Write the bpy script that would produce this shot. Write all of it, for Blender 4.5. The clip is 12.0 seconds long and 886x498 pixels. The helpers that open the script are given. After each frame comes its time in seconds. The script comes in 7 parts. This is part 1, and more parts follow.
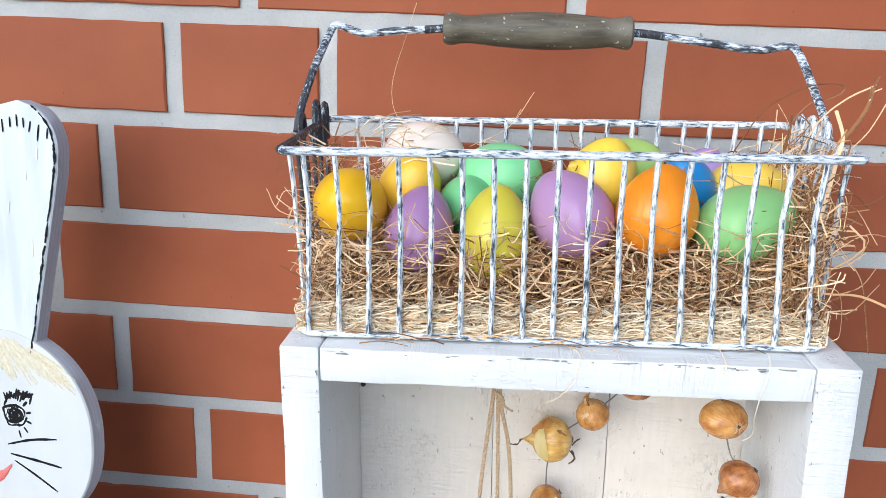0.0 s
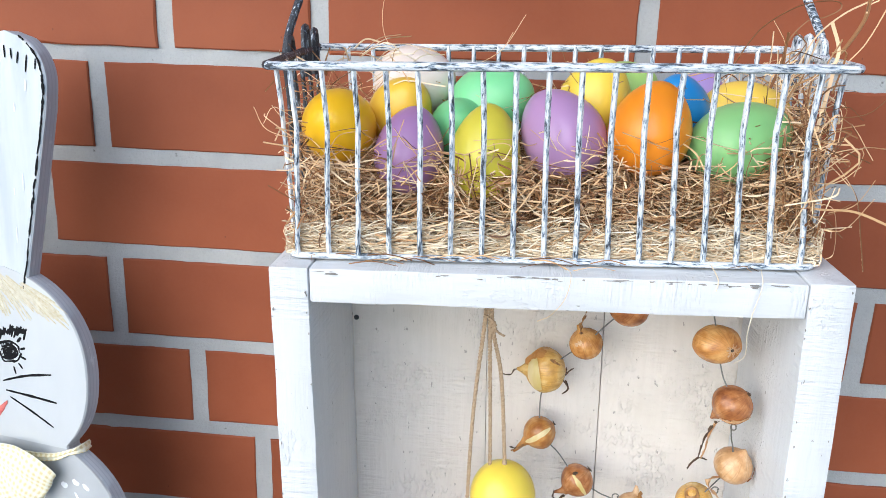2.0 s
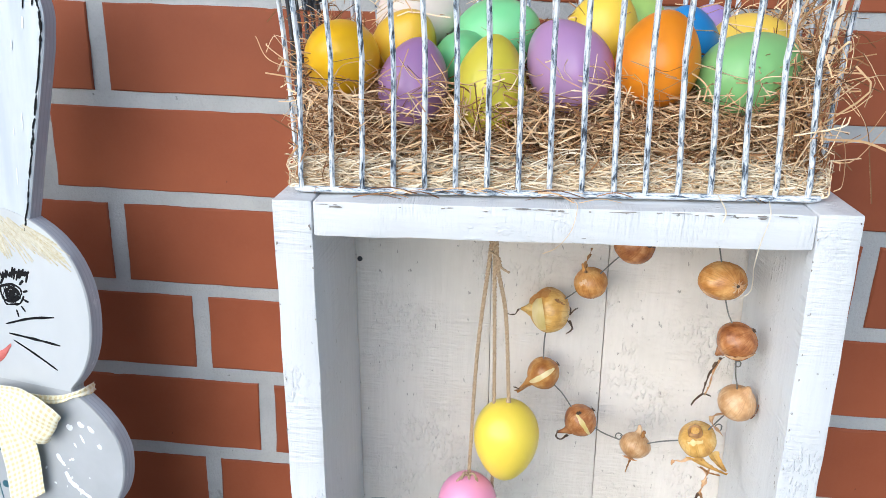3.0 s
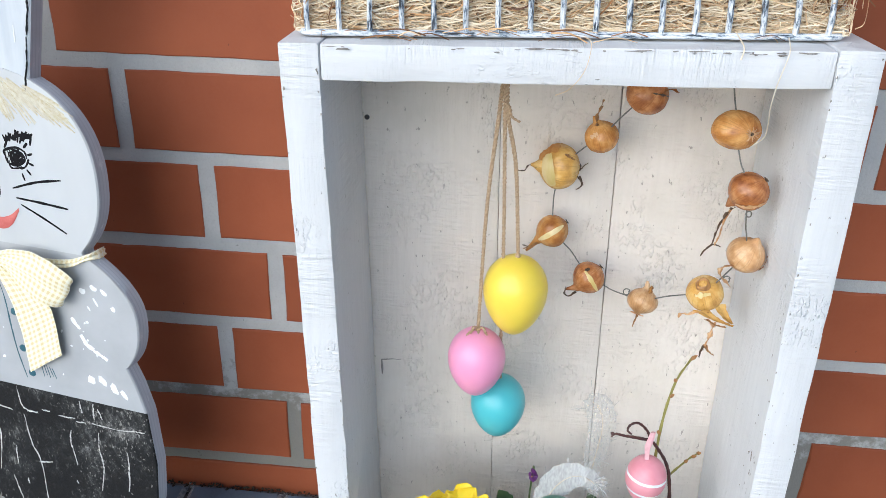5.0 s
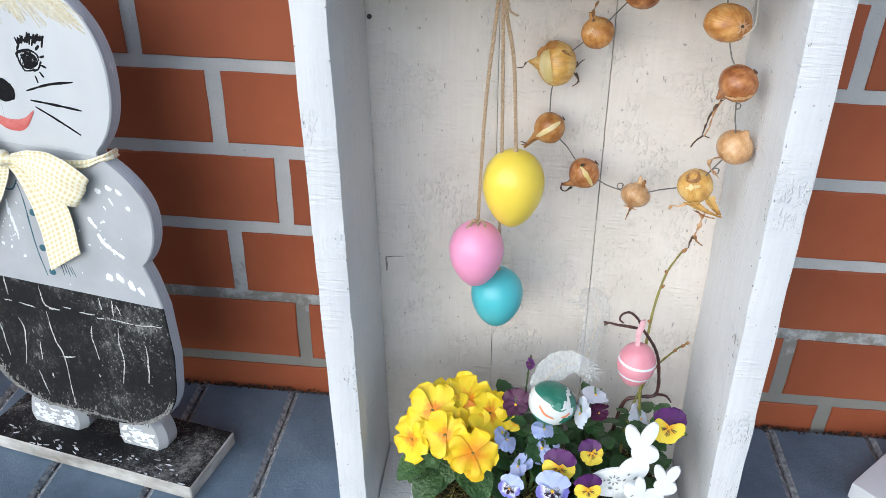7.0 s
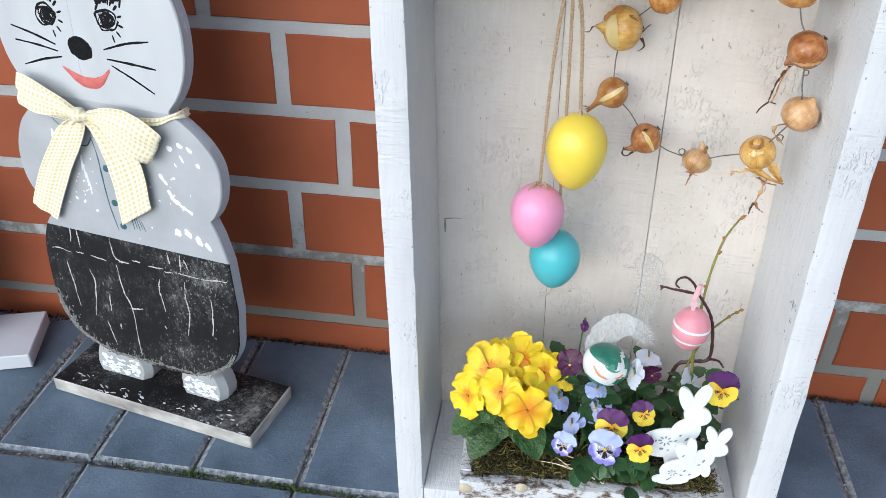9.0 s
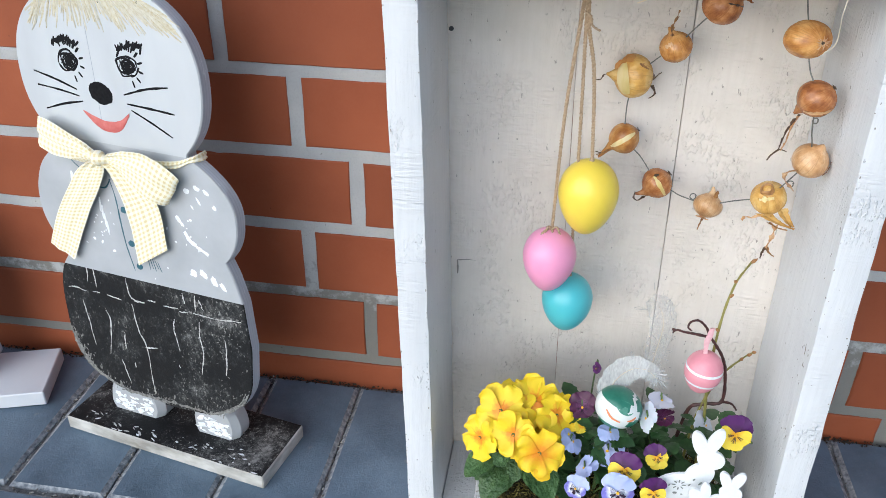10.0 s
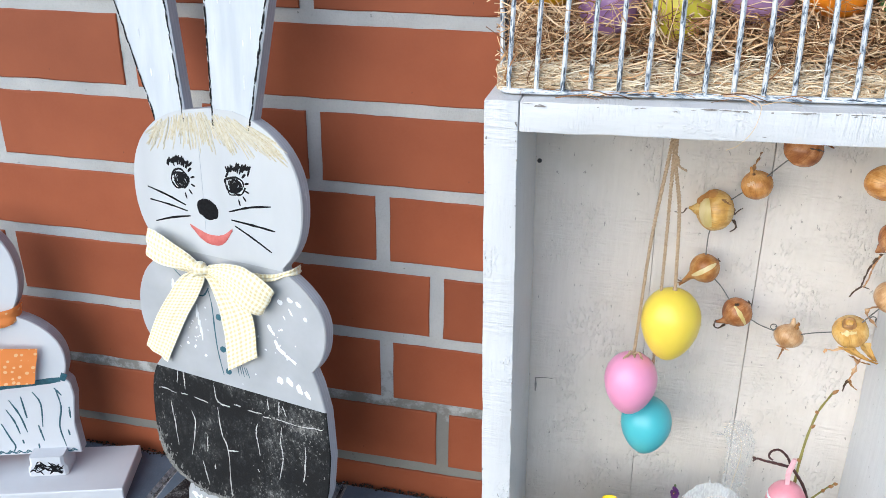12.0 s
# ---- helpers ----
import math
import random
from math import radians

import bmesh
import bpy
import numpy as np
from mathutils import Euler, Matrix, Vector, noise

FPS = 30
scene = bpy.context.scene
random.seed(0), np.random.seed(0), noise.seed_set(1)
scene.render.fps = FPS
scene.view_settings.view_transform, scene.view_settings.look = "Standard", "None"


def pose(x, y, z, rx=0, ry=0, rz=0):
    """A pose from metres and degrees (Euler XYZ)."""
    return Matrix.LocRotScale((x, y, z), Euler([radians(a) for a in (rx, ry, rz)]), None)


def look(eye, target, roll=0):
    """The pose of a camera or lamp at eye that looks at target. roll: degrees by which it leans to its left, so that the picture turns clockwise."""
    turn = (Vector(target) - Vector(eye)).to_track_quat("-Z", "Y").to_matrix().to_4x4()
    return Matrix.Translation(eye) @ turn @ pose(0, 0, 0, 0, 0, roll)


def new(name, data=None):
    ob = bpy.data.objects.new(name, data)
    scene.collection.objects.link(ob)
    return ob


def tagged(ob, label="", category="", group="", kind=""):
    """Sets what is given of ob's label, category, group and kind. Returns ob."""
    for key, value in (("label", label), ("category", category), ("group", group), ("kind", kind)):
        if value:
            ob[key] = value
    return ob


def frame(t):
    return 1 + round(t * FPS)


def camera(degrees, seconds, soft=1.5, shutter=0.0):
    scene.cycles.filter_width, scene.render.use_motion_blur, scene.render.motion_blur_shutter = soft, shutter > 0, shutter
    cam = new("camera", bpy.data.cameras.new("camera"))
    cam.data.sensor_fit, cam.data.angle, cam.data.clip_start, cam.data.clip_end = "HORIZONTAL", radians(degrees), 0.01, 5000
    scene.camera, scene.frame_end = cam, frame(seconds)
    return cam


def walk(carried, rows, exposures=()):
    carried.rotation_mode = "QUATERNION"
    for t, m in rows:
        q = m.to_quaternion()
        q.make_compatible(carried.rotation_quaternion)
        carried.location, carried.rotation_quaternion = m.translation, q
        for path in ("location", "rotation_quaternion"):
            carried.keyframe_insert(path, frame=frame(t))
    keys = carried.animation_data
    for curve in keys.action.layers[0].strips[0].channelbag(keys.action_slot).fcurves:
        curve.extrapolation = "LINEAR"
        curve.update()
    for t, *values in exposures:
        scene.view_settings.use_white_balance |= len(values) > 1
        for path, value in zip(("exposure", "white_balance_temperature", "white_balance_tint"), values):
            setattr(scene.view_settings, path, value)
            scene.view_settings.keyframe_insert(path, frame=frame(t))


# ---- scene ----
cam = camera(57.4, 12.0, 0.7)
PATH = [
    (0, (-0.035, -0.64, 0.701), (-0.193, 1.284, 0.177), 2.2),
    (0.5, (-0.032, -0.64, 0.697), (-0.193, 1.286, 0.183), 2.2),
    (1, (-0.027, -0.64, 0.688), (-0.19, 1.282, 0.159), 2.0),
    (1.5, (-0.024, -0.64, 0.679), (-0.19, 1.272, 0.118), 1.9),
    (2, (-0.025, -0.644, 0.668), (-0.191, 1.263, 0.091), 1.9),
    (2.5, (-0.025, -0.646, 0.656), (-0.188, 1.251, 0.045), 1.8),
    (3, (-0.027, -0.647, 0.647), (-0.188, 1.238, -0.002), 1.9),
    (3.5, (-0.029, -0.649, 0.638), (-0.182, 1.21, -0.083), 1.7),
    (3.7, (-0.027, -0.649, 0.635), (-0.183, 1.197, -0.119), 1.6),
    (5.5, (-0.031, -0.664, 0.609), (-0.18, 1.122, -0.279), 1.6),
    (6, (-0.029, -0.674, 0.608), (-0.175, 1.094, -0.316), 1.4),
    (6.5, (-0.026, -0.685, 0.609), (-0.176, 1.055, -0.367), 1.3),
    (7, (-0.025, -0.691, 0.603), (-0.173, 1.025, -0.413), 1.3),
    (7.5, (-0.031, -0.703, 0.599), (-0.2, 0.98, -0.468), 1.2),
    (9.5, (-0.045, -0.711, 0.608), (-0.283, 0.958, -0.468), 0.9),
    (10, (-0.047, -0.711, 0.615), (-0.302, 0.993, -0.399), 0.8),
    (10.5, (-0.05, -0.711, 0.619), (-0.329, 1.019, -0.346), 0.9),
    (11, (-0.055, -0.716, 0.624), (-0.343, 1.032, -0.302), 1.1),
    (11.5, (-0.063, -0.724, 0.631), (-0.401, 1.04, -0.249), 0.9),
    (12, (-0.075, -0.734, 0.644), (-0.467, 1.056, -0.158), 0.9),
]
walk(cam, [(t, look(eye, target, roll)) for t, eye, target, roll in PATH], [(0.0, 0.30, 5800, 7), (3.5, 0.15, 5800, 7), (6.5, 0.02, 5800, 7), (9.5, 0.02, 5800, 7), (12.0, 0.12, 5800, 7)])

# ---- light ----
SUN = Vector((-0.49, -0.85, 0.30)).normalized()
world = bpy.data.worlds.new("sky")
scene.world = world
world.use_nodes = True
wn = world.node_tree
sky = wn.nodes.new("ShaderNodeTexSky")
sky.sky_type, sky.sun_disc = "NISHITA", False
sky.sun_elevation = math.asin(SUN.z)
sky.sun_rotation = math.atan2(SUN.x, SUN.y)
sky.air_density, sky.dust_density, sky.ozone_density = 1.0, 0.7, 1.6
wn.links.new(sky.outputs["Color"], wn.nodes["Background"].inputs["Color"])
wn.nodes["Background"].inputs["Strength"].default_value = 0.15
sun = new("sun", bpy.data.lights.new("sun", "SUN"))
sun.data.energy, sun.data.angle, sun.data.color = 4.1, radians(81), (1.0, 0.94, 0.87)
sun.matrix_world = look(SUN * 20, (0, 0, 0))


# ---- materials ----
def nodes_of(name):
    m = bpy.data.materials.new(name)
    m.use_nodes = True
    nt = m.node_tree
    return m, nt, nt.nodes["Principled BSDF"]


def ramp(nt, fac, stops):
    r = nt.nodes.new("ShaderNodeValToRGB")
    e = r.color_ramp.elements
    while len(e) < len(stops):
        e.new(0.5)
    for el, (p, c) in zip(e, stops):
        el.position, el.color = p, (*c, 1) if len(c) == 3 else c
    nt.links.new(fac, r.inputs["Fac"])
    return r.outputs["Color"]


def noise_tex(nt, scale, detail=4.0, rough=0.55, stretch=(1, 1, 1), coord="Object", distort=0.0):
    tc = nt.nodes.new("ShaderNodeTexCoord")
    mp = nt.nodes.new("ShaderNodeMapping")
    mp.inputs["Scale"].default_value = stretch
    nt.links.new(tc.outputs[coord], mp.inputs["Vector"])
    n = nt.nodes.new("ShaderNodeTexNoise")
    n.inputs["Scale"].default_value, n.inputs["Detail"].default_value = scale, detail
    n.inputs["Roughness"].default_value, n.inputs["Distortion"].default_value = rough, distort
    nt.links.new(mp.outputs["Vector"], n.inputs["Vector"])
    return n.outputs["Fac"]


def mixc(nt, fac, a, b, mode="MIX"):
    x = nt.nodes.new("ShaderNodeMix")
    x.data_type, x.blend_type = "RGBA", mode
    for sock, val in ((x.inputs[0], fac), (x.inputs[6], a), (x.inputs[7], b)):
        if isinstance(val, (int, float)):
            sock.default_value = val
        elif isinstance(val, tuple):
            sock.default_value = (*val, 1)
        else:
            nt.links.new(val, sock)
    return x.outputs[2]


def maths(nt, op, a, b=0.0):
    x = nt.nodes.new("ShaderNodeMath")
    x.operation = op
    for sock, val in zip(x.inputs, (a, b)):
        if isinstance(val, (int, float)):
            sock.default_value = val
        else:
            nt.links.new(val, sock)
    return x.outputs[0]


def bump(nt, bsdf, height, strength, dist=0.001):
    b = nt.nodes.new("ShaderNodeBump")
    b.inputs["Strength"].default_value, b.inputs["Distance"].default_value = strength, dist
    nt.links.new(height, b.inputs["Height"])
    nt.links.new(b.outputs["Normal"], bsdf.inputs["Normal"])


def vary(nt, col, amount):
    """Lighter and darker pieces, by each object's own random number."""
    info = nt.nodes.new("ShaderNodeObjectInfo")
    hsv = nt.nodes.new("ShaderNodeHueSaturation")
    mr = nt.nodes.new("ShaderNodeMapRange")
    mr.inputs["To Min"].default_value, mr.inputs["To Max"].default_value = 1 - amount, 1 + amount
    nt.links.new(info.outputs["Random"], mr.inputs["Value"])
    nt.links.new(mr.outputs["Result"], hsv.inputs["Value"])
    nt.links.new(col, hsv.inputs["Color"])
    return hsv.outputs["Color"]


def simple(name, c1, c2, scale=60.0, rough=0.5, bumps=0.0, bscale=300.0, bdist=0.0006, var=0.0, stretch=(1, 1, 1), **props):
    m, nt, b = nodes_of(name)
    col = ramp(nt, noise_tex(nt, scale, stretch=stretch), [(0.3, c1), (0.7, c2)])
    if var:
        col = vary(nt, col, var)
    nt.links.new(col, b.inputs["Base Color"])
    b.inputs["Roughness"].default_value = rough
    for k, v in props.items():
        b.inputs[k.replace("_", " ")].default_value = v
    if bumps:
        bump(nt, b, noise_tex(nt, bscale, stretch=stretch), bumps, bdist)
    return m


def brick_material():
    m, nt, b = nodes_of("red brick")
    big = noise_tex(nt, 9.0, 3)
    fine = noise_tex(nt, 260.0, 5, 0.7)
    col = ramp(nt, big, [(0.3, (0.240, 0.060, 0.023)), (0.7, (0.318, 0.088, 0.036))])
    col = mixc(nt, ramp(nt, fine, [(0.35, (0, 0, 0)), (0.8, (0.22, 0.22, 0.22))]), col, (0.30, 0.10, 0.055))
    specks = ramp(nt, noise_tex(nt, 160.0, 2), [(0.81, (0, 0, 0)), (0.84, (0.6, 0.6, 0.6))])
    col = mixc(nt, specks, col, (0.42, 0.30, 0.25))
    dark = ramp(nt, noise_tex(nt, 110.0, 2, stretch=(1.3, 1, 1)), [(0.22, (0.7, 0.7, 0.7)), (0.26, (0, 0, 0))])
    col = mixc(nt, dark, col, (0.10, 0.03, 0.02))
    nt.links.new(vary(nt, col, 0.10), b.inputs["Base Color"])
    b.inputs["Roughness"].default_value = 0.62
    b.inputs["Specular IOR Level"].default_value = 0.28
    h = maths(nt, "ADD", maths(nt, "MULTIPLY", fine, 0.25), noise_tex(nt, 45.0, 4))
    bump(nt, b, h, 0.25, 0.0010)
    return m


def mortar_material():
    m, nt, b = nodes_of("grey mortar")
    col = ramp(nt, noise_tex(nt, 14.0, 5), [(0.3, (0.37, 0.38, 0.385)), (0.7, (0.48, 0.485, 0.485))])
    grit = noise_tex(nt, 420.0, 4, 0.7)
    col = mixc(nt, ramp(nt, grit, [(0.3, (0.22, 0.22, 0.22)), (0.5, (0, 0, 0))]), col, (0.26, 0.255, 0.245))
    pits = ramp(nt, noise_tex(nt, 75.0, 3), [(0.24, (0.8, 0.8, 0.8)), (0.28, (0, 0, 0))])
    col = mixc(nt, pits, col, (0.10, 0.095, 0.085))
    tc = nt.nodes.new("ShaderNodeTexCoord")
    sep = nt.nodes.new("ShaderNodeSeparateXYZ")
    nt.links.new(tc.outputs["Object"], sep.inputs["Vector"])
    splash = maths(nt, "ADD", maths(nt, "MULTIPLY", maths(nt, "SUBTRACT", 0.15, sep.outputs["Z"]), 4.0), noise_tex(nt, 38.0, 6, 0.7))
    col = mixc(nt, ramp(nt, splash, [(0.50, (0, 0, 0)), (0.64, (0.72, 0.72, 0.72))]), col, (0.135, 0.125, 0.10))
    nt.links.new(col, b.inputs["Base Color"])
    b.inputs["Roughness"].default_value = 0.92
    bump(nt, b, maths(nt, "ADD", grit, noise_tex(nt, 90.0, 4)), 0.6, 0.0015)
    return m


def paint_wood(name, grain, white=(0.71, 0.72, 0.738), shade=(0.645, 0.655, 0.675), wear=0.0, gap=(0.16, 0.13, 0.11), relief=0.55, stain=(0.66, 0.67, 0.69)):
    """White brushed paint over rough sawn wood, lifting in small flakes; grain is the board's long axis: 0, 1 or 2."""
    def along(k):
        st = [1.0, 1.0, 1.0]
        st[grain] = k
        return tuple(st)
    m, nt, b = nodes_of(name)
    streak = noise_tex(nt, 240.0, 5, 0.65, along(0.07))
    blotch = noise_tex(nt, 13.0, 5, 0.6)
    col = ramp(nt, streak, [(0.25, shade), (0.60, white)])
    col = mixc(nt, ramp(nt, blotch, [(0.42, (0, 0, 0)), (0.72, (0.75, 0.75, 0.75))]), col, stain)
    gate = ramp(nt, noise_tex(nt, 21.0, 3, 0.6), [(0.55 - wear, (0, 0, 0)), (0.68 - wear, (1, 1, 1))])
    lip = noise_tex(nt, 330.0, 3, 0.55, along(0.45))
    chips = ramp(nt, noise_tex(nt, 300.0, 3, 0.6, along(0.45)), [(0.255 + wear * 0.5, (0.8, 0.8, 0.8)), (0.285 + wear * 0.5, (0, 0, 0))])
    col = mixc(nt, chips, col, gap)
    nt.links.new(col, b.inputs["Base Color"])
    b.inputs["Roughness"].default_value = 0.55
    h = maths(nt, "MULTIPLY", ramp(nt, lip, [(0.50, (0, 0, 0)), (0.60, (1, 1, 1))]), gate)
    h = maths(nt, "ADD", maths(nt, "MULTIPLY", streak, 0.8), maths(nt, "MULTIPLY", h, 0.8))
    h = maths(nt, "SUBTRACT", h, maths(nt, "MULTIPLY", chips, 0.5))
    # saw marks across the grain, in places
    cross = [0.10, 0.10, 0.10]
    cross[grain] = 1.0
    saw = noise_tex(nt, 420.0, 3, 0.6, tuple(cross))
    where = ramp(nt, noise_tex(nt, 17.0, 2), [(0.42, (0, 0, 0)), (0.58, (1, 1, 1))])
    h = maths(nt, "ADD", h, maths(nt, "MULTIPLY", maths(nt, "MULTIPLY", saw, where), 1.9))
    bump(nt, b, h, relief, 0.0010)
    return m


def wire_material(name, along, dark=0.0):
    """White paint flaking off black iron in small specks along the wire."""
    st = [1.0, 1.0, 1.0]
    st[along] = 0.20
    m, nt, b = nodes_of(name)
    n1 = noise_tex(nt, 620.0, 5, 0.7, tuple(st))
    n2 = noise_tex(nt, 60.0, 3)
    f = maths(nt, "ADD", n1, maths(nt, "MULTIPLY", maths(nt, "SUBTRACT", n2, 0.5), 0.34))
    col = ramp(nt, f, [(0.34 + dark, (0.03, 0.035, 0.045)), (0.40 + dark, (0.20, 0.26, 0.34)), (0.45 + dark, (0.55, 0.60, 0.66)), (0.54 + dark, (0.76, 0.78, 0.81))])
    nt.links.new(col, b.inputs["Base Color"])
    b.inputs["Roughness"].default_value = 0.5
    bump(nt, b, f, 0.9, 0.0007)
    return m


def grip_material():
    """Weathered grey-brown wood with lengthwise grain and flecks of old paint."""
    m, nt, b = nodes_of("grey weathered wooden grip")
    grain = noise_tex(nt, 260.0, 5, 0.65, (0.10, 1, 1))
    col = ramp(nt, grain, [(0.3, (0.052, 0.044, 0.032)), (0.7, (0.150, 0.130, 0.095))])
    col = mixc(nt, ramp(nt, noise_tex(nt, 40.0, 4), [(0.5, (0, 0, 0)), (0.8, (0.5, 0.5, 0.5))]), col, (0.22, 0.20, 0.165))
    fleck = ramp(nt, noise_tex(nt, 330.0, 2, 0.5, (0.7, 1, 1)), [(0.685, (0, 0, 0)), (0.71, (0.7, 0.7, 0.7))])
    col = mixc(nt, fleck, col, (0.62, 0.60, 0.54))
    nt.links.new(col, b.inputs["Base Color"])
    b.inputs["Roughness"].default_value = 0.55
    bump(nt, b, maths(nt, "ADD", grain, fleck), 0.5, 0.0006)
    return m


def worn_black():
    """Black paint rubbed grey: fine pale grains where the coat is thin, streaked upright."""
    m, nt, b = nodes_of("worn black chalkboard paint")
    wear = noise_tex(nt, 150.0, 9, 0.85, (1, 1, 0.7))
    patch = noise_tex(nt, 15.0, 4, 0.6)
    f = maths(nt, "ADD", wear, maths(nt, "MULTIPLY", maths(nt, "SUBTRACT", patch, 0.5), 0.8))
    col = ramp(nt, f, [(0.45, (0.005, 0.005, 0.006)), (0.56, (0.018, 0.019, 0.020)), (0.63, (0.075, 0.075, 0.074)), (0.76, (0.27, 0.27, 0.26))])
    grains = ramp(nt, noise_tex(nt, 420.0, 3, 0.6, (1, 1, 0.6)), [(0.60, (0, 0, 0)), (0.66, (0.85, 0.85, 0.85))])
    col = mixc(nt, maths(nt, "MULTIPLY", grains, ramp(nt, patch, [(0.42, (0, 0, 0)), (0.60, (1, 1, 1))])), col, (0.30, 0.295, 0.28))
    nt.links.new(col, b.inputs["Base Color"])
    b.inputs["Roughness"].default_value = 0.7
    b.inputs["Specular IOR Level"].default_value = 0.3
    bump(nt, b, wear, 0.5, 0.0008)
    return m


def ply_edge(name, yaw, lean, shift):
    """Painted plywood edge: thin layers parallel to the board's face."""
    m, nt, b = nodes_of(name)
    tc = nt.nodes.new("ShaderNodeTexCoord")
    dot = nt.nodes.new("ShaderNodeVectorMath")
    dot.operation = "DOT_PRODUCT"
    dot.inputs[1].default_value = pose(0, 0, 0, 0, 0, yaw).to_3x3() @ pose(0, 0, 0, -lean, 0, 0).to_3x3() @ Vector((0, 1, 0))
    nt.links.new(tc.outputs["Object"], dot.inputs[0])
    layer = maths(nt, "PINGPONG", maths(nt, "DIVIDE", maths(nt, "ADD", dot.outputs["Value"], shift), 0.0034), 0.5)
    col = ramp(nt, layer, [(0.06, (0.37, 0.41, 0.47)), (0.20, (0.45, 0.485, 0.54))])
    col = mixc(nt, ramp(nt, noise_tex(nt, 60.0, 4, 0.6, (1, 1, 0.3)), [(0.4, (0, 0, 0)), (0.7, (0.8, 0.8, 0.8))]), col, (0.36, 0.395, 0.45))
    rub = ramp(nt, noise_tex(nt, 210.0, 5, 0.7, (1, 1, 0.35)), [(0.62, (0, 0, 0)), (0.70, (0.8, 0.8, 0.8))])
    col = mixc(nt, rub, col, (0.60, 0.63, 0.67))
    nt.links.new(col, b.inputs["Base Color"])
    b.inputs["Roughness"].default_value = 0.6
    bump(nt, b, layer, 0.15, 0.0004)
    return m


def bark_material():
    """White paint rubbed over rough bark, brown in the hollows."""
    m, nt, b = nodes_of("white painted bark")
    rough = noise_tex(nt, 130.0, 7, 0.7, (0.6, 1, 1))
    col = ramp(nt, rough, [(0.38, (0.09, 0.055, 0.04)), (0.45, (0.36, 0.32, 0.29)), (0.51, (0.74, 0.74, 0.76))])
    nt.links.new(col, b.inputs["Base Color"])
    b.inputs["Roughness"].default_value = 0.8
    bump(nt, b, rough, 1.0, 0.003)
    return m


def paver_material():
    m, nt, b = nodes_of("anthracite concrete")
    fine = noise_tex(nt, 380.0, 5, 0.7)
    col = ramp(nt, noise_tex(nt, 12.0, 5, 0.6), [(0.3, (0.068, 0.106, 0.150)), (0.7, (0.166, 0.232, 0.304))])
    col = mixc(nt, ramp(nt, fine, [(0.55, (0, 0, 0)), (0.8, (0.5, 0.5, 0.5))]), col, (0.23, 0.24, 0.25))
    spots = ramp(nt, noise_tex(nt, 60.0, 2), [(0.68, (0, 0, 0)), (0.76, (0.6, 0.6, 0.6))])
    col = mixc(nt, spots, col, (0.23, 0.245, 0.255))
    nt.links.new(vary(nt, col, 0.12), b.inputs["Base Color"])
    b.inputs["Roughness"].default_value = 0.56
    bump(nt, b, maths(nt, "ADD", fine, noise_tex(nt, 70.0, 4)), 0.5, 0.0014)
    return m


def gingham(name, c0, c1, c2, period=0.0046):
    """Woven checks from two crossing stripes, laid along the cloth."""
    m, nt, b = nodes_of(name)
    uv = nt.nodes.new("ShaderNodeUVMap")
    sep = nt.nodes.new("ShaderNodeSeparateXYZ")
    nt.links.new(uv.outputs["UV"], sep.inputs["Vector"])
    s = []
    for ax in ("X", "Y"):
        p = maths(nt, "PINGPONG", maths(nt, "DIVIDE", sep.outputs[ax], period), 0.5)
        s.append(maths(nt, "SMOOTH_MIN", maths(nt, "MULTIPLY", maths(nt, "GREATER_THAN", p, 0.25), 0.5), 1.0))
    f = maths(nt, "ADD", s[0], s[1])
    nt.links.new(ramp(nt, f, [(0.05, c0), (0.5, c1), (0.95, c2)]), b.inputs["Base Color"])
    b.inputs["Roughness"].default_value = 0.85
    b.inputs["Sheen Weight"].default_value = 0.3
    bump(nt, b, noise_tex(nt, 1500.0, 2), 0.3, 0.0003)
    return m


def dotted(name, ground, dot):
    m, nt, b = nodes_of(name)
    uv = nt.nodes.new("ShaderNodeUVMap")
    v = nt.nodes.new("ShaderNodeTexVoronoi")
    v.inputs["Scale"].default_value, v.inputs["Randomness"].default_value = 140.0, 0.45
    nt.links.new(uv.outputs["UV"], v.inputs["Vector"])
    nt.links.new(ramp(nt, v.outputs["Distance"], [(0.26, dot), (0.31, ground)]), b.inputs["Base Color"])
    b.inputs["Roughness"].default_value = 0.6
    return m


def onion_material(name, low, mid, high, rough=0.26):
    """Papery skin: fine veins from root to neck, darker and paler patches, each onion of its own tone."""
    m, nt, b = nodes_of(name)
    vein = noise_tex(nt, 70.0, 3, 0.6, (1, 0.04, 1), "UV")
    broad = noise_tex(nt, 11.0, 3, 0.6, (1, 0.14, 1), "UV")
    patch = noise_tex(nt, 95.0, 4, 0.6)
    f = maths(nt, "ADD", maths(nt, "MULTIPLY", patch, 0.74), maths(nt, "MULTIPLY", broad, 0.26))
    col = ramp(nt, f, [(0.34, low), (0.49, mid), (0.64, high)])
    col = mixc(nt, ramp(nt, vein, [(0.38, (0.30, 0.30, 0.30)), (0.46, (0, 0, 0))]), col, tuple(v * 0.6 for v in low))
    spot = ramp(nt, noise_tex(nt, 210.0, 2), [(0.71, (0, 0, 0)), (0.75, (0.7, 0.7, 0.7))])
    col = mixc(nt, spot, col, (0.16, 0.055, 0.02))
    nt.links.new(vary(nt, col, 0.14), b.inputs["Base Color"])
    b.inputs["Roughness"].default_value = rough
    bump(nt, b, maths(nt, "ADD", vein, maths(nt, "MULTIPLY", patch, 1.5)), 0.45, 0.0006)
    return m


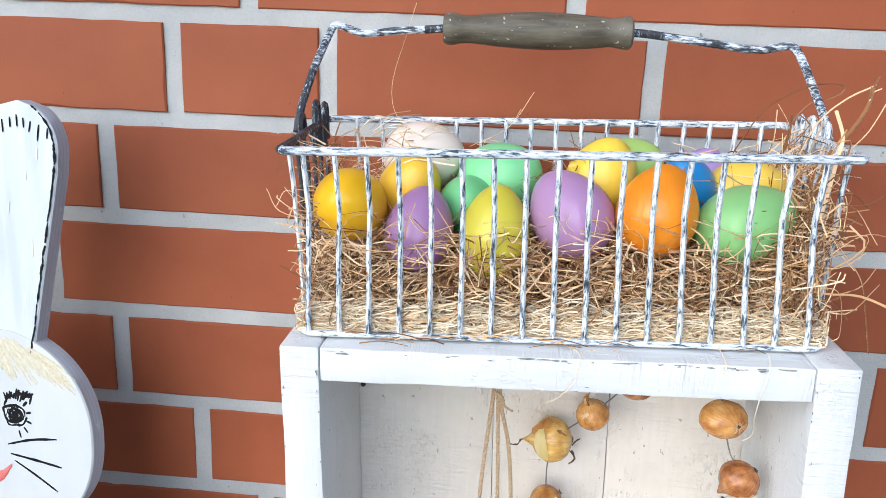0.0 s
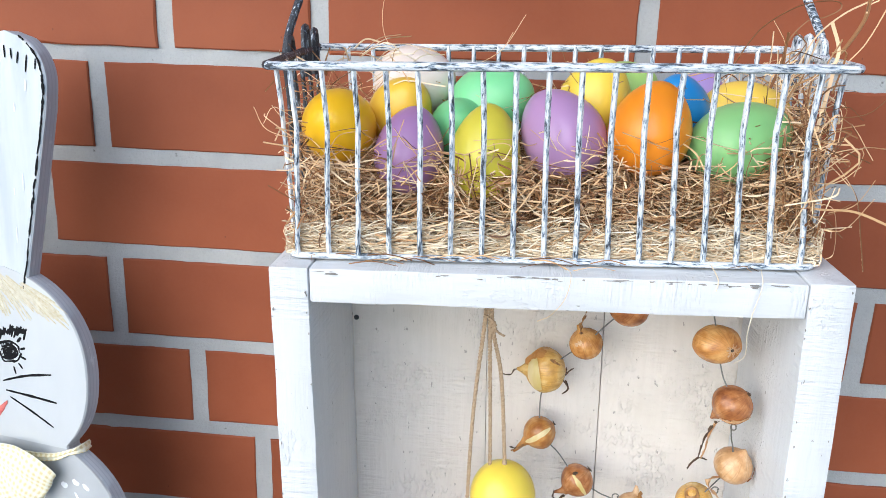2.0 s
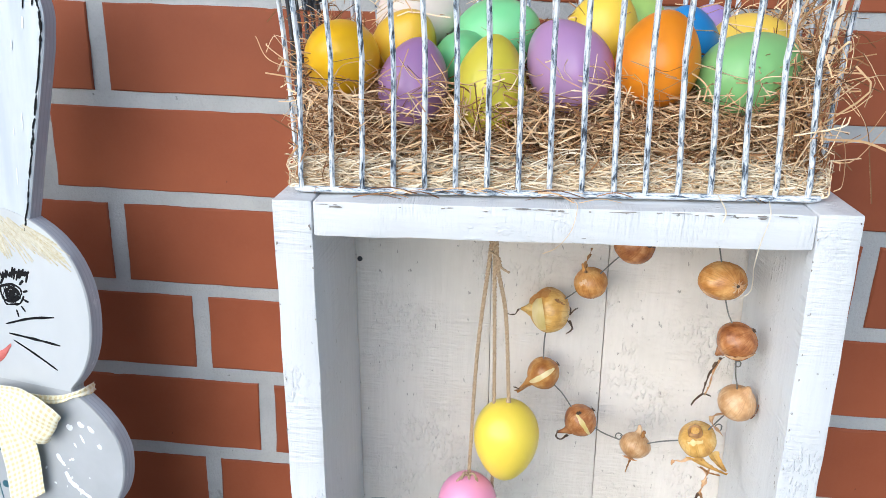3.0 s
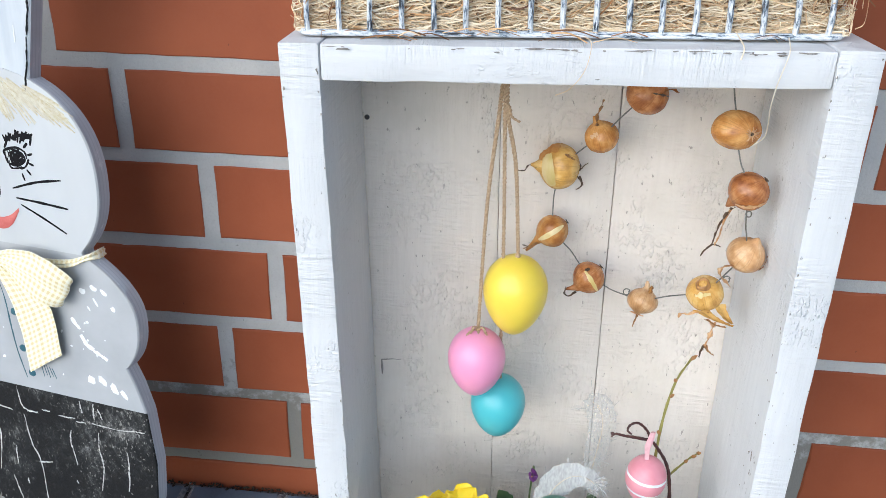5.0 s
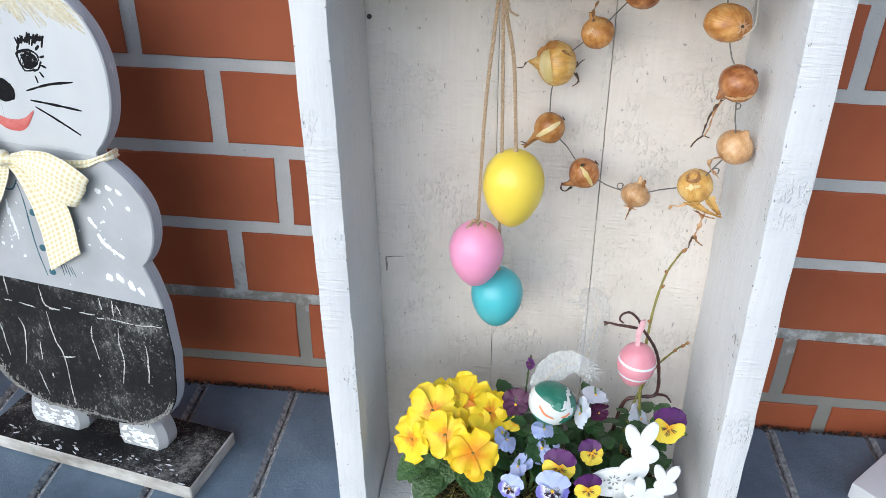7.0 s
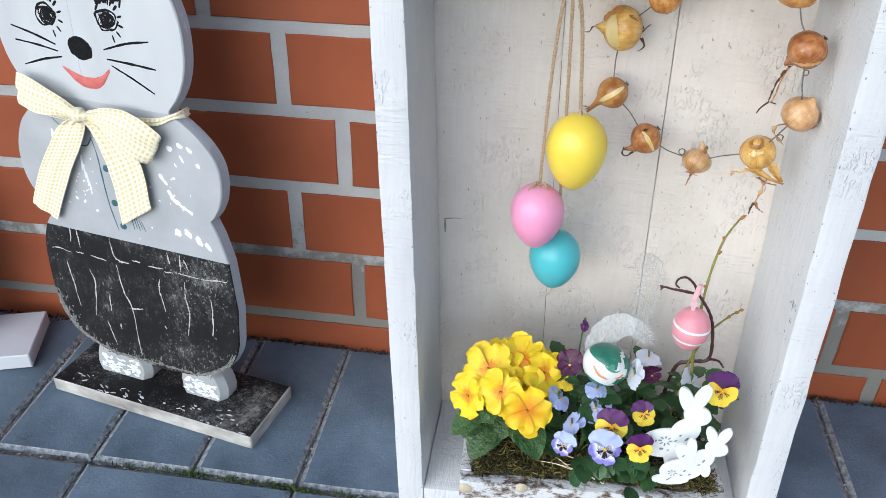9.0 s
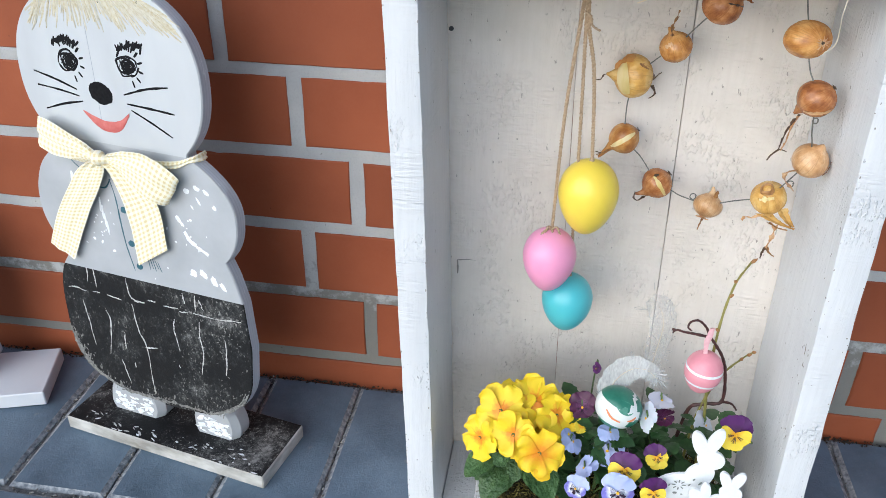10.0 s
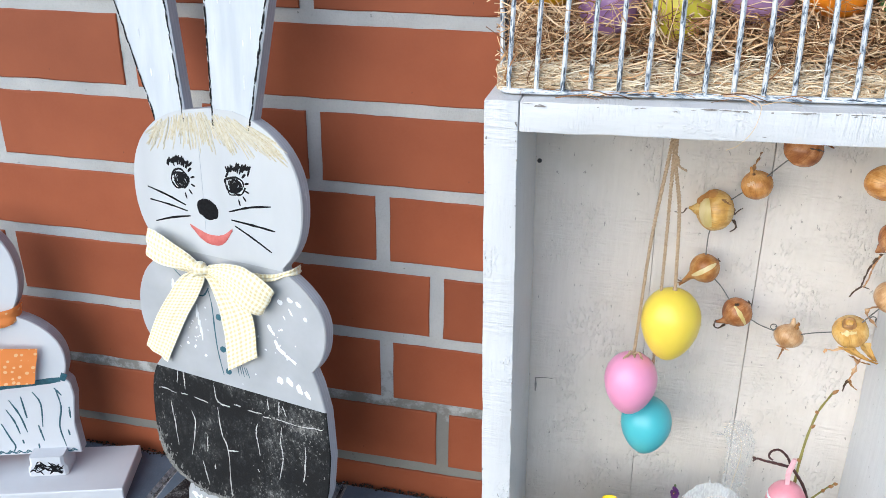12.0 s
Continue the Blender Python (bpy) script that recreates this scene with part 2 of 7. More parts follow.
def straw_material():
    m, nt, b = nodes_of("dry straw")
    geo = nt.nodes.new("ShaderNodeNewGeometry")
    # tones differ by strand; the darkest also paint in the shade of gaps
    col = ramp(nt, geo.outputs["Random Per Island"], [(0.0, (0.085, 0.032, 0.010)), (0.28, (0.33, 0.155, 0.058)), (0.52, (0.68, 0.43, 0.22)), (1.0, (0.94, 0.74, 0.50))])
    nt.links.new(col, b.inputs["Base Color"])
    b.inputs["Roughness"].default_value = 0.6
    return m


def island(name, stops, rough=0.7):
    m, nt, b = nodes_of(name)
    geo = nt.nodes.new("ShaderNodeNewGeometry")
    nt.links.new(ramp(nt, geo.outputs["Random Per Island"], stops), b.inputs["Base Color"])
    b.inputs["Roughness"].default_value = rough
    return m


def feather_material(name, cover):
    """Thin white barbs that let the light and what lies behind through."""
    m, nt, b = nodes_of(name)
    barb = noise_tex(nt, 700.0, 3, 0.6, (1, 1, 0.25))
    nt.links.new(ramp(nt, barb, [(0.3, (0.66, 0.68, 0.68)), (0.7, (0.82, 0.83, 0.83))]), b.inputs["Base Color"])
    nt.links.new(ramp(nt, barb, [(0.35, (cover * 0.85,) * 3), (0.65, (cover * 1.15,) * 3)]), b.inputs["Alpha"])
    b.inputs["Roughness"].default_value = 0.9
    return m


def petal_material(name, centre, edge, vein=None, r0=0.15, r1=0.5):
    """Colour from the flower's heart outward, by the distance along the petal kept in its map."""
    m, nt, b = nodes_of(name)
    uv = nt.nodes.new("ShaderNodeUVMap")
    sep = nt.nodes.new("ShaderNodeSeparateXYZ")
    nt.links.new(uv.outputs["UV"], sep.inputs["Vector"])
    wob = maths(nt, "ADD", sep.outputs["Y"], maths(nt, "MULTIPLY", maths(nt, "SUBTRACT", noise_tex(nt, 350.0, 3), 0.5), 0.35))
    col = ramp(nt, wob, [(r0, centre), (r1, edge)])
    if vein:
        ray = maths(nt, "ABSOLUTE", maths(nt, "SINE", maths(nt, "MULTIPLY", sep.outputs["X"], 22.0)))
        near = maths(nt, "MULTIPLY", maths(nt, "GREATER_THAN", ray, 0.8), maths(nt, "LESS_THAN", sep.outputs["Y"], 0.40))
        col = mixc(nt, near, col, vein)
    nt.links.new(col, b.inputs["Base Color"])
    b.inputs["Roughness"].default_value = 0.55
    b.inputs["Subsurface Weight"].default_value = 0.15
    b.inputs["Subsurface Radius"].default_value = (0.002, 0.001, 0.0006)
    return m


MAT = {
    "brick": brick_material(),
    "mortar": mortar_material(),
    "paver": paver_material(),
    "joint": simple("sandy joint filling", (0.038, 0.041, 0.044), (0.25, 0.26, 0.265), 75, 0.95, 0.9, 260, 0.003),
    "paver_edge": simple("worn pale paving edge", (0.10, 0.12, 0.145), (0.42, 0.44, 0.46), 190, 0.9, 0.8, 320, 0.0015),
    "grit": island("pale sandy grit", [(0.0, (0.05, 0.05, 0.048)), (0.5, (0.22, 0.21, 0.195)), (1.0, (0.46, 0.45, 0.42))], 0.9),
    "ground": simple("grey paved ground", (0.09, 0.09, 0.095), (0.14, 0.14, 0.145), 3, 0.85, 0.3, 60, 0.003),
    "paint_x": paint_wood("white paint, grain across", 0, wear=0.02, gap=(0.22, 0.21, 0.20), relief=0.8),
    "paint_z": paint_wood("white paint, grain upright", 2, wear=0.03, gap=(0.24, 0.23, 0.22), relief=0.8),
    "paint_back": paint_wood("thin greyish white paint, grain upright", 2, (0.735, 0.685, 0.635), (0.69, 0.64, 0.59), 0.06, (0.34, 0.31, 0.28), 0.9, (0.61, 0.565, 0.505)),
    "bare": simple("bare grey wood", (0.16, 0.145, 0.13), (0.36, 0.34, 0.32), 220, 0.85, 0.5, 500, 0.0006),
    "wire": wire_material("chipped white paint on upright wire", 2, 0.028),
    "wire_x": wire_material("chipped white paint on level wire", 0, 0.035),
    "wire_handle": wire_material("half bare handle wire", 0, 0.10),
    "wire_dark": wire_material("mostly bare black wire", 2, 0.22),
    "blackwire": simple("dark iron", (0.02, 0.02, 0.024), (0.05, 0.05, 0.055), 200, 0.45, 0.4, 500),
    "grip": grip_material(),
    "straw": straw_material(),
    "palestraw": island("pale cream straw", [(0.0, (0.42, 0.27, 0.14)), (0.4, (0.80, 0.65, 0.45)), (1.0, (0.90, 0.82, 0.66))], 0.6),
    "twine": simple("jute twine", (0.30, 0.20, 0.115), (0.55, 0.41, 0.27), 700, 0.9, 0.6, 900, 0.0005),
    "stringwire": simple("grey florist wire", (0.09, 0.09, 0.08), (0.17, 0.165, 0.15), 200, 0.5),
    "onion": onion_material("golden brown onion skin", (0.30, 0.105, 0.026), (0.50, 0.22, 0.055), (0.68, 0.38, 0.13)),
    "onion_gold": onion_material("pale golden onion skin", (0.40, 0.20, 0.045), (0.60, 0.34, 0.085), (0.72, 0.50, 0.19)),
    "onion_copper": onion_material("coppery onion skin", (0.20, 0.060, 0.018), (0.40, 0.150, 0.045), (0.62, 0.30, 0.12)),
    "onion_pale": onion_material("pale tan onion skin", (0.38, 0.18, 0.065), (0.58, 0.33, 0.15), (0.74, 0.52, 0.31), 0.32),
    "onion_dark": simple("dark withered skin", (0.040, 0.024, 0.014), (0.13, 0.075, 0.040), 420, 0.6, 0.4, 600, stretch=(1, 1, 0.3)),
    "onion_flesh": simple("peeled pale onion layer", (0.58, 0.44, 0.14), (0.76, 0.62, 0.34), 120, 0.3, stretch=(1, 1, 0.2)),
    "onion_dry": simple("dry onion skin", (0.20, 0.085, 0.025), (0.44, 0.23, 0.075), 300, 0.5, 0.4, 500, stretch=(1, 1, 0.2)),
    "head": simple("pale grey-white paint", (0.47, 0.49, 0.515), (0.56, 0.58, 0.60), 16, 0.5, 0.35, 90, 0.0007, stretch=(1, 1, 0.35)),
    "ear": simple("bluish white brushed paint", (0.47, 0.515, 0.57), (0.59, 0.625, 0.665), 90, 0.45, 0.5, 180, 0.0007, stretch=(1, 1, 0.12)),
    "greycoat": simple("grey paint", (0.36, 0.375, 0.395), (0.45, 0.465, 0.49), 20, 0.5, 0.3, 120, 0.0006),
    "edge": ply_edge("blue-grey layered edge", -11.4, 4.35, 0.0),
    "edge_small": ply_edge("pale layered edge of the small figure", 18.0, 2.0, 0.001),
    "trousers": worn_black(),
    "ink": simple("black marker line", (0.003, 0.003, 0.004), (0.010, 0.010, 0.012), 400, 0.75, Specular_IOR_Level=0.15),
    "teal": simple("dark teal paint", (0.015, 0.075, 0.11), (0.04, 0.13, 0.17), 200, 0.45),
    "red": simple("faded red paint", (0.48, 0.095, 0.085), (0.60, 0.17, 0.15), 160, 0.55),
    "hair": simple("ochre brushed paint", (0.47, 0.40, 0.25), (0.60, 0.56, 0.44), 420, 0.6),
    "grimy": simple("grimy cream painted board edge", (0.20, 0.185, 0.16), (0.58, 0.57, 0.54), 55, 0.6, 0.5, 200, 0.0008, stretch=(0.5, 0.5, 1)),
    "hair_pale": simple("thin ochre wash", (0.50, 0.45, 0.33), (0.62, 0.59, 0.49), 300, 0.6),
    "whitepaint": simple("white paint dabs", (0.72, 0.75, 0.78), (0.84, 0.86, 0.88), 300, 0.4, 0.6, 300, 0.0008),
    "scratch": simple("pale scratched line", (0.42, 0.42, 0.41), (0.58, 0.58, 0.57), 200, 0.7),
    "rubbed": simple("bare grey wood under rubbed black paint", (0.07, 0.07, 0.068), (0.27, 0.265, 0.25), 330, 0.8, 0.4, 500, 0.0005),
    "rabbitwhite": simple("smooth white lacquer", (0.60, 0.62, 0.665), (0.67, 0.685, 0.72), 14, 0.35, 0.1, 80, 0.0006),
    "yellowcheck": gingham("yellow gingham ribbon", (0.85, 0.82, 0.68), (0.84, 0.77, 0.55), (0.72, 0.60, 0.33)),
    "orangedot": dotted("orange ribbon with pale dots", (0.85, 0.27, 0.06), (0.88, 0.52, 0.26)),
    "felt": simple("white felt", (0.79, 0.81, 0.82), (0.84, 0.86, 0.87), 300, 0.95, 0.3, 900, 0.0003),
    "feltcut": simple("grey-green shade of punched holes", (0.20, 0.22, 0.21), (0.28, 0.30, 0.29), 200, 0.9),
    "moss": island("dry olive moss", [(0.0, (0.008, 0.007, 0.002)), (0.5, (0.045, 0.038, 0.010)), (1.0, (0.27, 0.22, 0.055))], 0.9),
    "jointmoss": island("green moss", [(0.0, (0.03, 0.07, 0.012)), (1.0, (0.11, 0.17, 0.03))], 0.9),
    "soil": simple("dark soil", (0.018, 0.013, 0.009), (0.05, 0.036, 0.022), 250, 0.95, 0.8, 350, 0.002),
    "bark": bark_material(),
    "leaf": simple("dark green leaf", (0.014, 0.047, 0.013), (0.060, 0.142, 0.042), 90, 0.48, 0.3, 260, 0.0006, var=0.25),
    "leaf_prim": simple("crinkled primrose leaf", (0.030, 0.078, 0.021), (0.088, 0.165, 0.052), 120, 0.42, 1.0, 260, 0.0025, var=0.2),
    "stem": simple("green stem", (0.06, 0.11, 0.03), (0.12, 0.18, 0.05), 90, 0.5),
    "twig_green": simple("olive twig", (0.16, 0.15, 0.03), (0.30, 0.27, 0.07), 150, 0.5, 0.3, 400),
    "twig_dark": simple("dark reddish corkscrew twig", (0.035, 0.012, 0.012), (0.085, 0.030, 0.026), 180, 0.45, 0.3, 400),
    "feather": feather_material("white down", 0.46),
    "feather_thin": feather_material("thin translucent feather", 0.26),
    "prim": petal_material("yellow primrose petal", (0.78, 0.27, 0.004), (0.86, 0.62, 0.012), None, 0.14, 0.38),
    "prim_deep": petal_material("deep yellow primrose petal", (0.78, 0.27, 0.004), (0.86, 0.58, 0.010), None, 0.14, 0.60),
    "vio_purple": petal_material("dark purple viola petal", (0.05, 0.008, 0.06), (0.085, 0.012, 0.115), None),
    "vio_yellow": petal_material("yellow viola petal", (0.84, 0.40, 0.012), (0.86, 0.66, 0.05), None, 0.10, 0.42),
    "vio_blue": petal_material("light blue viola petal", (0.78, 0.79, 0.86), (0.20, 0.18, 0.56), (0.03, 0.012, 0.07), 0.42, 0.72),
    "vio_pale": petal_material("pale lilac viola petal", (0.50, 0.55, 0.82), (0.44, 0.50, 0.78), None),
    "vio_white": petal_material("white viola petal", (0.60, 0.63, 0.74), (0.64, 0.67, 0.76), None),
    "vio_wine": petal_material("wine red viola petal", (0.20, 0.05, 0.16), (0.060, 0.005, 0.040), (0.02, 0.0, 0.015), 0.1, 0.5),
    "heart": simple("yellow flower heart", (0.85, 0.42, 0.01), (0.9, 0.6, 0.03), 600, 0.6),
    "dark": simple("nearly black eye", (0.02, 0.008, 0.02), (0.04, 0.015, 0.04), 600, 0.6),
    "bark_disc": simple("pale wood disc", (0.50, 0.42, 0.30), (0.62, 0.54, 0.42), 200, 0.7),
    "cream": simple("cream twisted paper thread", (0.66, 0.58, 0.46), (0.80, 0.74, 0.64), 200, 0.7),
}


def plastic(name, c):
    """Shiny plastic egg with a faint moulding and handling unevenness."""
    return simple(name, tuple(v * 0.90 for v in c), c, 26, 0.30, 0.08, 60, 0.001, **{"Subsurface_Weight": 0.12, "Subsurface_Radius": (0.004, 0.003, 0.002)})


# ---- mesh helpers ----
ORIGIN = {}


def thing(name, loc, label, category, group="", kind=""):
    ob = new(name)
    ob.empty_display_size = 0.02
    ob.location = loc
    ORIGIN[ob.name] = Vector(loc)
    return tagged(ob, label, category, group, kind)


def finish(bm, mats, smooth):
    me = bpy.data.meshes.new("mesh")
    bmesh.ops.recalc_face_normals(bm, faces=bm.faces)
    bm.to_mesh(me)
    bm.free()
    for m in mats:
        me.materials.append(m)
    if smooth:
        me.polygons.foreach_set("use_smooth", [True] * len(me.polygons))
        me.set_sharp_from_angle(angle=radians(smooth))
    return me


def part(name, bm, mats, parent=None, label="", smooth=40, kind=""):
    """One mesh from bm, whose vertices are in world places, under its thing or part."""
    mats = mats if isinstance(mats, (list, tuple)) else [mats]
    o = ORIGIN[parent.name] if parent else Vector((0, 0, 0))
    bmesh.ops.translate(bm, verts=bm.verts, vec=-o)
    ob = new(name, finish(bm, mats, smooth))
    if parent:
        ob.parent = parent
        ORIGIN[ob.name] = o
    else:
        ORIGIN[ob.name] = Vector((0, 0, 0))
    return tagged(ob, label, kind=kind)


def single(name, bm, mats, loc, label, category, group="", kind="", smooth=40):
    """A thing of one mesh, with its origin at loc."""
    mats = mats if isinstance(mats, (list, tuple)) else [mats]
    bmesh.ops.translate(bm, verts=bm.verts, vec=-Vector(loc))
    ob = new(name, finish(bm, mats, smooth))
    ob.location = loc
    ORIGIN[ob.name] = Vector(loc)
    return tagged(ob, label, category, group, kind)


def box(bm, lo, hi, bevel=0.0, seg=1, m=None, mi=0):
    lo, hi = Vector(lo), Vector(hi)
    mat4 = Matrix.Translation((lo + hi) / 2) @ Matrix.Diagonal((*(hi - lo), 1))
    vs = bmesh.ops.create_cube(bm, size=1, matrix=mat4)["verts"]
    es = {e for v in vs for e in v.link_edges}
    if bevel:
        out = bmesh.ops.bevel(bm, geom=list(es), offset=bevel, segments=seg, affect="EDGES", profile=0.6)
        vs = list({v for f in out["faces"] for v in f.verts} | {v for v in vs if v.is_valid})
    if m:
        bmesh.ops.transform(bm, matrix=m, verts=vs)
    if mi:
        for f in {f for v in vs for f in v.link_faces}:
            f.material_index = mi
    return vs


def rough_board(lo, hi, bevel, long, m=None, wob=0.0006, step=0.02, seed=0.0):
    """A sawn board: rounded edges that waver along its length."""
    bm = bmesh.new()
    vs = box(bm, lo, hi, bevel, 2)
    n = max(2, int((hi[long] - lo[long]) / step))
    for k in range(1, n):
        co, no = [0, 0, 0], [0, 0, 0]
        co[long], no[long] = lo[long] + (hi[long] - lo[long]) * k / n, 1
        bmesh.ops.bisect_plane(bm, geom=bm.verts[:] + bm.edges[:] + bm.faces[:], plane_co=co, plane_no=no)
    for v in bm.verts:
        d = noise.noise_vector(v.co * 45 + Vector((seed, seed * 2, 0))) * wob
        d[long] = 0
        v.co += d
    if m:
        bm.transform(m)
    return bm


def tube(bm, pts, r, n=6, mi=0, cap=True):
    """A round bar along points; r a number or one for each point."""
    pts = [Vector(p) for p in pts]
    rs = r if isinstance(r, (list, tuple)) else [r] * len(pts)
    rings, up = [], None
    for i, p in enumerate(pts):
        t = (pts[min(i + 1, len(pts) - 1)] - pts[max(i - 1, 0)]).normalized()
        if up is None:
            up = t.orthogonal().normalized()
        up = (up - t * up.dot(t))
        up = up.normalized() if up.length > 1e-6 else t.orthogonal().normalized()
        side = t.cross(up)
        rings.append([bm.verts.new(p + (up * math.cos(a) + side * math.sin(a)) * rs[i]) for a in (2 * math.pi * k / n for k in range(n))])
    faces = []
    for a, b in zip(rings, rings[1:]):
        for k in range(n):
            faces.append(bm.faces.new((a[k], a[(k + 1) % n], b[(k + 1) % n], b[k])))
    if cap:
        faces += [bm.faces.new(rings[0][::-1]), bm.faces.new(rings[-1])]
    for f in faces:
        f.material_index = mi
    return rings


def smooth_path(pts, n=6):
    """Points along a smooth line through the given ones."""
    p = [Vector(q) for q in pts]
    p = [2 * p[0] - p[1]] + p + [2 * p[-1] - p[-2]]
    out = []
    for i in range(1, len(p) - 2):
        for k in range(n):
            t = k / n
            out.append(0.5 * (2 * p[i] + (p[i + 1] - p[i - 1]) * t + (2 * p[i - 1] - 5 * p[i] + 4 * p[i + 1] - p[i + 2]) * t * t + (3 * p[i] - p[i - 1] - 3 * p[i + 1] + p[i + 2]) * t ** 3))
    return out + [p[-2]]


def lathe(bm, prof, n=24, m=None, mi=0):
    """Turned shape: prof lists radius and height."""
    rings = []
    for r, z in prof:
        rings.append([bm.verts.new((r * math.cos(2 * math.pi * k / n), r * math.sin(2 * math.pi * k / n), z)) for k in range(n)] if r > 1e-6 else [bm.verts.new((0, 0, z))])
    for a, b in zip(rings, rings[1:]):
        for k in range(n):
            q = [a[k % len(a)], a[(k + 1) % len(a)], b[(k + 1) % len(b)], b[k % len(b)]]
            q = [v for i, v in enumerate(q) if v not in q[:i]]
            if len(q) > 2:
                bm.faces.new(q).material_index = mi
    if m:
        bmesh.ops.transform(bm, matrix=m, verts=[v for r in rings for v in r])


def egg_mesh(a, h, n=28, rows=18, taper=0.13):
    """An egg, blunt end down at -h, pointed end up at +h; a is its greatest radius."""
    prof = []
    for i in range(rows + 1):
        t = math.pi * i / rows
        z = -math.cos(t)
        prof.append((a * math.sin(t) * (1 - taper * z - 0.05 * z * z), h * z))
    prof[0], prof[-1] = (0, -h), (0, h)
    bm = bmesh.new()
    lathe(bm, prof, n)
    return bm


def sheet(rows):
    """A cloth-like sheet from rows of points, with a map in metres."""
    bm = bmesh.new()
    uvl = bm.loops.layers.uv.new("UVMap")
    grid = [[bm.verts.new(p) for p in r] for r in rows]
    dist = [0.0]
    for a, b in zip(rows, rows[1:]):
        m = len(a) // 2
        dist.append(dist[-1] + (Vector(b[m]) - Vector(a[m])).length)
    wide = (Vector(rows[len(rows) // 2][0]) - Vector(rows[len(rows) // 2][-1])).length
    nc = len(rows[0])
    for i in range(len(rows) - 1):
        for j in range(nc - 1):
            f = bm.faces.new((grid[i][j], grid[i][j + 1], grid[i + 1][j + 1], grid[i + 1][j]))
            for l, (a, b) in zip(f.loops, ((i, j), (i, j + 1), (i + 1, j + 1), (i + 1, j))):
                l[uvl].uv = (wide * b / (nc - 1), dist[a])
    return bm

# ---- structure: wall, pavement, ground ----
COURSE, FIRST, BRICK_H, JOINT = 0.0835, 0.0435, 0.0705, 0.0145
BOND = {-1: (0.326, -0.177, -0.4285, -0.554), 0: (0.2715, 0.0195, -0.2335, -0.485), 1: (0.2055, -0.046, -0.2975, -0.549),
        2: (0.387, 0.135, 0.0095, -0.242, -0.4935, -0.749), 3: (0.4555, 0.204, -0.0475, -0.299, -0.5505), 4: (0.2645, 0.139, -0.1175, -0.369, -0.4945, -0.738),
        5: (0.327, 0.0765, -0.175, -0.4265, -0.5635), 6: (0.385, 0.133, -0.1185, -0.370, -0.6215), 7: (0.321, 0.0685, -0.184, -0.3095, -0.561),
        8: (0.257, 0.0055, -0.246, -0.4975)}
rng = random.Random(7)


def course_joints(k):
    """Centres of the upright joints of one course, from one end of the wall to the other."""
    js = sorted(BOND.get(k, (0.0629 * (k % 4),)))
    while js[0] > -3.0:
        js.insert(0, js[0] - 0.2515)
    while js[-1] < 3.0:
        js.append(js[-1] + 0.2515)
    return js


def brick_bm(w, h, seed):
    """One brick, its face at y = 0, with worn arrises."""
    bm = bmesh.new()
    r = random.Random(seed)
    c, d, nx, nz = 0.0010, 0.03, 12, 4
    # corners and ragged arris, going round
    ring = [(-1 + 2 * k / nx, -1) for k in range(nx)] + [(1, -1 + 2 * k / nz) for k in range(nz)] + [(1 - 2 * k / nx, 1) for k in range(nx)] + [(-1, 1 - 2 * k / nz) for k in range(nz)]
    fr, mid = [], []
    for sx, sz in ring:
        chip_ = 0.0016 * max(0.0, r.random() - 0.86) / 0.14
        jx, jz = r.uniform(-.0004, .0004), r.uniform(-.0004, .0004)
        fr.append(bm.verts.new((sx * (w / 2 - c - chip_) + jx, r.uniform(-.0002, .0002), sz * (h / 2 - c - chip_) + jz)))
        mid.append(bm.verts.new((sx * w / 2 + jx, c * 0.9 + chip_ * 0.5, sz * h / 2 + jz)))
    bk = [bm.verts.new((v.co.x, d, v.co.z)) for v in mid]
    bm.faces.new(fr)
    n = len(ring)
    for a, b in ((fr, mid), (mid, bk)):
        for i in range(n):
            bm.faces.new((a[i], a[(i + 1) % n], b[(i + 1) % n], b[i]))
    return bm


# pavement: rows of 100 x 200 mm blocks; ground beyond
PAVE_X, PAVE_Y, PJ = 0.104, 0.208, 0.0036


def paver_bm(w, d, seed):
    bm = bmesh.new()
    r = random.Random(seed)
    c = 0.0042
    top = [bm.verts.new((sx * (w / 2 - c) + r.uniform(-.0008, .0008), sy * (d / 2 - c) + r.uniform(-.0008, .0008), 0)) for sx, sy in ((-1, -1), (0, -1), (1, -1), (1, 0), (1, 1), (0, 1), (-1, 1), (-1, 0))]
    mid = [bm.verts.new((sx * w / 2 + r.uniform(-.001, .001), sy * d / 2 + r.uniform(-.001, .001), -c * 0.8)) for sx, sy in ((-1, -1), (0, -1), (1, -1), (1, 0), (1, 1), (0, 1), (-1, 1), (-1, 0))]
    bot = [bm.verts.new((v.co.x, v.co.y, -0.03)) for v in mid]
    bm.faces.new(top)
    for a, b in ((top, mid), (mid, bot)):
        for i in range(8):
            bm.faces.new((a[i], a[(i + 1) % 8], b[(i + 1) % 8], b[i])).material_index = 1
    return bm


def uneven_sheet(name, x0, x1, nx, y0, y1, ny, place, mat, label, kind="structure", category=""):
    """A finely uneven sheet; place(u, v) gives each point."""
    us, vs = np.linspace(x0, x1, nx), np.linspace(y0, y1, ny)
    co = [place(u, v) for v in vs for u in us]
    fs = [(j * nx + i, j * nx + i + 1, (j + 1) * nx + i + 1, (j + 1) * nx + i) for j in range(ny - 1) for i in range(nx - 1)]
    me = bpy.data.meshes.new(name)
    me.from_pydata(co, [], fs)
    me.polygons.foreach_set("use_smooth", [True] * len(fs))
    me.materials.append(mat)
    ob = new(name, me)
    ORIGIN[ob.name] = Vector((0, 0, 0))
    return tagged(ob, label, category, kind=kind)


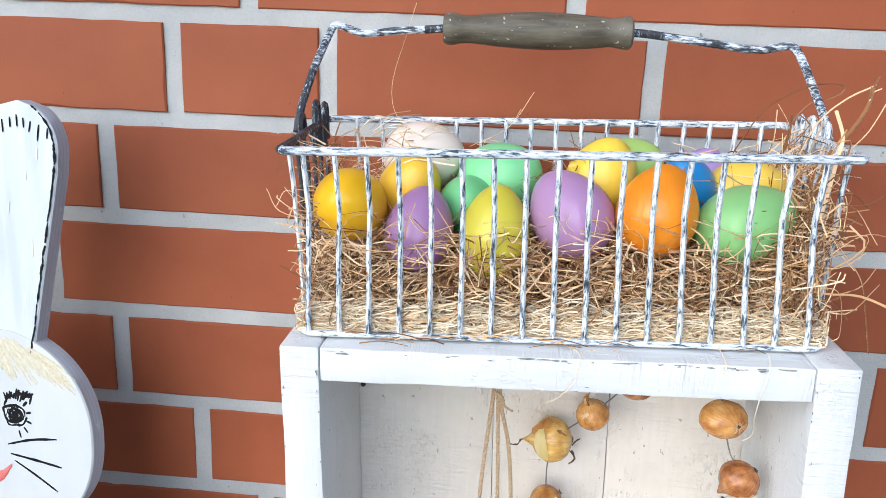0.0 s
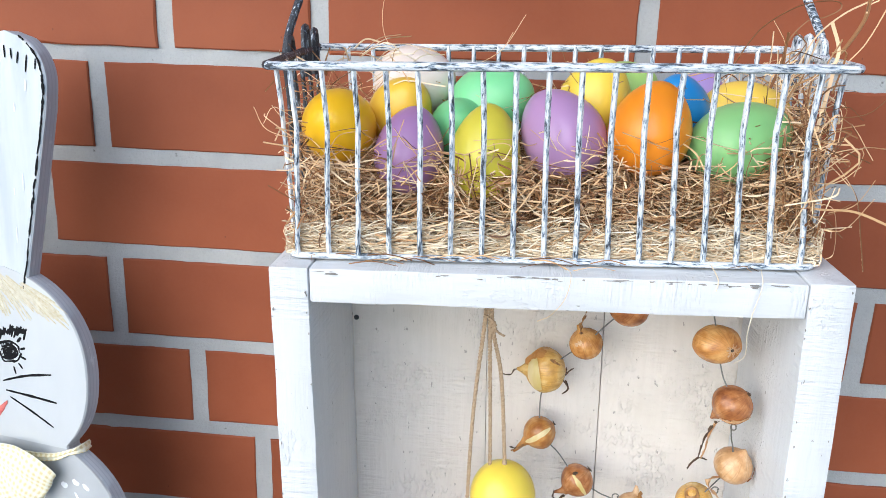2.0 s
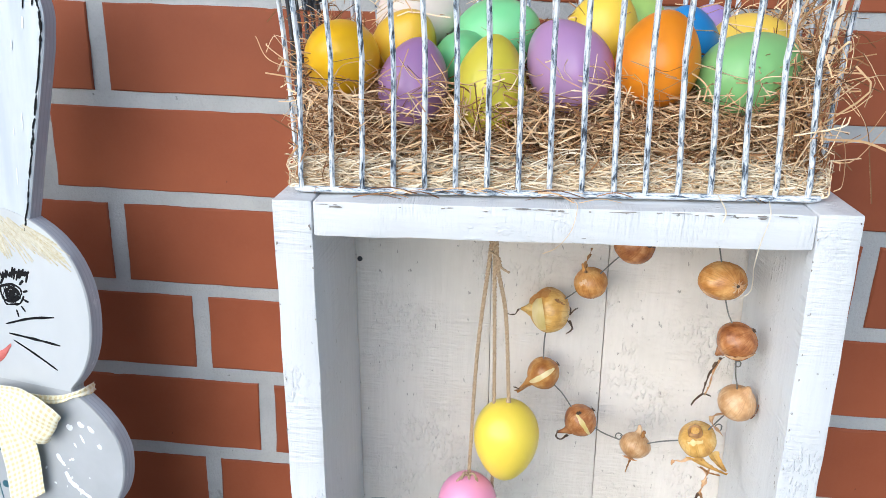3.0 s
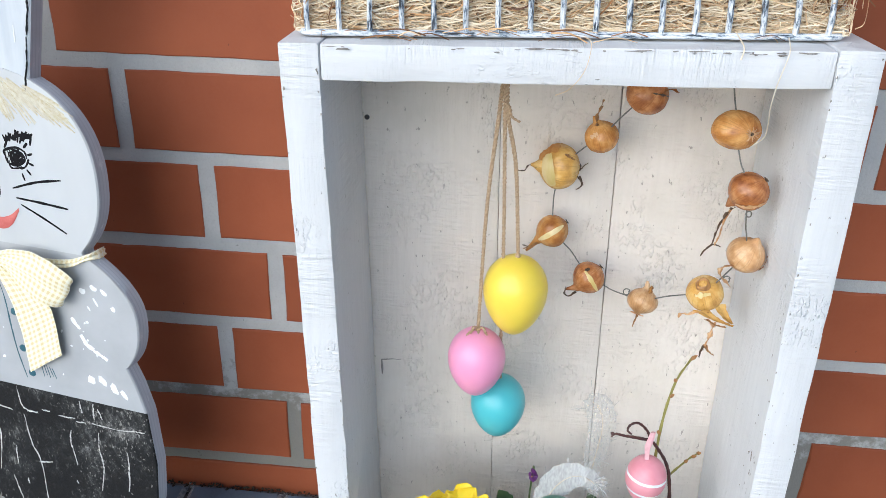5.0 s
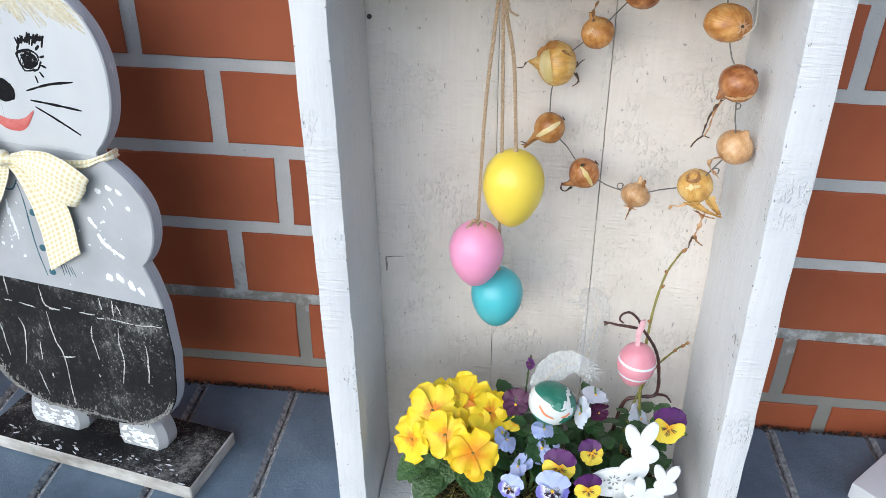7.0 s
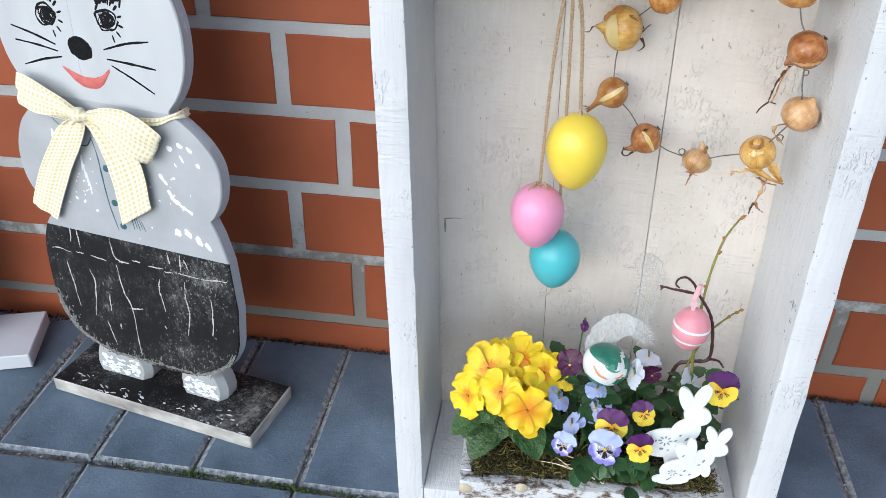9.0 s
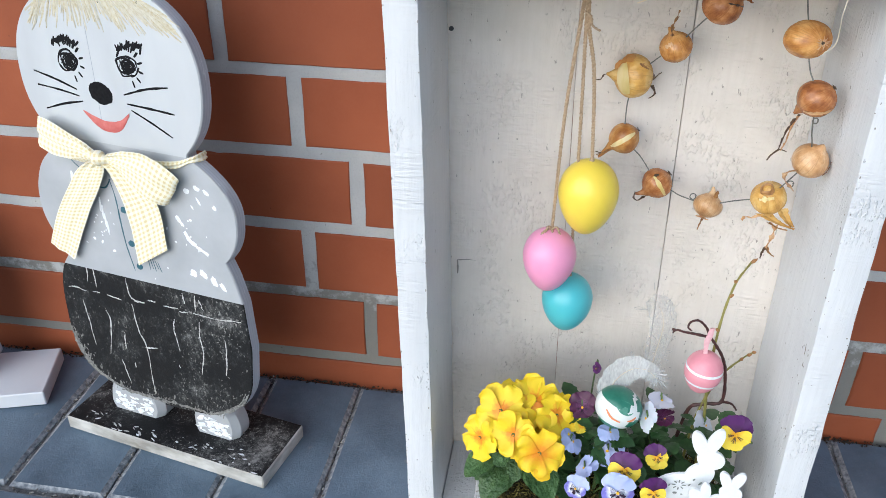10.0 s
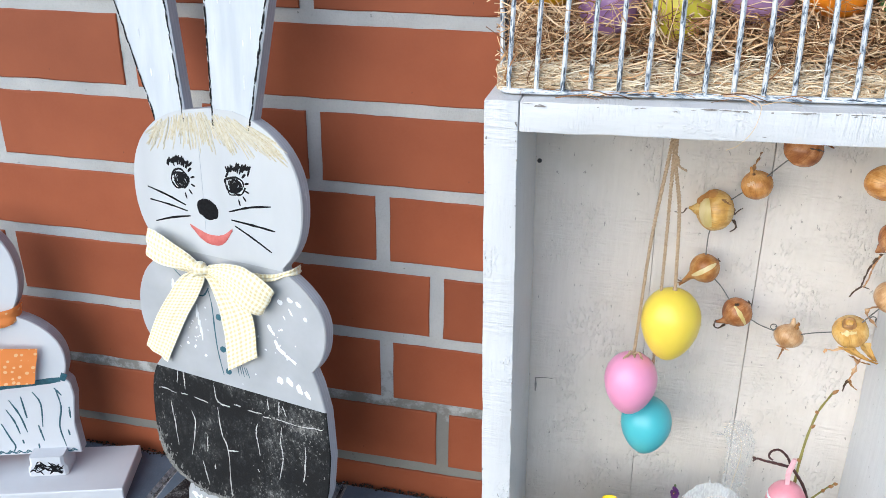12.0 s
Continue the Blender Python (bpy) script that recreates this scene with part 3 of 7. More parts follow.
def mortar_at(u, v):
    n = noise.noise(Vector((u * 60, v * 60, 0))) * 0.0012 + noise.noise(Vector((u * 240, v * 240, 3))) * 0.0007
    return (u, 0.0021 + n * 0.9, v)


wall = uneven_sheet("wall_north", -1.1, 0.75, 460, -0.03, 0.95, 250, mortar_at, MAT["mortar"], "red brick wall with wide light grey mortar joints", category="wall")
bm = bmesh.new()
box(bm, (-3.1, 0.006, -0.05), (3.1, 0.24, 2.3))
part("wall_core", bm, MAT["mortar"], wall, smooth=0)


def joint_at(u, v):
    n = noise.noise(Vector((u * 70, v * 70, 9))) * 0.0016 + noise.noise(Vector((u * 300, v * 300, 3))) * 0.0008
    return (u, v, -0.0050 + n - 0.006 * max(0.0, noise.noise(Vector((u * 26, v * 26, 5))) - 0.05))


pavement = uneven_sheet("pavement", -1.05, 0.85, 380, -0.75, 0.0, 150, joint_at, MAT["joint"], "dark grey rectangular concrete paving blocks with sandy joints", category="pavement")
bm = bmesh.new()
bmesh.ops.create_grid(bm, x_segments=24, y_segments=24, size=220, matrix=Matrix.Translation((0, 0, -0.012)))
single("ground", bm, MAT["ground"], (0, 0, -0.012), "plain grey paved ground reaching into the distance", "ground", kind="structure", smooth=0)

# ---- crate ----
LEAN_CRATE = pose(0.0147, -0.2135, 0.0052, 0, -1.7, 0)
CW, CH, CD = 0.1625, 0.521, 0.1175
crate = thing("wooden_crate", (0.0147, -0.15, 0.0), "upright open white painted crate of rough boards on paving", "crate")
for nm, lo, hi, long, mt, lb in (
        ("side_board", (-CW, 0, 0), (-CW + 0.0232, CD, CH), 2, "paint_z", ""),
        ("side_board", (CW - 0.0238, 0, 0), (CW, CD, CH), 2, "paint_z", ""),
        ("top_board", (-CW + 0.0236, 0.0006, CH - 0.0212), (CW - 0.0242, CD, CH - 0.0006), 0, "paint_x", ""),
        ("bottom_board", (-CW + 0.0236, 0.0006, 0.0), (CW - 0.0242, CD, 0.021), 0, "paint_x", "")):
    part(nm, rough_board(lo, hi, 0.0016, long, LEAN_CRATE, 0.0008, 0.018, hi[0] * 30), MAT[mt], crate, lb)
edges = (-CW, -0.040, 0.0435, CW)
GAPS = (0.0002, 0.0004)
for i in range(3):
    lo = (edges[i] + (0.0001 if i else 0), CD + 0.0004 + 0.0006 * (i % 2), 0.0)
    hi = (edges[i + 1] - (GAPS[i] if i < 2 else 0), CD + 0.0125, CH - 0.001)
    part("back_board", rough_board(lo, hi, 0.0004, 2, LEAN_CRATE, 0.00025, 0.018, i * 3.1), MAT["paint_back"], crate)
for x, z in ((-0.1365, 0.4450),):
    bm = bmesh.new()
    lathe(bm, [(0, 0.0012), (0.0017, 0.001), (0.002, 0.0)], 10, LEAN_CRATE @ pose(x, CD, z, 90, 0, 0))
    part("screw_head", bm, MAT["blackwire"], crate, "small dark screw head")
bm = bmesh.new()
tube(bm, [LEAN_CRATE @ Vector(p) for p in ((-0.1335, CD - 0.0002, 0.224), (-0.1332, CD - 0.0002, 0.230), (-0.1335, CD - 0.0002, 0.238))], [0.0004, 0.0011, 0.0006], 6)
tube(bm, [LEAN_CRATE @ Vector(p) for p in ((-0.1335, CD, 0.238), (-0.124, CD, 0.2390), (-0.117, CD, 0.2386))], [0.0005, 0.0004, 0.0001], 6)
part("wood_split", bm, MAT["bare"], crate, "dark split beside a nail")

rb = random.Random(77)
CRATE_AT = lambda u, v, w=0.0: LEAN_CRATE @ Vector((u, -0.0009 - w, v))


def chip(bm, at_, u, v, a, b_, ang, n=11):
    """A flake of lost paint, ragged in outline."""
    c = bm.verts.new(at_(u, v, 0.0))
    ring = []
    for k in range(n):
        t = 2 * math.pi * k / n
        s = rb.uniform(0.55, 1.25)
        x, y = a * math.cos(t) * s, b_ * math.sin(t) * s
        ring.append(bm.verts.new(at_(u + x * math.cos(ang) - y * math.sin(ang), v + x * math.sin(ang) + y * math.cos(ang), -0.0003)))
    for k in range(n):
        bm.faces.new((c, ring[k], ring[(k + 1) % n]))


bm = bmesh.new()
RIGHT_AT = lambda u, v, w=0.0: LEAN_CRATE @ Vector((CW - 0.0238 - 0.0009 - w, u, v))
for k in range(110):
    side = k % 3
    if side == 0:
        u, v = rb.choice((-CW + 0.0004 + abs(rb.gauss(0, 0.0012)), -CW + 0.0232 - abs(rb.gauss(0, 0.0010)))), rb.uniform(0.02, CH)
        chip(bm, CRATE_AT, u, v, rb.uniform(0.0002, 0.0006), rb.uniform(0.0003, 0.0014), 0)
    elif side == 1:
        u, v = rb.choice((CW - 0.0004 - abs(rb.gauss(0, 0.002)), CW - 0.0238 + abs(rb.gauss(0, 0.0015)))), rb.uniform(0.02, CH)
        chip(bm, CRATE_AT, u, v, rb.uniform(0.0002, 0.0006), rb.uniform(0.0003, 0.0011), 0)
    else:
        u, v = rb.uniform(-0.135, 0.135), CH - 0.0014 - abs(rb.gauss(0, 0.0008))
        chip(bm, CRATE_AT, u, v, rb.uniform(0.0006, 0.0060), rb.uniform(0.0002, 0.0006), 0)
for k in range(26):
    chip(bm, RIGHT_AT, 0.002 + abs(rb.gauss(0.006, 0.006)), rb.gauss(0.25, 0.07), rb.uniform(0.0002, 0.0006), rb.uniform(0.0004, 0.0018), 0)
for k, (u, v, s) in enumerate(((0.010, 0.246, 1.0), (0.008, 0.234, 0.6))):
    chip(bm, RIGHT_AT, u, v, 0.0011 * s, 0.0045 * s, 0.15 * (k - 1), 17)
part("flaked_paint", bm, MAT["bare"], crate, "bare grey wood where paint flaked off", kind="stuff")

# ---- wire basket ----
LEAN_BASKET = pose(-0.005, -0.137, 0.5285, 1.6, -1.7, 1.2)
basket = thing("wire_basket", LEAN_BASKET.translation, "white chipped wire basket with grey wooden handle, full of straw", "basket")
BT, BB = (0.1565, 0.0655), (0.1505, 0.0585)
BH = 0.1120


def loop_pts(hx, hy, z, r, sag=0.0):
    pts = []
    for cx, cy, a0 in ((hx - r, hy - r, 0), (-hx + r, hy - r, 90), (-hx + r, -hy + r, 180), (hx - r, -hy + r, 270)):
        for k in range(5):
            a = radians(a0 + 22.5 * k)
            pts.append(Vector((cx + r * math.cos(a), cy + r * math.sin(a), z)))
    return pts + [pts[0], pts[1]]


def basket_part(nm, pts, r, n=8, mt="wire", label=""):
    bm = bmesh.new()
    wob = [LEAN_BASKET @ (Vector(p) + noise.noise_vector(Vector(p) * 38) * 0.0007) for p in pts]
    tube(bm, wob, r, n)
    return part(nm, bm, MAT[mt], basket, label)


def dense(a, b, n=8):
    return [Vector(a).lerp(Vector(b), k / n) for k in range(n + 1)]


RIM = loop_pts(*BT, BH, 0.006)
basket_part("rim", RIM[12:-2] + RIM[:8], 0.0025, 8, "wire_x")
basket_part("rim_end", [RIM[7]] + dense(RIM[8], RIM[11], 6) + [RIM[12]], 0.0026, 8, "wire_dark", "bare black wire")
basket_part("base_ring", loop_pts(*BB, 0.002, 0.008), 0.0019, 8, "wire_x")
for k in range(17):
    for sgn in (-1, 1):
        x = -0.1431 + 0.01750 * k if sgn < 0 else -0.1352 + 0.0173 * k
        bot = -0.1452 + 0.01791 * k if sgn < 0 else x + 0.001
        bend = [(x, sgn * (BT[1] - 0.001), BH + 0.001), (x * 0.99, sgn * (BT[1] - 0.002), BH * 0.8)] + dense((x * 0.985, sgn * (BT[1] - 0.003), BH * 0.7), (bot, sgn * (BB[1] + 0.001), 0.010), 5) + [(bot, sgn * BB[1], 0.002), (bot, sgn * (BB[1] - 0.006), 0.0015)]
        basket_part("upright_wire", bend, 0.00165, 6)
for k in range(6):
    y = -0.047 + 0.0188 * k
    for sgn in (-1, 1):
        dark = sgn < 0 and k > 0
        basket_part("side_wire", [(sgn * (BT[0] - 0.001), y, BH + 0.001)] + dense((sgn * (BT[0] - 0.003), y, BH * 0.8), (sgn * (BB[0] + 0.001), y * 0.9, 0.010), 5) + [(sgn * BB[0], y * 0.88, 0.002), (sgn * (BB[0] - 0.006), y * 0.88, 0.0015)], 0.0016, 6, "wire_dark" if dark else "wire")
for k in range(6):
    y = -0.045 + 0.018 * k
    basket_part("floor_wire", dense((-BB[0], y, 0.0015), (BB[0], y, 0.0015), 4), 0.0013, 6)
# pivots and swung-back handle
for sgn in (-1, 1):
    ring = [(sgn * (BT[0] + 0.003), 0.004 + 0.0055 * math.cos(a), BH + 0.004 + 0.006 * math.sin(a)) for a in (math.pi * 2 * k / 12 for k in range(13))]
    basket_part("pivot_eye", ring, 0.0022, 6, "wire_dark" if sgn < 0 else "wire")
# bent wire ends hooked over the short sides
for x, y, wide, high, mt in ((-0.1560, 0.030, 0.0060, 0.0150, "wire_dark"), (-0.1545, 0.049, 0.0055, 0.0120, "wire_dark"), (0.1560, 0.016, 0.0050, 0.0110, "wire"), (0.1555, 0.034, 0.0045, 0.0095, "wire")):
    hook = [(x, y - wide, BH - 0.016), (x, y - wide, BH + 0.3 * high)] + [(x, y - wide * math.cos(a), BH + 0.3 * high + 0.7 * high * math.sin(a)) for a in (0.6, 1.1, 1.57, 2.04, 2.54)] + [(x, y + wide, BH + 0.3 * high), (x, y + wide, BH - 0.012)]
    basket_part("wire_hook", hook, 0.0022, 6, mt)
HY = 0.046
HZ = BH + 0.0615
basket_part("handle_arm", smooth_path([(-0.162, 0.002, BH + 0.0), (-0.161, 0.010, BH + 0.014), (-0.156, HY * 0.55, BH + 0.036)], 5), 0.0026, 8, "wire_dark", "bare black wire")
basket_part("handle_wire", smooth_path([(-0.156, HY * 0.55, BH + 0.036), (-0.149, HY - 0.005, HZ - 0.005), (-0.1455, HY, HZ + 0.002), (-0.139, HY, HZ + 0.001), (-0.126, HY, HZ - 0.003), (-0.105, HY, HZ - 0.001), (-0.086, HY, HZ - 0.0003)], 5), 0.0026, 8, "wire_handle")
basket_part("handle_wire", smooth_path([(0.162, 0.002, BH + 0.0), (0.160, 0.012, BH + 0.014), (0.152, HY - 0.006, BH + 0.046), (0.148, HY, BH + 0.0525), (0.142, HY, BH + 0.0525), (0.125, HY, BH + 0.0505), (0.085, HY, BH + 0.056), (0.068, HY, HZ - 0.0035)], 5), 0.0026, 8, "wire_handle")
basket_part("handle_end", smooth_path([(0.068, HY, HZ - 0.0035), (0.056, HY, HZ - 0.002), (0.045, HY, HZ - 0.001)], 4), 0.0026, 8, "wire_dark", "bare black wire")
basket_part("handle_end", smooth_path([(-0.086, HY, HZ - 0.0003), (-0.079, HY, HZ), (-0.072, HY, HZ + 0.0005)], 4), 0.0026, 8, "wire_dark", "bare black wire")
bm = bmesh.new()
prof = [(0, 0), (0.0085, 0.0), (0.0100, 0.0018), (0.0103, 0.006), (0.0090, 0.011), (0.0088, 0.018), (0.0104, 0.034), (0.0116, 0.052), (0.0118, 0.066), (0.0112, 0.082), (0.0098, 0.100), (0.0088, 0.107), (0.0095, 0.112), (0.0104, 0.116), (0.0102, 0.1195), (0.0085, 0.121), (0, 0.121)]
lathe(bm, prof, 24, LEAN_BASKET @ pose(-0.0735, HY, HZ + 0.0005, 0, 91, 0))
part("grip", bm, MAT["grip"], basket, "worn grey turned wooden grip")

# eggs lying in the straw: x, y, z, radius, half height, tilt about x and y, colour
EGGS = (
    ("golden yellow", (-0.131, -0.170, 0.5975), 0.0222, 0.0260, 70, 10, (0.92, 0.54, 0.008), "golden yellow plastic egg lying in straw"),
    ("violet", (-0.0880, -0.170, 0.585), 0.0206, 0.0262, -12, 10, (0.38, 0.21, 0.44), "violet plastic egg half sunk in straw"),
    ("lime yellow", (-0.0430, -0.172, 0.586), 0.0208, 0.0285, -10, 4, (0.70, 0.62, 0.06), "lime yellow plastic egg standing in straw"),
    ("lilac", (0.0010, -0.165, 0.598), 0.0240, 0.0285, -20, -38, (0.47, 0.28, 0.52), "large lilac plastic egg tilted in straw"),
    ("orange", (0.0510, -0.170, 0.604), 0.0236, 0.0275, -10, 14, (0.90, 0.30, 0.012), "orange plastic egg with straw across it"),
    ("soft green", (0.1030, -0.165, 0.598), 0.0228, 0.0305, -8, 68, (0.29, 0.60, 0.23), "soft green plastic egg lying on its side"),
    ("rose white", (-0.0930, -0.112, 0.6195), 0.0236, 0.0275, 15, 78, (0.84, 0.73, 0.65), "pale rose white plastic egg at the back"),
    ("mint green", (-0.0420, -0.122, 0.6085), 0.0246, 0.0295, 25, 62, (0.24, 0.66, 0.30), "mint green plastic egg behind the others"),
    ("leaf green", (-0.0610, -0.140, 0.5945), 0.0195, 0.0235, 60, 0, (0.20, 0.58, 0.26), "green plastic egg deep in the straw"),
    ("warm yellow", (-0.0982, -0.138, 0.604), 0.0198, 0.0240, 30, 30, (0.86, 0.55, 0.05), "warm yellow plastic egg behind the violet one"),
    ("sun yellow", (0.0220, -0.126, 0.6135), 0.0228, 0.0275, 12, 15, (0.88, 0.64, 0.07), "sun yellow plastic egg at the back"),
    ("apple green", (0.0400, -0.104, 0.6170), 0.0205, 0.0250, 20, 60, (0.40, 0.60, 0.16), "apple green plastic egg half hidden"),
    ("pale yellow", (0.1140, -0.122, 0.6070), 0.0225, 0.0285, 10, 80, (0.86, 0.60, 0.09), "pale yellow plastic egg lying behind the green one"),
    ("blue", (0.0742, -0.128, 0.6095), 0.0190, 0.0245, 20, -15, (0.03, 0.24, 0.58), "blue plastic egg behind the orange one"),
    ("lavender", (0.0900, -0.098, 0.610), 0.0200, 0.0240, 20, 10, (0.40, 0.28, 0.60), "lavender plastic egg at the back of the basket"),
)
for colour, loc, a, h, tx, ty, rgb, lab in EGGS:
    bm = egg_mesh(a, h)
    ob = single("easter_egg", bm, plastic(colour + " plastic", rgb), (0, 0, 0), lab, "egg", "eggs in the basket", smooth=180)
    ob.matrix_world = pose(*loc, tx, ty, 0)


def strand(bm, pts, w, rng_):
    """A flat bent straw along points."""
    pts = [Vector(p) for p in pts]
    n = Vector((rng_.uniform(-1, 1), rng_.uniform(-1, 1), rng_.uniform(-1, 1)))
    prev = None
    for i, p in enumerate(pts):
        t = (pts[min(i + 1, len(pts) - 1)] - pts[max(i - 1, 0)]).normalized()
        s = t.cross(n).normalized() * w
        u = t.cross(s).normalized() * w * 0.5
        ring = [bm.verts.new(p + s), bm.verts.new(p - s * 0.6 + u), bm.verts.new(p - s * 0.6 - u)]
        if prev:
            for k in range(3):
                bm.faces.new((prev[k], prev[(k + 1) % 3], ring[(k + 1) % 3], ring[k]))
        prev = ring


def straw_fill():
    bm = bmesh.new()
    r = random.Random(11)
    inv = LEAN_BASKET
    for i in range(5600):
        u, v = r.uniform(-1, 1), r.uniform(-1, 1)
        edge = max(abs(u), abs(v)) ** 3
        top = 0.036 + 0.018 * edge + 0.014 * (v + 1) / 2 + (0.020 if u > 0.8 else 0) + (0.012 if u < -0.85 else 0)
        z = 0.001 + (top + r.uniform(-0.004, 0.012)) * r.random() ** 0.7
        grow = 0.93 + 0.09 * z / BH
        c = Vector((u * 0.150 * grow, v * 0.0585 * grow, z))
        a = r.uniform(0, math.pi * 2) if r.random() < 0.55 else r.gauss(0, 0.35)
        L = r.uniform(0.012, 0.045)
        d = Vector((math.cos(a), math.sin(a), r.gauss(0, 0.28))) * L
        b = Vector((r.gauss(0, 1), r.gauss(0, 1), r.gauss(0, 0.9))) * L * 0.27
        pts = [c - d * 0.5, c - d * 0.18 + b * 0.8, c + d * 0.18 + b, c + d * 0.5 + b * r.uniform(-0.5, 0.5)]
        lim = 0.154 * grow
        for p in pts:
            p.x = max(-lim - 0.004, min(lim + 0.004, p.x))
            p.y = max(-0.0600 * grow, min(0.0600 * grow, p.y))
            p.z = max(0.001, p.z)
        strand(bm, [inv @ p for p in smooth_path(pts, 3)], r.uniform(0.00024, 0.00062), r)
    # tuft climbing the narrow end and stray ends
    for i in range(560):
        sgn = 1 if i < 400 else -1
        hgt = r.uniform(0.02, 0.105 if sgn > 0 else 0.075)
        c = Vector((sgn * r.uniform(0.126, 0.149), r.uniform(-0.055, 0.055), r.uniform(0.01, hgt)))
        d = Vector((r.gauss(0.004 * sgn, 0.006), r.gauss(0, 0.012), r.uniform(0.008, 0.036)))
        b = Vector((r.gauss(0, 0.006), r.gauss(0, 0.006), r.gauss(0, 0.004)))
        strand(bm, [inv @ p for p in smooth_path([c - d * 0.5, c + b, c + d * 0.5], 3)], r.uniform(0.0003, 0.0008), r)
    for i in range(230):
        sgn = 1 if r.random() < 0.70 else -1
        c = Vector((sgn * r.uniform(0.138, 0.150), r.uniform(-0.06, 0.05), r.uniform(0.01, 0.11)))
        L = r.uniform(0.012, 0.030 if sgn > 0 else 0.018)
        a = r.gauss(0.5, 0.7)
        d = Vector((sgn * math.cos(a), r.uniform(-0.5, 0.4), math.sin(a) * r.choice((1, 1, 1, -0.5)))) * L
        b = Vector((r.gauss(0, 0.2), r.gauss(0, 0.2), r.gauss(0.1, 0.25))) * L
        strand(bm, [inv @ p for p in smooth_path([c - d * 0.3, c + d * 0.4 + b, c + d], 4)], r.uniform(0.00022, 0.0006), r)
    # loose ends over the front rail and the eggs
    for i in range(170):
        c = Vector((r.uniform(-0.145, 0.15), -0.057 + r.gauss(0, 0.004), r.uniform(0.03, 0.075)))
        L = r.uniform(0.012, 0.04)
        a = r.uniform(0, math.pi * 2)
        d = Vector((math.cos(a), r.uniform(-0.1, 0.25), math.sin(a) * 0.7)) * L
        b = Vector((r.gauss(0, 0.2), 0.05, r.gauss(0, 0.2))) * L
        strand(bm, [inv @ p for p in smooth_path([c - d * 0.5, c + b, c + d * 0.5], 4)], r.uniform(0.0002, 0.00055), r)
    for i in range(24):
        c = Vector((r.uniform(-0.14, 0.14), -0.062 + r.gauss(0, 0.003), r.uniform(-0.001, 0.004)))
        a = r.gauss(0, 0.5)
        d = Vector((math.cos(a), r.uniform(-0.15, 0.1), math.sin(a) * 0.25)) * r.uniform(0.012, 0.035)
        strand(bm, [inv @ p for p in smooth_path([c - d * 0.5, c + Vector((0, -0.002, 0.003)), c + d * 0.5], 3)], r.uniform(0.0002, 0.0005), r)
    for i in range(260):
        c = Vector((r.uniform(-0.145, 0.15), r.uniform(-0.01, 0.06), r.uniform(0.055, 0.092)))
        L = r.uniform(0.015, 0.045)
        a = r.uniform(0, math.pi * 2)
        d = Vector((math.cos(a), math.sin(a) * 0.6, r.gauss(0.1, 0.45))) * L
        b = Vector((r.gauss(0, 0.2), r.gauss(0, 0.2), r.gauss(0.05, 0.2))) * L
        strand(bm, [inv @ p for p in smooth_path([c - d * 0.5, c + b, c + d * 0.5], 4)], r.uniform(0.0002, 0.0006), r)
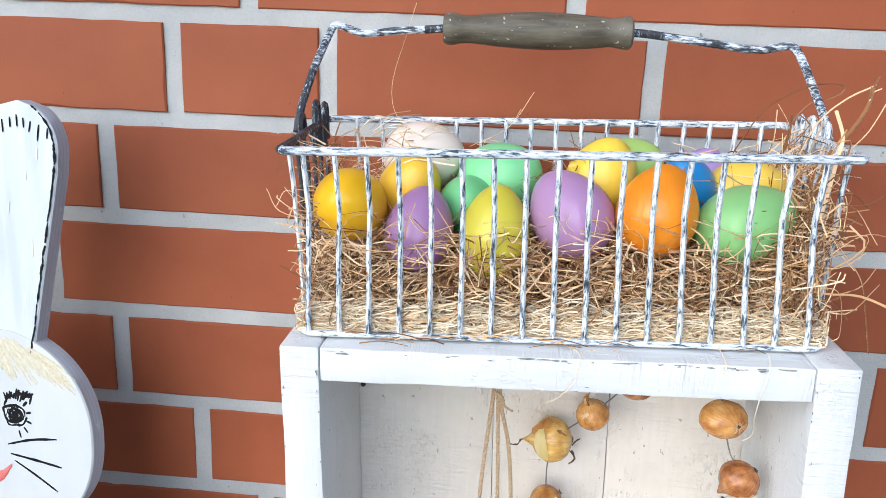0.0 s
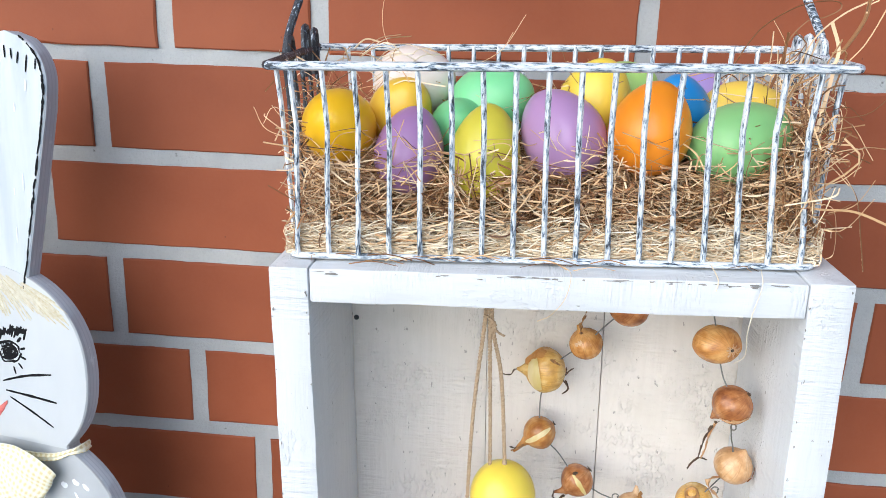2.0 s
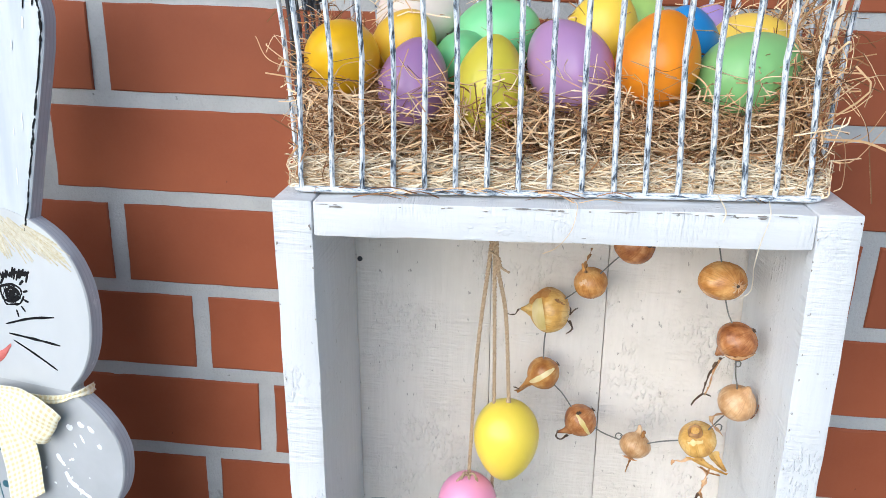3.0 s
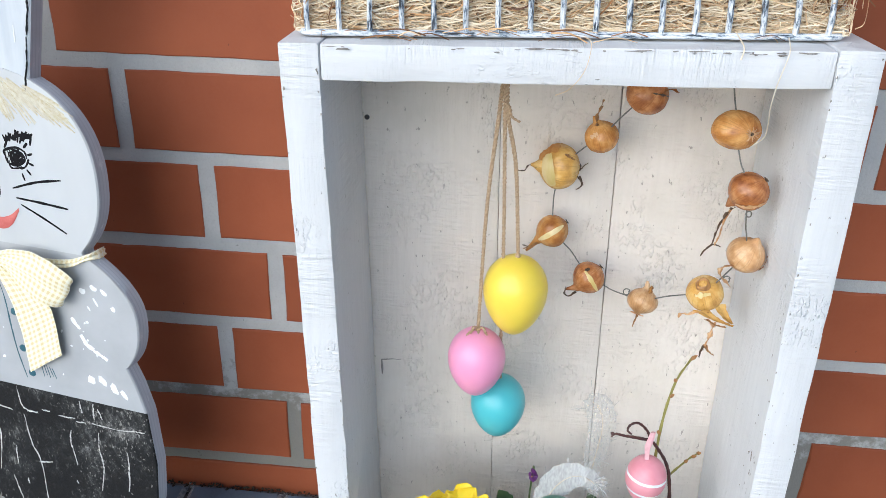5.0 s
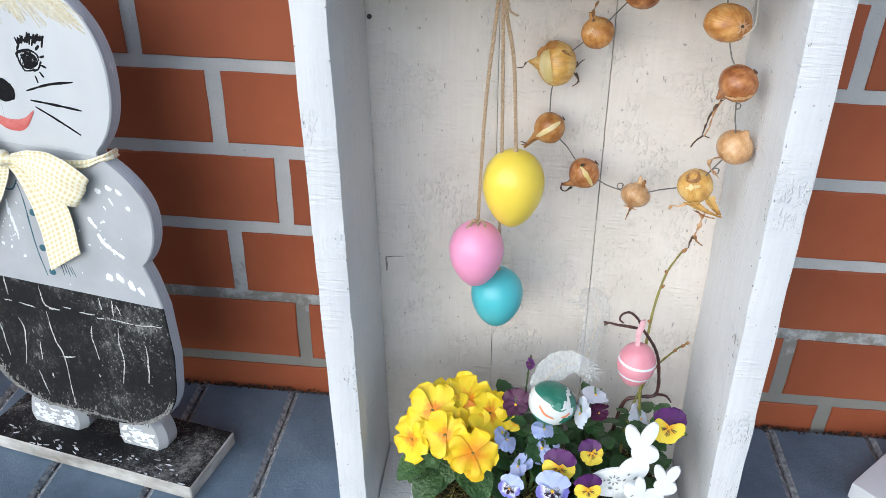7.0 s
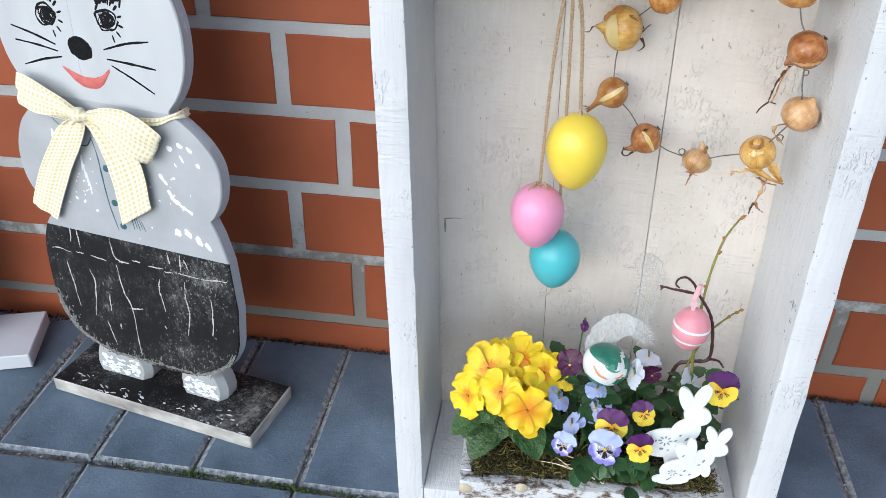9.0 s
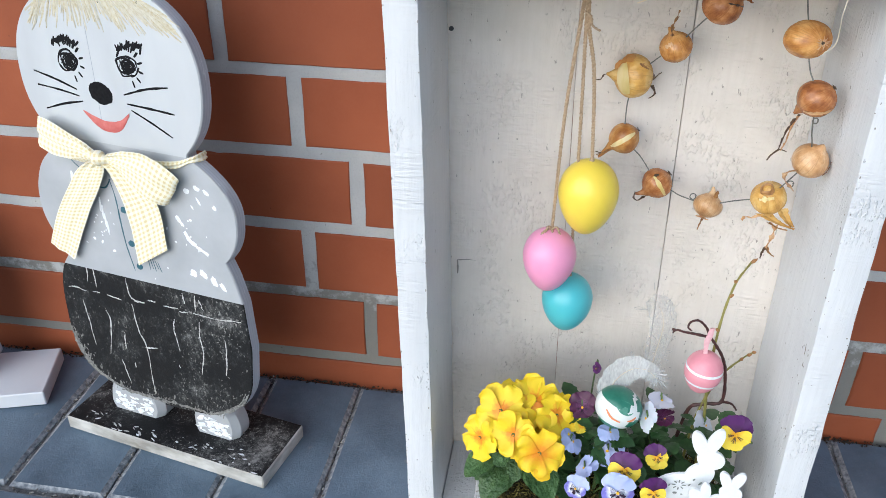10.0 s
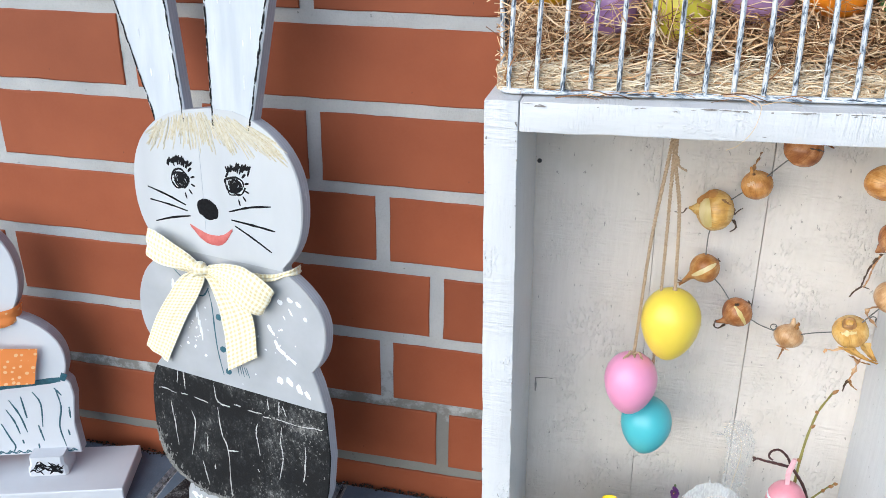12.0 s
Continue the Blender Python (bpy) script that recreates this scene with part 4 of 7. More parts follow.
    # long single stalks at the wide end
    for pts, w in (
            ([(0.148, -0.035, 0.070), (0.151, -0.035, 0.090), (0.1534, -0.035, 0.109), (0.1543, -0.035, 0.120), (0.1488, -0.035, 0.134)], 0.0013),
            ([(0.147, -0.02, 0.070), (0.150, -0.02, 0.087), (0.1543, -0.02, 0.107), (0.1644, -0.02, 0.1206), (0.1717, -0.02, 0.1344), (0.1732, -0.02, 0.1454)], 0.0013),
            ([(0.1722, -0.02, 0.138), (0.1735, -0.02, 0.1425), (0.1779, -0.02, 0.1448)], 0.0005),
            ([(0.1722, -0.02, 0.139), (0.1730, -0.02, 0.1440), (0.1759, -0.02, 0.1516)], 0.0006),
            ([(0.110, 0.02, 0.098), (0.1238, 0.02, 0.1224), (0.1361, 0.02, 0.134), (0.1536, 0.02, 0.1424), (0.1702, 0.02, 0.1436), (0.1732, 0.02, 0.1393), (0.1648, 0.02, 0.1344), (0.155, 0.02, 0.1322), (0.1447, 0.02, 0.1193), (0.1433, 0.02, 0.1027)], 0.0005),
            ([(0.140, 0.0, 0.080), (0.1426, 0.0, 0.0963), (0.1526, 0.0, 0.122), (0.1668, 0.0, 0.1364), (0.1832, 0.0, 0.1451)], 0.0006),
            ([(0.138, 0.0, 0.105), (0.1371, 0.0, 0.1201), (0.129, 0.0, 0.1333)], 0.0004),
            ([(0.150, -0.03, 0.100), (0.166, -0.03, 0.117), (0.1719, -0.03, 0.1261), (0.1786, -0.03, 0.1417)], 0.0004),
            ([(0.132, 0.01, 0.085), (0.1395, 0.01, 0.108), (0.1415, 0.01, 0.126)], 0.0011),
            ([(0.138, -0.01, 0.085), (0.1465, -0.01, 0.106), (0.1520, -0.01, 0.124)], 0.0009),
            ([(0.120, -0.050, 0.038), (0.1348, -0.055, 0.0374), (0.1473, -0.060, 0.0361), (0.1658, -0.060, 0.035), (0.187, -0.060, 0.0266)], 0.0008),
            ([(0.1448, -0.055, 0.0777), (0.1581, -0.055, 0.0787), (0.1587, -0.055, 0.0761), (0.1511, -0.055, 0.0709), (0.1614, -0.055, 0.066), (0.172, -0.055, 0.0611)], 0.0004),
            ([(0.1494, -0.055, 0.0657), (0.1609, -0.055, 0.0524), (0.1685, -0.055, 0.0401), (0.1732, -0.055, 0.0201), (0.1779, -0.055, -0.0011)], 0.0004),
            ([(0.1513, -0.055, 0.0631), (0.1603, -0.055, 0.0627), (0.1606, -0.055, 0.0589), (0.1492, -0.055, 0.0559)], 0.0003),
            ([(0.144, -0.055, 0.0377), (0.1549, -0.055, 0.0363), (0.1591, -0.055, 0.0264), (0.1602, -0.055, 0.0094), (0.156, -0.055, 0.0057)], 0.0004),
            ([(0.158, -0.045, 0.030), (0.1707, -0.04, 0.0316), (0.1764, -0.04, 0.0363), (0.183, -0.04, 0.0483)], 0.0003),
            ([(-0.075, 0.05, 0.10), (-0.103, 0.055, 0.112), (-0.109, 0.055, 0.136), (-0.098, 0.055, 0.172), (-0.092, 0.055, 0.19)], 0.0003),
            ([(-0.055, 0.03, 0.100), (-0.030, 0.035, 0.112), (-0.014, 0.035, 0.135)], 0.0003),
            ([(-0.050, 0.03, 0.101), (-0.030, 0.035, 0.112), (-0.022, 0.035, 0.124)], 0.0003),
            ([(-0.140, -0.05, 0.068), (-0.160, -0.055, 0.075), (-0.167, -0.055, 0.088)], 0.0003),
            ([(-0.135, -0.05, 0.062), (-0.150, -0.055, 0.066), (-0.163, -0.055, 0.068)], 0.0005)):
        strand(bm, [inv @ p for p in smooth_path(pts, 6)], w, r)
    return bm


single("straw_nest", straw_fill(), MAT["straw"], (-0.005, -0.137, 0.53), "loose golden straw filling the wire basket", "straw", kind="stuff", smooth=60)
bm = bmesh.new()
r = random.Random(61)
for i in range(2600):
    y = -0.0575 + abs(r.gauss(0, 0.008)) if i < 1900 else r.uniform(-0.055, 0.055)
    c = Vector((r.uniform(-0.150, 0.152) if i < 1900 else r.choice((-0.148, 0.149)), y, 0.0005 + 0.019 * r.random() ** 1.5))
    a = r.gauss(0, 0.45) if i < 1900 else r.gauss(1.57, 0.5)
    d = Vector((math.cos(a), math.sin(a) * 0.5, r.gauss(0, 0.18))) * r.uniform(0.012, 0.040)
    b = Vector((r.gauss(0, 1), r.gauss(0, 0.5), r.gauss(0, 0.7))) * d.length * 0.24
    pts = [c - d * 0.5, c - d * 0.15 + b * 0.8, c + d * 0.2 + b, c + d * 0.5]
    for p in pts:
        p.x, p.y, p.z = max(-0.153, min(0.153, p.x)), max(-0.0570, min(0.0570, p.y)), max(0.0026, p.z)
    strand(bm, [LEAN_BASKET @ p for p in smooth_path(pts, 3)], r.uniform(0.0002, 0.0005), r)
for i in range(26):
    c = Vector((r.uniform(-0.125, -0.07), r.uniform(-0.02, 0.03), r.uniform(0.100, 0.118)))
    a = r.gauss(0.2, 0.8)
    d = Vector((math.cos(a), r.uniform(-0.3, 0.3), math.sin(a) * 0.5)) * r.uniform(0.015, 0.04)
    strand(bm, [LEAN_BASKET @ p for p in smooth_path([c - d * 0.5, c + Vector((0, -0.004, 0.004)), c + d * 0.5], 4)], r.uniform(0.0002, 0.0006), r)
single("pale_straw", bm, MAT["palestraw"], (-0.005, -0.137, 0.53), "pale cream straw layer lining the basket bottom", "straw", kind="stuff", smooth=60)
bm = bmesh.new()
strand(bm, smooth_path([(0.005, -0.2146, 0.532), (0.009, -0.2165, 0.528), (0.007, -0.2155, 0.514), (0.000, -0.2165, 0.504), (-0.008, -0.219, 0.5005)], 6), 0.0004, random.Random(3))
strand(bm, smooth_path([(0.086, -0.2030, 0.535), (0.088, -0.2162, 0.530), (0.0875, -0.2163, 0.5235)], 6), 0.0005, random.Random(4))
single("straw_wisp", bm, MAT["palestraw"], (0.005, -0.2146, 0.53), "thin straw stalks hanging over the crate edge", "straw", kind="stuff")
bm = bmesh.new()
tube(bm, smooth_path([(0.1130, -0.2055, 0.534), (0.1115, -0.2165, 0.528), (0.1082, -0.2175, 0.512), (0.1092, -0.2105, 0.497), (0.1143, -0.196, 0.484), (0.1165, -0.187, 0.4735), (0.1130, -0.181, 0.4665)], 8), 0.00036, 6)
single("cream_thread", bm, MAT["cream"], (0.106, -0.2055, 0.53), "thin cream coloured thread dangling from the basket", "thread")

# ---- onions strung on wire ----
garland = thing("onion_garland", (0.075, -0.14, 0.475), "garland of small brown onions strung on thin wire inside the crate", "garland")
# middle, radius, height factor, direction of the neck, neck length, stretch across and up, skin
ONIONS = (
    ((0.0545, -0.140, 0.4835), 0.0130, 0.92, (0.5, -0.6, 0.6), 0.003, (1.10, 1.0), "onion_copper"),
    ((0.0300, -0.125, 0.4497), 0.0115, 0.98, (-0.35, -0.25, 0.90), 0.004, (1.0, 1.0), "onion"),
    ((0.0042, -0.117, 0.4240), 0.0152, 0.98, (-0.96, -0.20, 0.05), 0.005, (0.98, 1.07), "onion_gold"),
    ((0.0032, -0.118, 0.3750), 0.0118, 1.02, (-0.80, -0.20, -0.52), 0.010, (1.0, 1.0), "onion"),
    ((0.0320, -0.125, 0.3427), 0.0120, 0.98, (-0.70, -0.25, -0.62), 0.005, (1.0, 1.0), "onion_copper"),
    ((0.0711, -0.135, 0.3322), 0.0107, 0.90, (0.30, 0.35, 0.88), 0.004, (1.04, 0.98), "onion_pale"),
    ((0.1095, -0.150, 0.3498), 0.0127, 0.98, (-0.32, -0.52, 0.78), 0.000, (1.0, 1.0), "onion_gold"),
    ((0.1288, -0.159, 0.3850), 0.0125, 0.98, (0.35, -0.30, 0.88), 0.001, (1.0, 1.0), "onion_pale"),
    ((0.1200, -0.166, 0.4318), 0.0130, 0.95, (-0.65, 0.20, -0.70), 0.003, (1.02, 0.98), "onion_copper"),
    ((0.1085, -0.155, 0.4680), 0.0148, 0.92, (-0.42, 0.88, -0.10), 0.001, (1.07, 0.83), "onion"))
r = random.Random(5)


def along(axis):
    """Turns the upright onion so that its neck points along axis."""
    return Vector((0, 0, 1)).rotation_difference(Vector(axis).normalized()).to_matrix().to_4x4()


def onion_body(a, h, neck, seed):
    """A ribbed bulb with a drawn-out neck; its map runs round and up the skin."""
    prof = [(0.0, -h * 1.0), (0.0018, -h * 1.0)]
    for k in range(2, 16):
        t = math.pi * k / 17
        zz = -math.cos(t)
        prof.append((a * math.sin(t) * (1 - 0.16 * max(0, zz) ** 2), h * zz * 0.98))
    prof += [(a * 0.27, h * 1.00), (a * 0.19, h * 1.08 + neck * 0.15), (0.0016, h * 1.10 + neck * 0.6), (0.0008, h * 1.12 + neck), (0.0, h * 1.12 + neck)]
    bm = bmesh.new()
    uvl = bm.loops.layers.uv.new("UVMap")
    n = 30
    rings = []
    for rad, z in prof:
        row = []
        for k in range(n + 1):
            g = 2 * math.pi * k / n
            rib = 1 + 0.008 * math.sin(g * 7 + seed) + 0.005 * math.sin(g * 12 + seed * 2) + 0.05 * noise.noise(Vector((math.cos(g) * 1.3, math.sin(g) * 1.3, z * 90 + seed)))
            bend = max(0.0, z - h) * 0.5
            row.append(Vector((rad * rib * math.cos(g) + bend * math.sin(seed * 2.1), rad * rib * math.sin(g) + bend * math.cos(seed), z)))
        rings.append([bm.verts.new(p) for p in row[:-1]])
    for i in range(len(rings) - 1):
        for k in range(n):
            f = bm.faces.new((rings[i][k], rings[i][(k + 1) % n], rings[i + 1][(k + 1) % n], rings[i + 1][k]))
            for l, (q, j) in zip(f.loops, ((k, i), (k + 1, i), (k + 1, i + 1), (k, i + 1))):
                l[uvl].uv = (q / n, j / len(rings))
    bmesh.ops.remove_doubles(bm, verts=rings[0] + rings[-1], dist=1e-6)
    return bm


def skin_strip(m, a, h, start, end, wide, parent, mat, label, lift=1.03, ragged=0.0):
    """A band of skin between two directions on the bulb, tapering at both ends."""
    p, q = Vector(start).normalized(), Vector(end).normalized()
    side = p.cross(q).normalized()
    rows = []
    for k in range(13):
        c = p.slerp(q, k / 12)
        w = wide * math.sin(math.pi * (0.10 + 0.80 * k / 12)) ** 0.7 * (1 + ragged * noise.noise(Vector((k * 0.7, wide * 90, 2))))
        row = []
        for j in range(5):
            d = (c + side * w * (j / 2 - 1)).normalized()
            e = lift + (ragged * 0.06 * noise.noise(Vector((k * 0.9, j * 1.1, 7))))
            row.append(m.translation + Vector((d.x * a * e, d.y * a * e, d.z * h * e)))
        rows.append(row)
    return part("peeled_layer", sheet(rows), mat, parent, label)


BULBS = []
for i, (mid, a, hf, axis, neck, (sx, sz), skin_name) in enumerate(ONIONS):
    h = a * hf
    m = Matrix.Translation(mid) @ Matrix.Diagonal((sx, 1, sz, 1)) @ along(axis)
    bm = onion_body(a, h, neck, i * 1.7)
    bm.transform(m)
    on = part("onion", bm, MAT[skin_name], garland, smooth=60)
    BULBS.append(on)
    bm = bmesh.new()
    star = i in (5, 9)  # the root plate faces outwards
    for k in range(16 if star else 8):
        g = 2 * math.pi * k / (16 if star else 8) + r.uniform(-0.2, 0.2)
        reach = r.uniform(0.0030, 0.0058) if star else r.uniform(0.0012, 0.0028)
        p0 = Vector((math.cos(g) * 0.0006, math.sin(g) * 0.0006, -h))
        p1 = Vector((math.cos(g) * reach * 0.6, math.sin(g) * reach * 0.6, -h - 0.0010))
        p2 = Vector((math.cos(g) * reach, math.sin(g) * reach, -h - r.uniform(0.0002, 0.0012)))
        tube(bm, [m @ p0, m @ p1, m @ p2], [0.0005, 0.0004, 0.00015], 4)
    part("root_tuft", bm, MAT["onion_pale" if star else "onion_dark"], on, "dry root tuft")
    if star:
        bm = bmesh.new()
        lathe(bm, [(0, -h - 0.0012), (0.0009, -h - 0.0011), (0.0015, -h - 0.0004), (0.0017, -h + 0.0006)], 10, m)
        part("root_plate", bm, MAT["onion_dark"], on, "dark dry root plate")


def strip_on(i, start, end, wide, mat, label, lift=1.03, ragged=0.0):
    mid, a, hf, axis, neck, (sx, sz), _ = ONIONS[i]
    skin_strip(Matrix.Translation(mid), a * (sx + 1) / 2, a * sz, start, end, wide, BULBS[i], MAT[mat], label, lift, ragged)


strip_on(2, (-0.55, -0.45, 0.70), (-0.25, -0.75, -0.62), 0.34, "onion_flesh", "pale yellow layer under torn skin")
strip_on(2, (-0.80, -0.30, 0.35), (-0.02, -0.35, 0.94), 0.26, "onion", "papery brown flap of skin", 1.10, 1.0)
strip_on(2, (0.15, -0.66, 0.74), (0.60, -0.62, 0.50), 0.06, "onion_dry", "torn brown skin edge", 1.05, 1.2)
strip_on(3, (-0.80, -0.52, -0.42), (0.62, -0.50, 0.62), 0.15, "onion_flesh", "pale split in the skin", 1.035, 0.5)
strip_on(4, (-0.30, -0.62, 0.74), (0.52, -0.74, -0.45), 0.13, "onion_flesh", "pale split in the skin", 1.035, 0.5)
strip_on(4, (-0.30, -0.60, 0.74), (-0.02, -0.55, 0.83), 0.10, "onion_dark", "dark torn skin edge", 1.06, 1.5)
strip_on(1, (-0.62, -0.68, 0.10), (-0.30, -0.80, 0.40), 0.16, "onion_pale", "worn pale patch", 1.025, 1.2)
strip_on(6, (-0.62, -0.72, 0.16), (0.05, -0.90, 0.40), 0.13, "onion_flesh", "pale torn collar of skin", 1.05, 1.2)
strip_on(8, (-0.62, -0.62, -0.42), (0.66, -0.70, -0.20), 0.10, "onion_pale", "wrinkled pale ridge of loose skin", 1.06, 1.6)
strip_on(7, (0.60, -0.35, -0.62), (0.92, -0.28, 0.10), 0.16, "onion_copper", "curled brown skin edge", 1.06, 1.0)
strip_on(0, (0.05, -0.90, 0.30), (0.75, -0.55, 0.10), 0.05, "onion_dark", "dark torn skin edge", 1.04, 1.0)
# open, dried collar of the gold onion
mid6, a6 = Vector(ONIONS[6][0]), ONIONS[6][1]
bm = bmesh.new()
lathe(bm, [(0.0052, 0.0112), (0.0046, 0.0132), (0.0036, 0.0140), (0.0026, 0.0132), (0.0018, 0.0118), (0.0, 0.0112)], 12, Matrix.Translation(mid6) @ along(ONIONS[6][3]))
for v in bm.verts:
    v.co += noise.noise_vector(v.co * 400) * 0.0009
part("dry_collar", bm, MAT["onion_dry"], BULBS[6], "brown dry ring of the cut neck")


def dry_tail(pts, w, mat="onion_dry", label="shrivelled dry onion skin", twist=0.0, wave=0.25):
    bm = bmesh.new()
    ps = smooth_path(pts, 6)
    rows = []
    for k, p in enumerate(ps):
        s = w * (1 - 0.72 * k / len(ps)) * (1 + wave * (math.sin(k * 1.1) + 0.7 * noise.noise(p * 300)))
        g = 0.5 + twist * k
        d = Vector((math.cos(g), -math.sin(g) * 0.8, 0.25)) * s
        rows.append([p - d, p - d * 0.4 + Vector((0, -0.0012 * math.sin(k * 1.3), 0)), p + Vector((0, -0.0016, 0)), p + d * 0.45, p + d + Vector((0, 0.0008 * math.sin(k * 1.9), 0))])
    part("dry_skin", sheet(rows), MAT[mat], garland, label, smooth=70)


def tail(k, *pts, w=0.002, mat="onion_dry", twist=0.0, fore=0.006, wave=0.25):
    """Skin hanging from onion k, as offsets from its middle."""
    x, y, z = ONIONS[k][0]
    dry_tail([(x + p[0], y - fore - 0.0008 * n, z + p[1]) for n, p in enumerate(pts)], w, mat, twist=twist, wave=wave)


tail(1, (-0.0045, 0.009), (-0.0050, 0.015), (-0.0035, 0.021), (-0.0020, 0.0275), w=0.0019, twist=0.5)
tail(1, (-0.0038, 0.019), (-0.0018, 0.023), w=0.0008)
tail(2, (-0.0155, 0.0005), (-0.021, 0.0025), (-0.024, -0.0015), (-0.030, -0.0010), w=0.0011, mat="onion_dark")
tail(2, (0.0135, -0.004), (0.0165, -0.010), (0.0125, -0.0135), w=0.0012, mat="onion_dark")
tail(2, (0.014, 0.000), (0.0165, 0.004), (0.0190, 0.0065), w=0.0007, mat="onion_dark")
tail(3, (-0.0095, -0.0070), (-0.014, -0.0095), (-0.0195, -0.0115), w=0.0021)
tail(3, (-0.0165, -0.0105), (-0.0205, -0.0090), w=0.0009, mat="onion_dark")
tail(4, (-0.008, -0.0085), (-0.0125, -0.0120), (-0.0165, -0.0105), (-0.0160, -0.0045), w=0.0014, mat="onion_dark")
tail(5, (-0.003, -0.008), (-0.0045, -0.0125), (-0.0060, -0.0175), w=0.0009)
tail(5, (0.0035, 0.007), (0.0045, 0.0115), (0.0048, 0.0145), w=0.0021, fore=0.002)
tail(6, (-0.003, -0.0095), (0.004, -0.0135), (0.011, -0.0165), (0.0195, -0.0190), w=0.0058, mat="onion_gold", fore=0.008, wave=0.06)
tail(6, (0.0095, -0.0060), (0.0125, -0.0110), (0.0165, -0.0160), (0.0200, -0.0195), w=0.0046, mat="onion_gold", fore=0.004, wave=0.06)
tail(6, (0.0010, -0.0150), (0.0080, -0.0185), (0.0150, -0.0195), w=0.0014, mat="onion_dry", fore=0.010)
tail(6, (-0.004, -0.0115), (-0.010, -0.0140), (-0.0150, -0.0130), (-0.0170, -0.0160), w=0.0030, mat="onion_pale", wave=0.1)
tail(6, (0.0070, -0.0180), (0.0068, -0.0260), (0.0050, -0.0320), (0.0035, -0.0370), w=0.0024, mat="onion_pale", twist=0.35, fore=0.008)
tail(6, (0.0040, -0.0355), (0.0065, -0.0400), (0.0105, -0.0425), w=0.0014, fore=0.010)
tail(6, (0.0038, -0.0360), (0.0018, -0.0400), (0.0010, -0.0450), w=0.0013, mat="onion_dark", fore=0.010)
tail(7, (-0.0090, -0.0055), (-0.0160, -0.0075), (-0.0165, -0.0125), (-0.0125, -0.0165), (-0.0085, -0.0205), w=0.0022, mat="onion_pale", twist=0.3)
tail(8, (-0.0090, -0.0090), (-0.0135, -0.0150), (-0.0165, -0.0235), (-0.0185, -0.0340), w=0.0018, mat="onion_dark", twist=0.6)
tail(8, (-0.0105, -0.0100), (-0.0140, -0.0190), (-0.0150, -0.0270), (-0.0175, -0.0340), w=0.0012, mat="onion_pale", twist=0.6, fore=0.0075)
tail(8, (-0.0180, -0.0335), (-0.0225, -0.0375), (-0.0250, -0.0415), w=0.0008, mat="onion_dark", fore=0.009)
tail(8, (-0.0180, -0.0335), (-0.0135, -0.0345), w=0.0009, mat="onion_dark", fore=0.009)
tail(0, (0.008, 0.004), (0.013, 0.006), (0.017, 0.004), w=0.0026, mat="onion_copper")
pts = [(mid[0], mid[1] - 0.0005, mid[2]) for mid, *_ in ONIONS]
for a, b in zip(pts, pts[1:] + [(0.1015, -0.150, 0.5045)]):
    a, b = Vector(a), Vector(b)
    mid = (a + b) / 2 + Vector(((b - a).z, 0, -(b - a).x)).normalized() * 0.0028 * r.uniform(-1, 1)
    bm = bmesh.new()
    tube(bm, smooth_path([a, a.lerp(mid, 0.6) + Vector((0, -0.001, 0.0008)), mid, b], 5), 0.00048, 6)
    part("wire", bm, MAT["stringwire"], garland, "thin grey wire")
for x, y, z, s in ((0.0585, -0.137, 0.3400, 1.0), (0.1222, -0.168, 0.4175, 0.8), (0.1180, -0.163, 0.3680, 1.0)):  # wire ends twisted into small loops
    bm = bmesh.new()
    tube(bm, [Vector((x + 0.0026 * s * math.cos(g) * (1 - g * 0.05), y - 0.0003 * g, z + 0.0022 * s * math.sin(g))) for g in (0.5 * k for k in range(15))], 0.00042, 6)
    part("wire_loop", bm, MAT["stringwire"], garland, "small twisted wire loop")

# ---- hanging eggs ----
def twine(pts, rad=0.00115, turns=600):
    bm = bmesh.new()
    ps = smooth_path(pts, 70)
    for ph in (0, math.pi):
        out, s = [], 0.0
        for i, p in enumerate(ps):
            s += (p - ps[i - 1]).length if i else 0
            a = s * turns * 2.2 + ph
            out.append(p + Vector((math.cos(a), math.sin(a) * 0.8, 0)) * rad * 0.62)
        tube(bm, out, rad * 0.75, 5)
    return bm


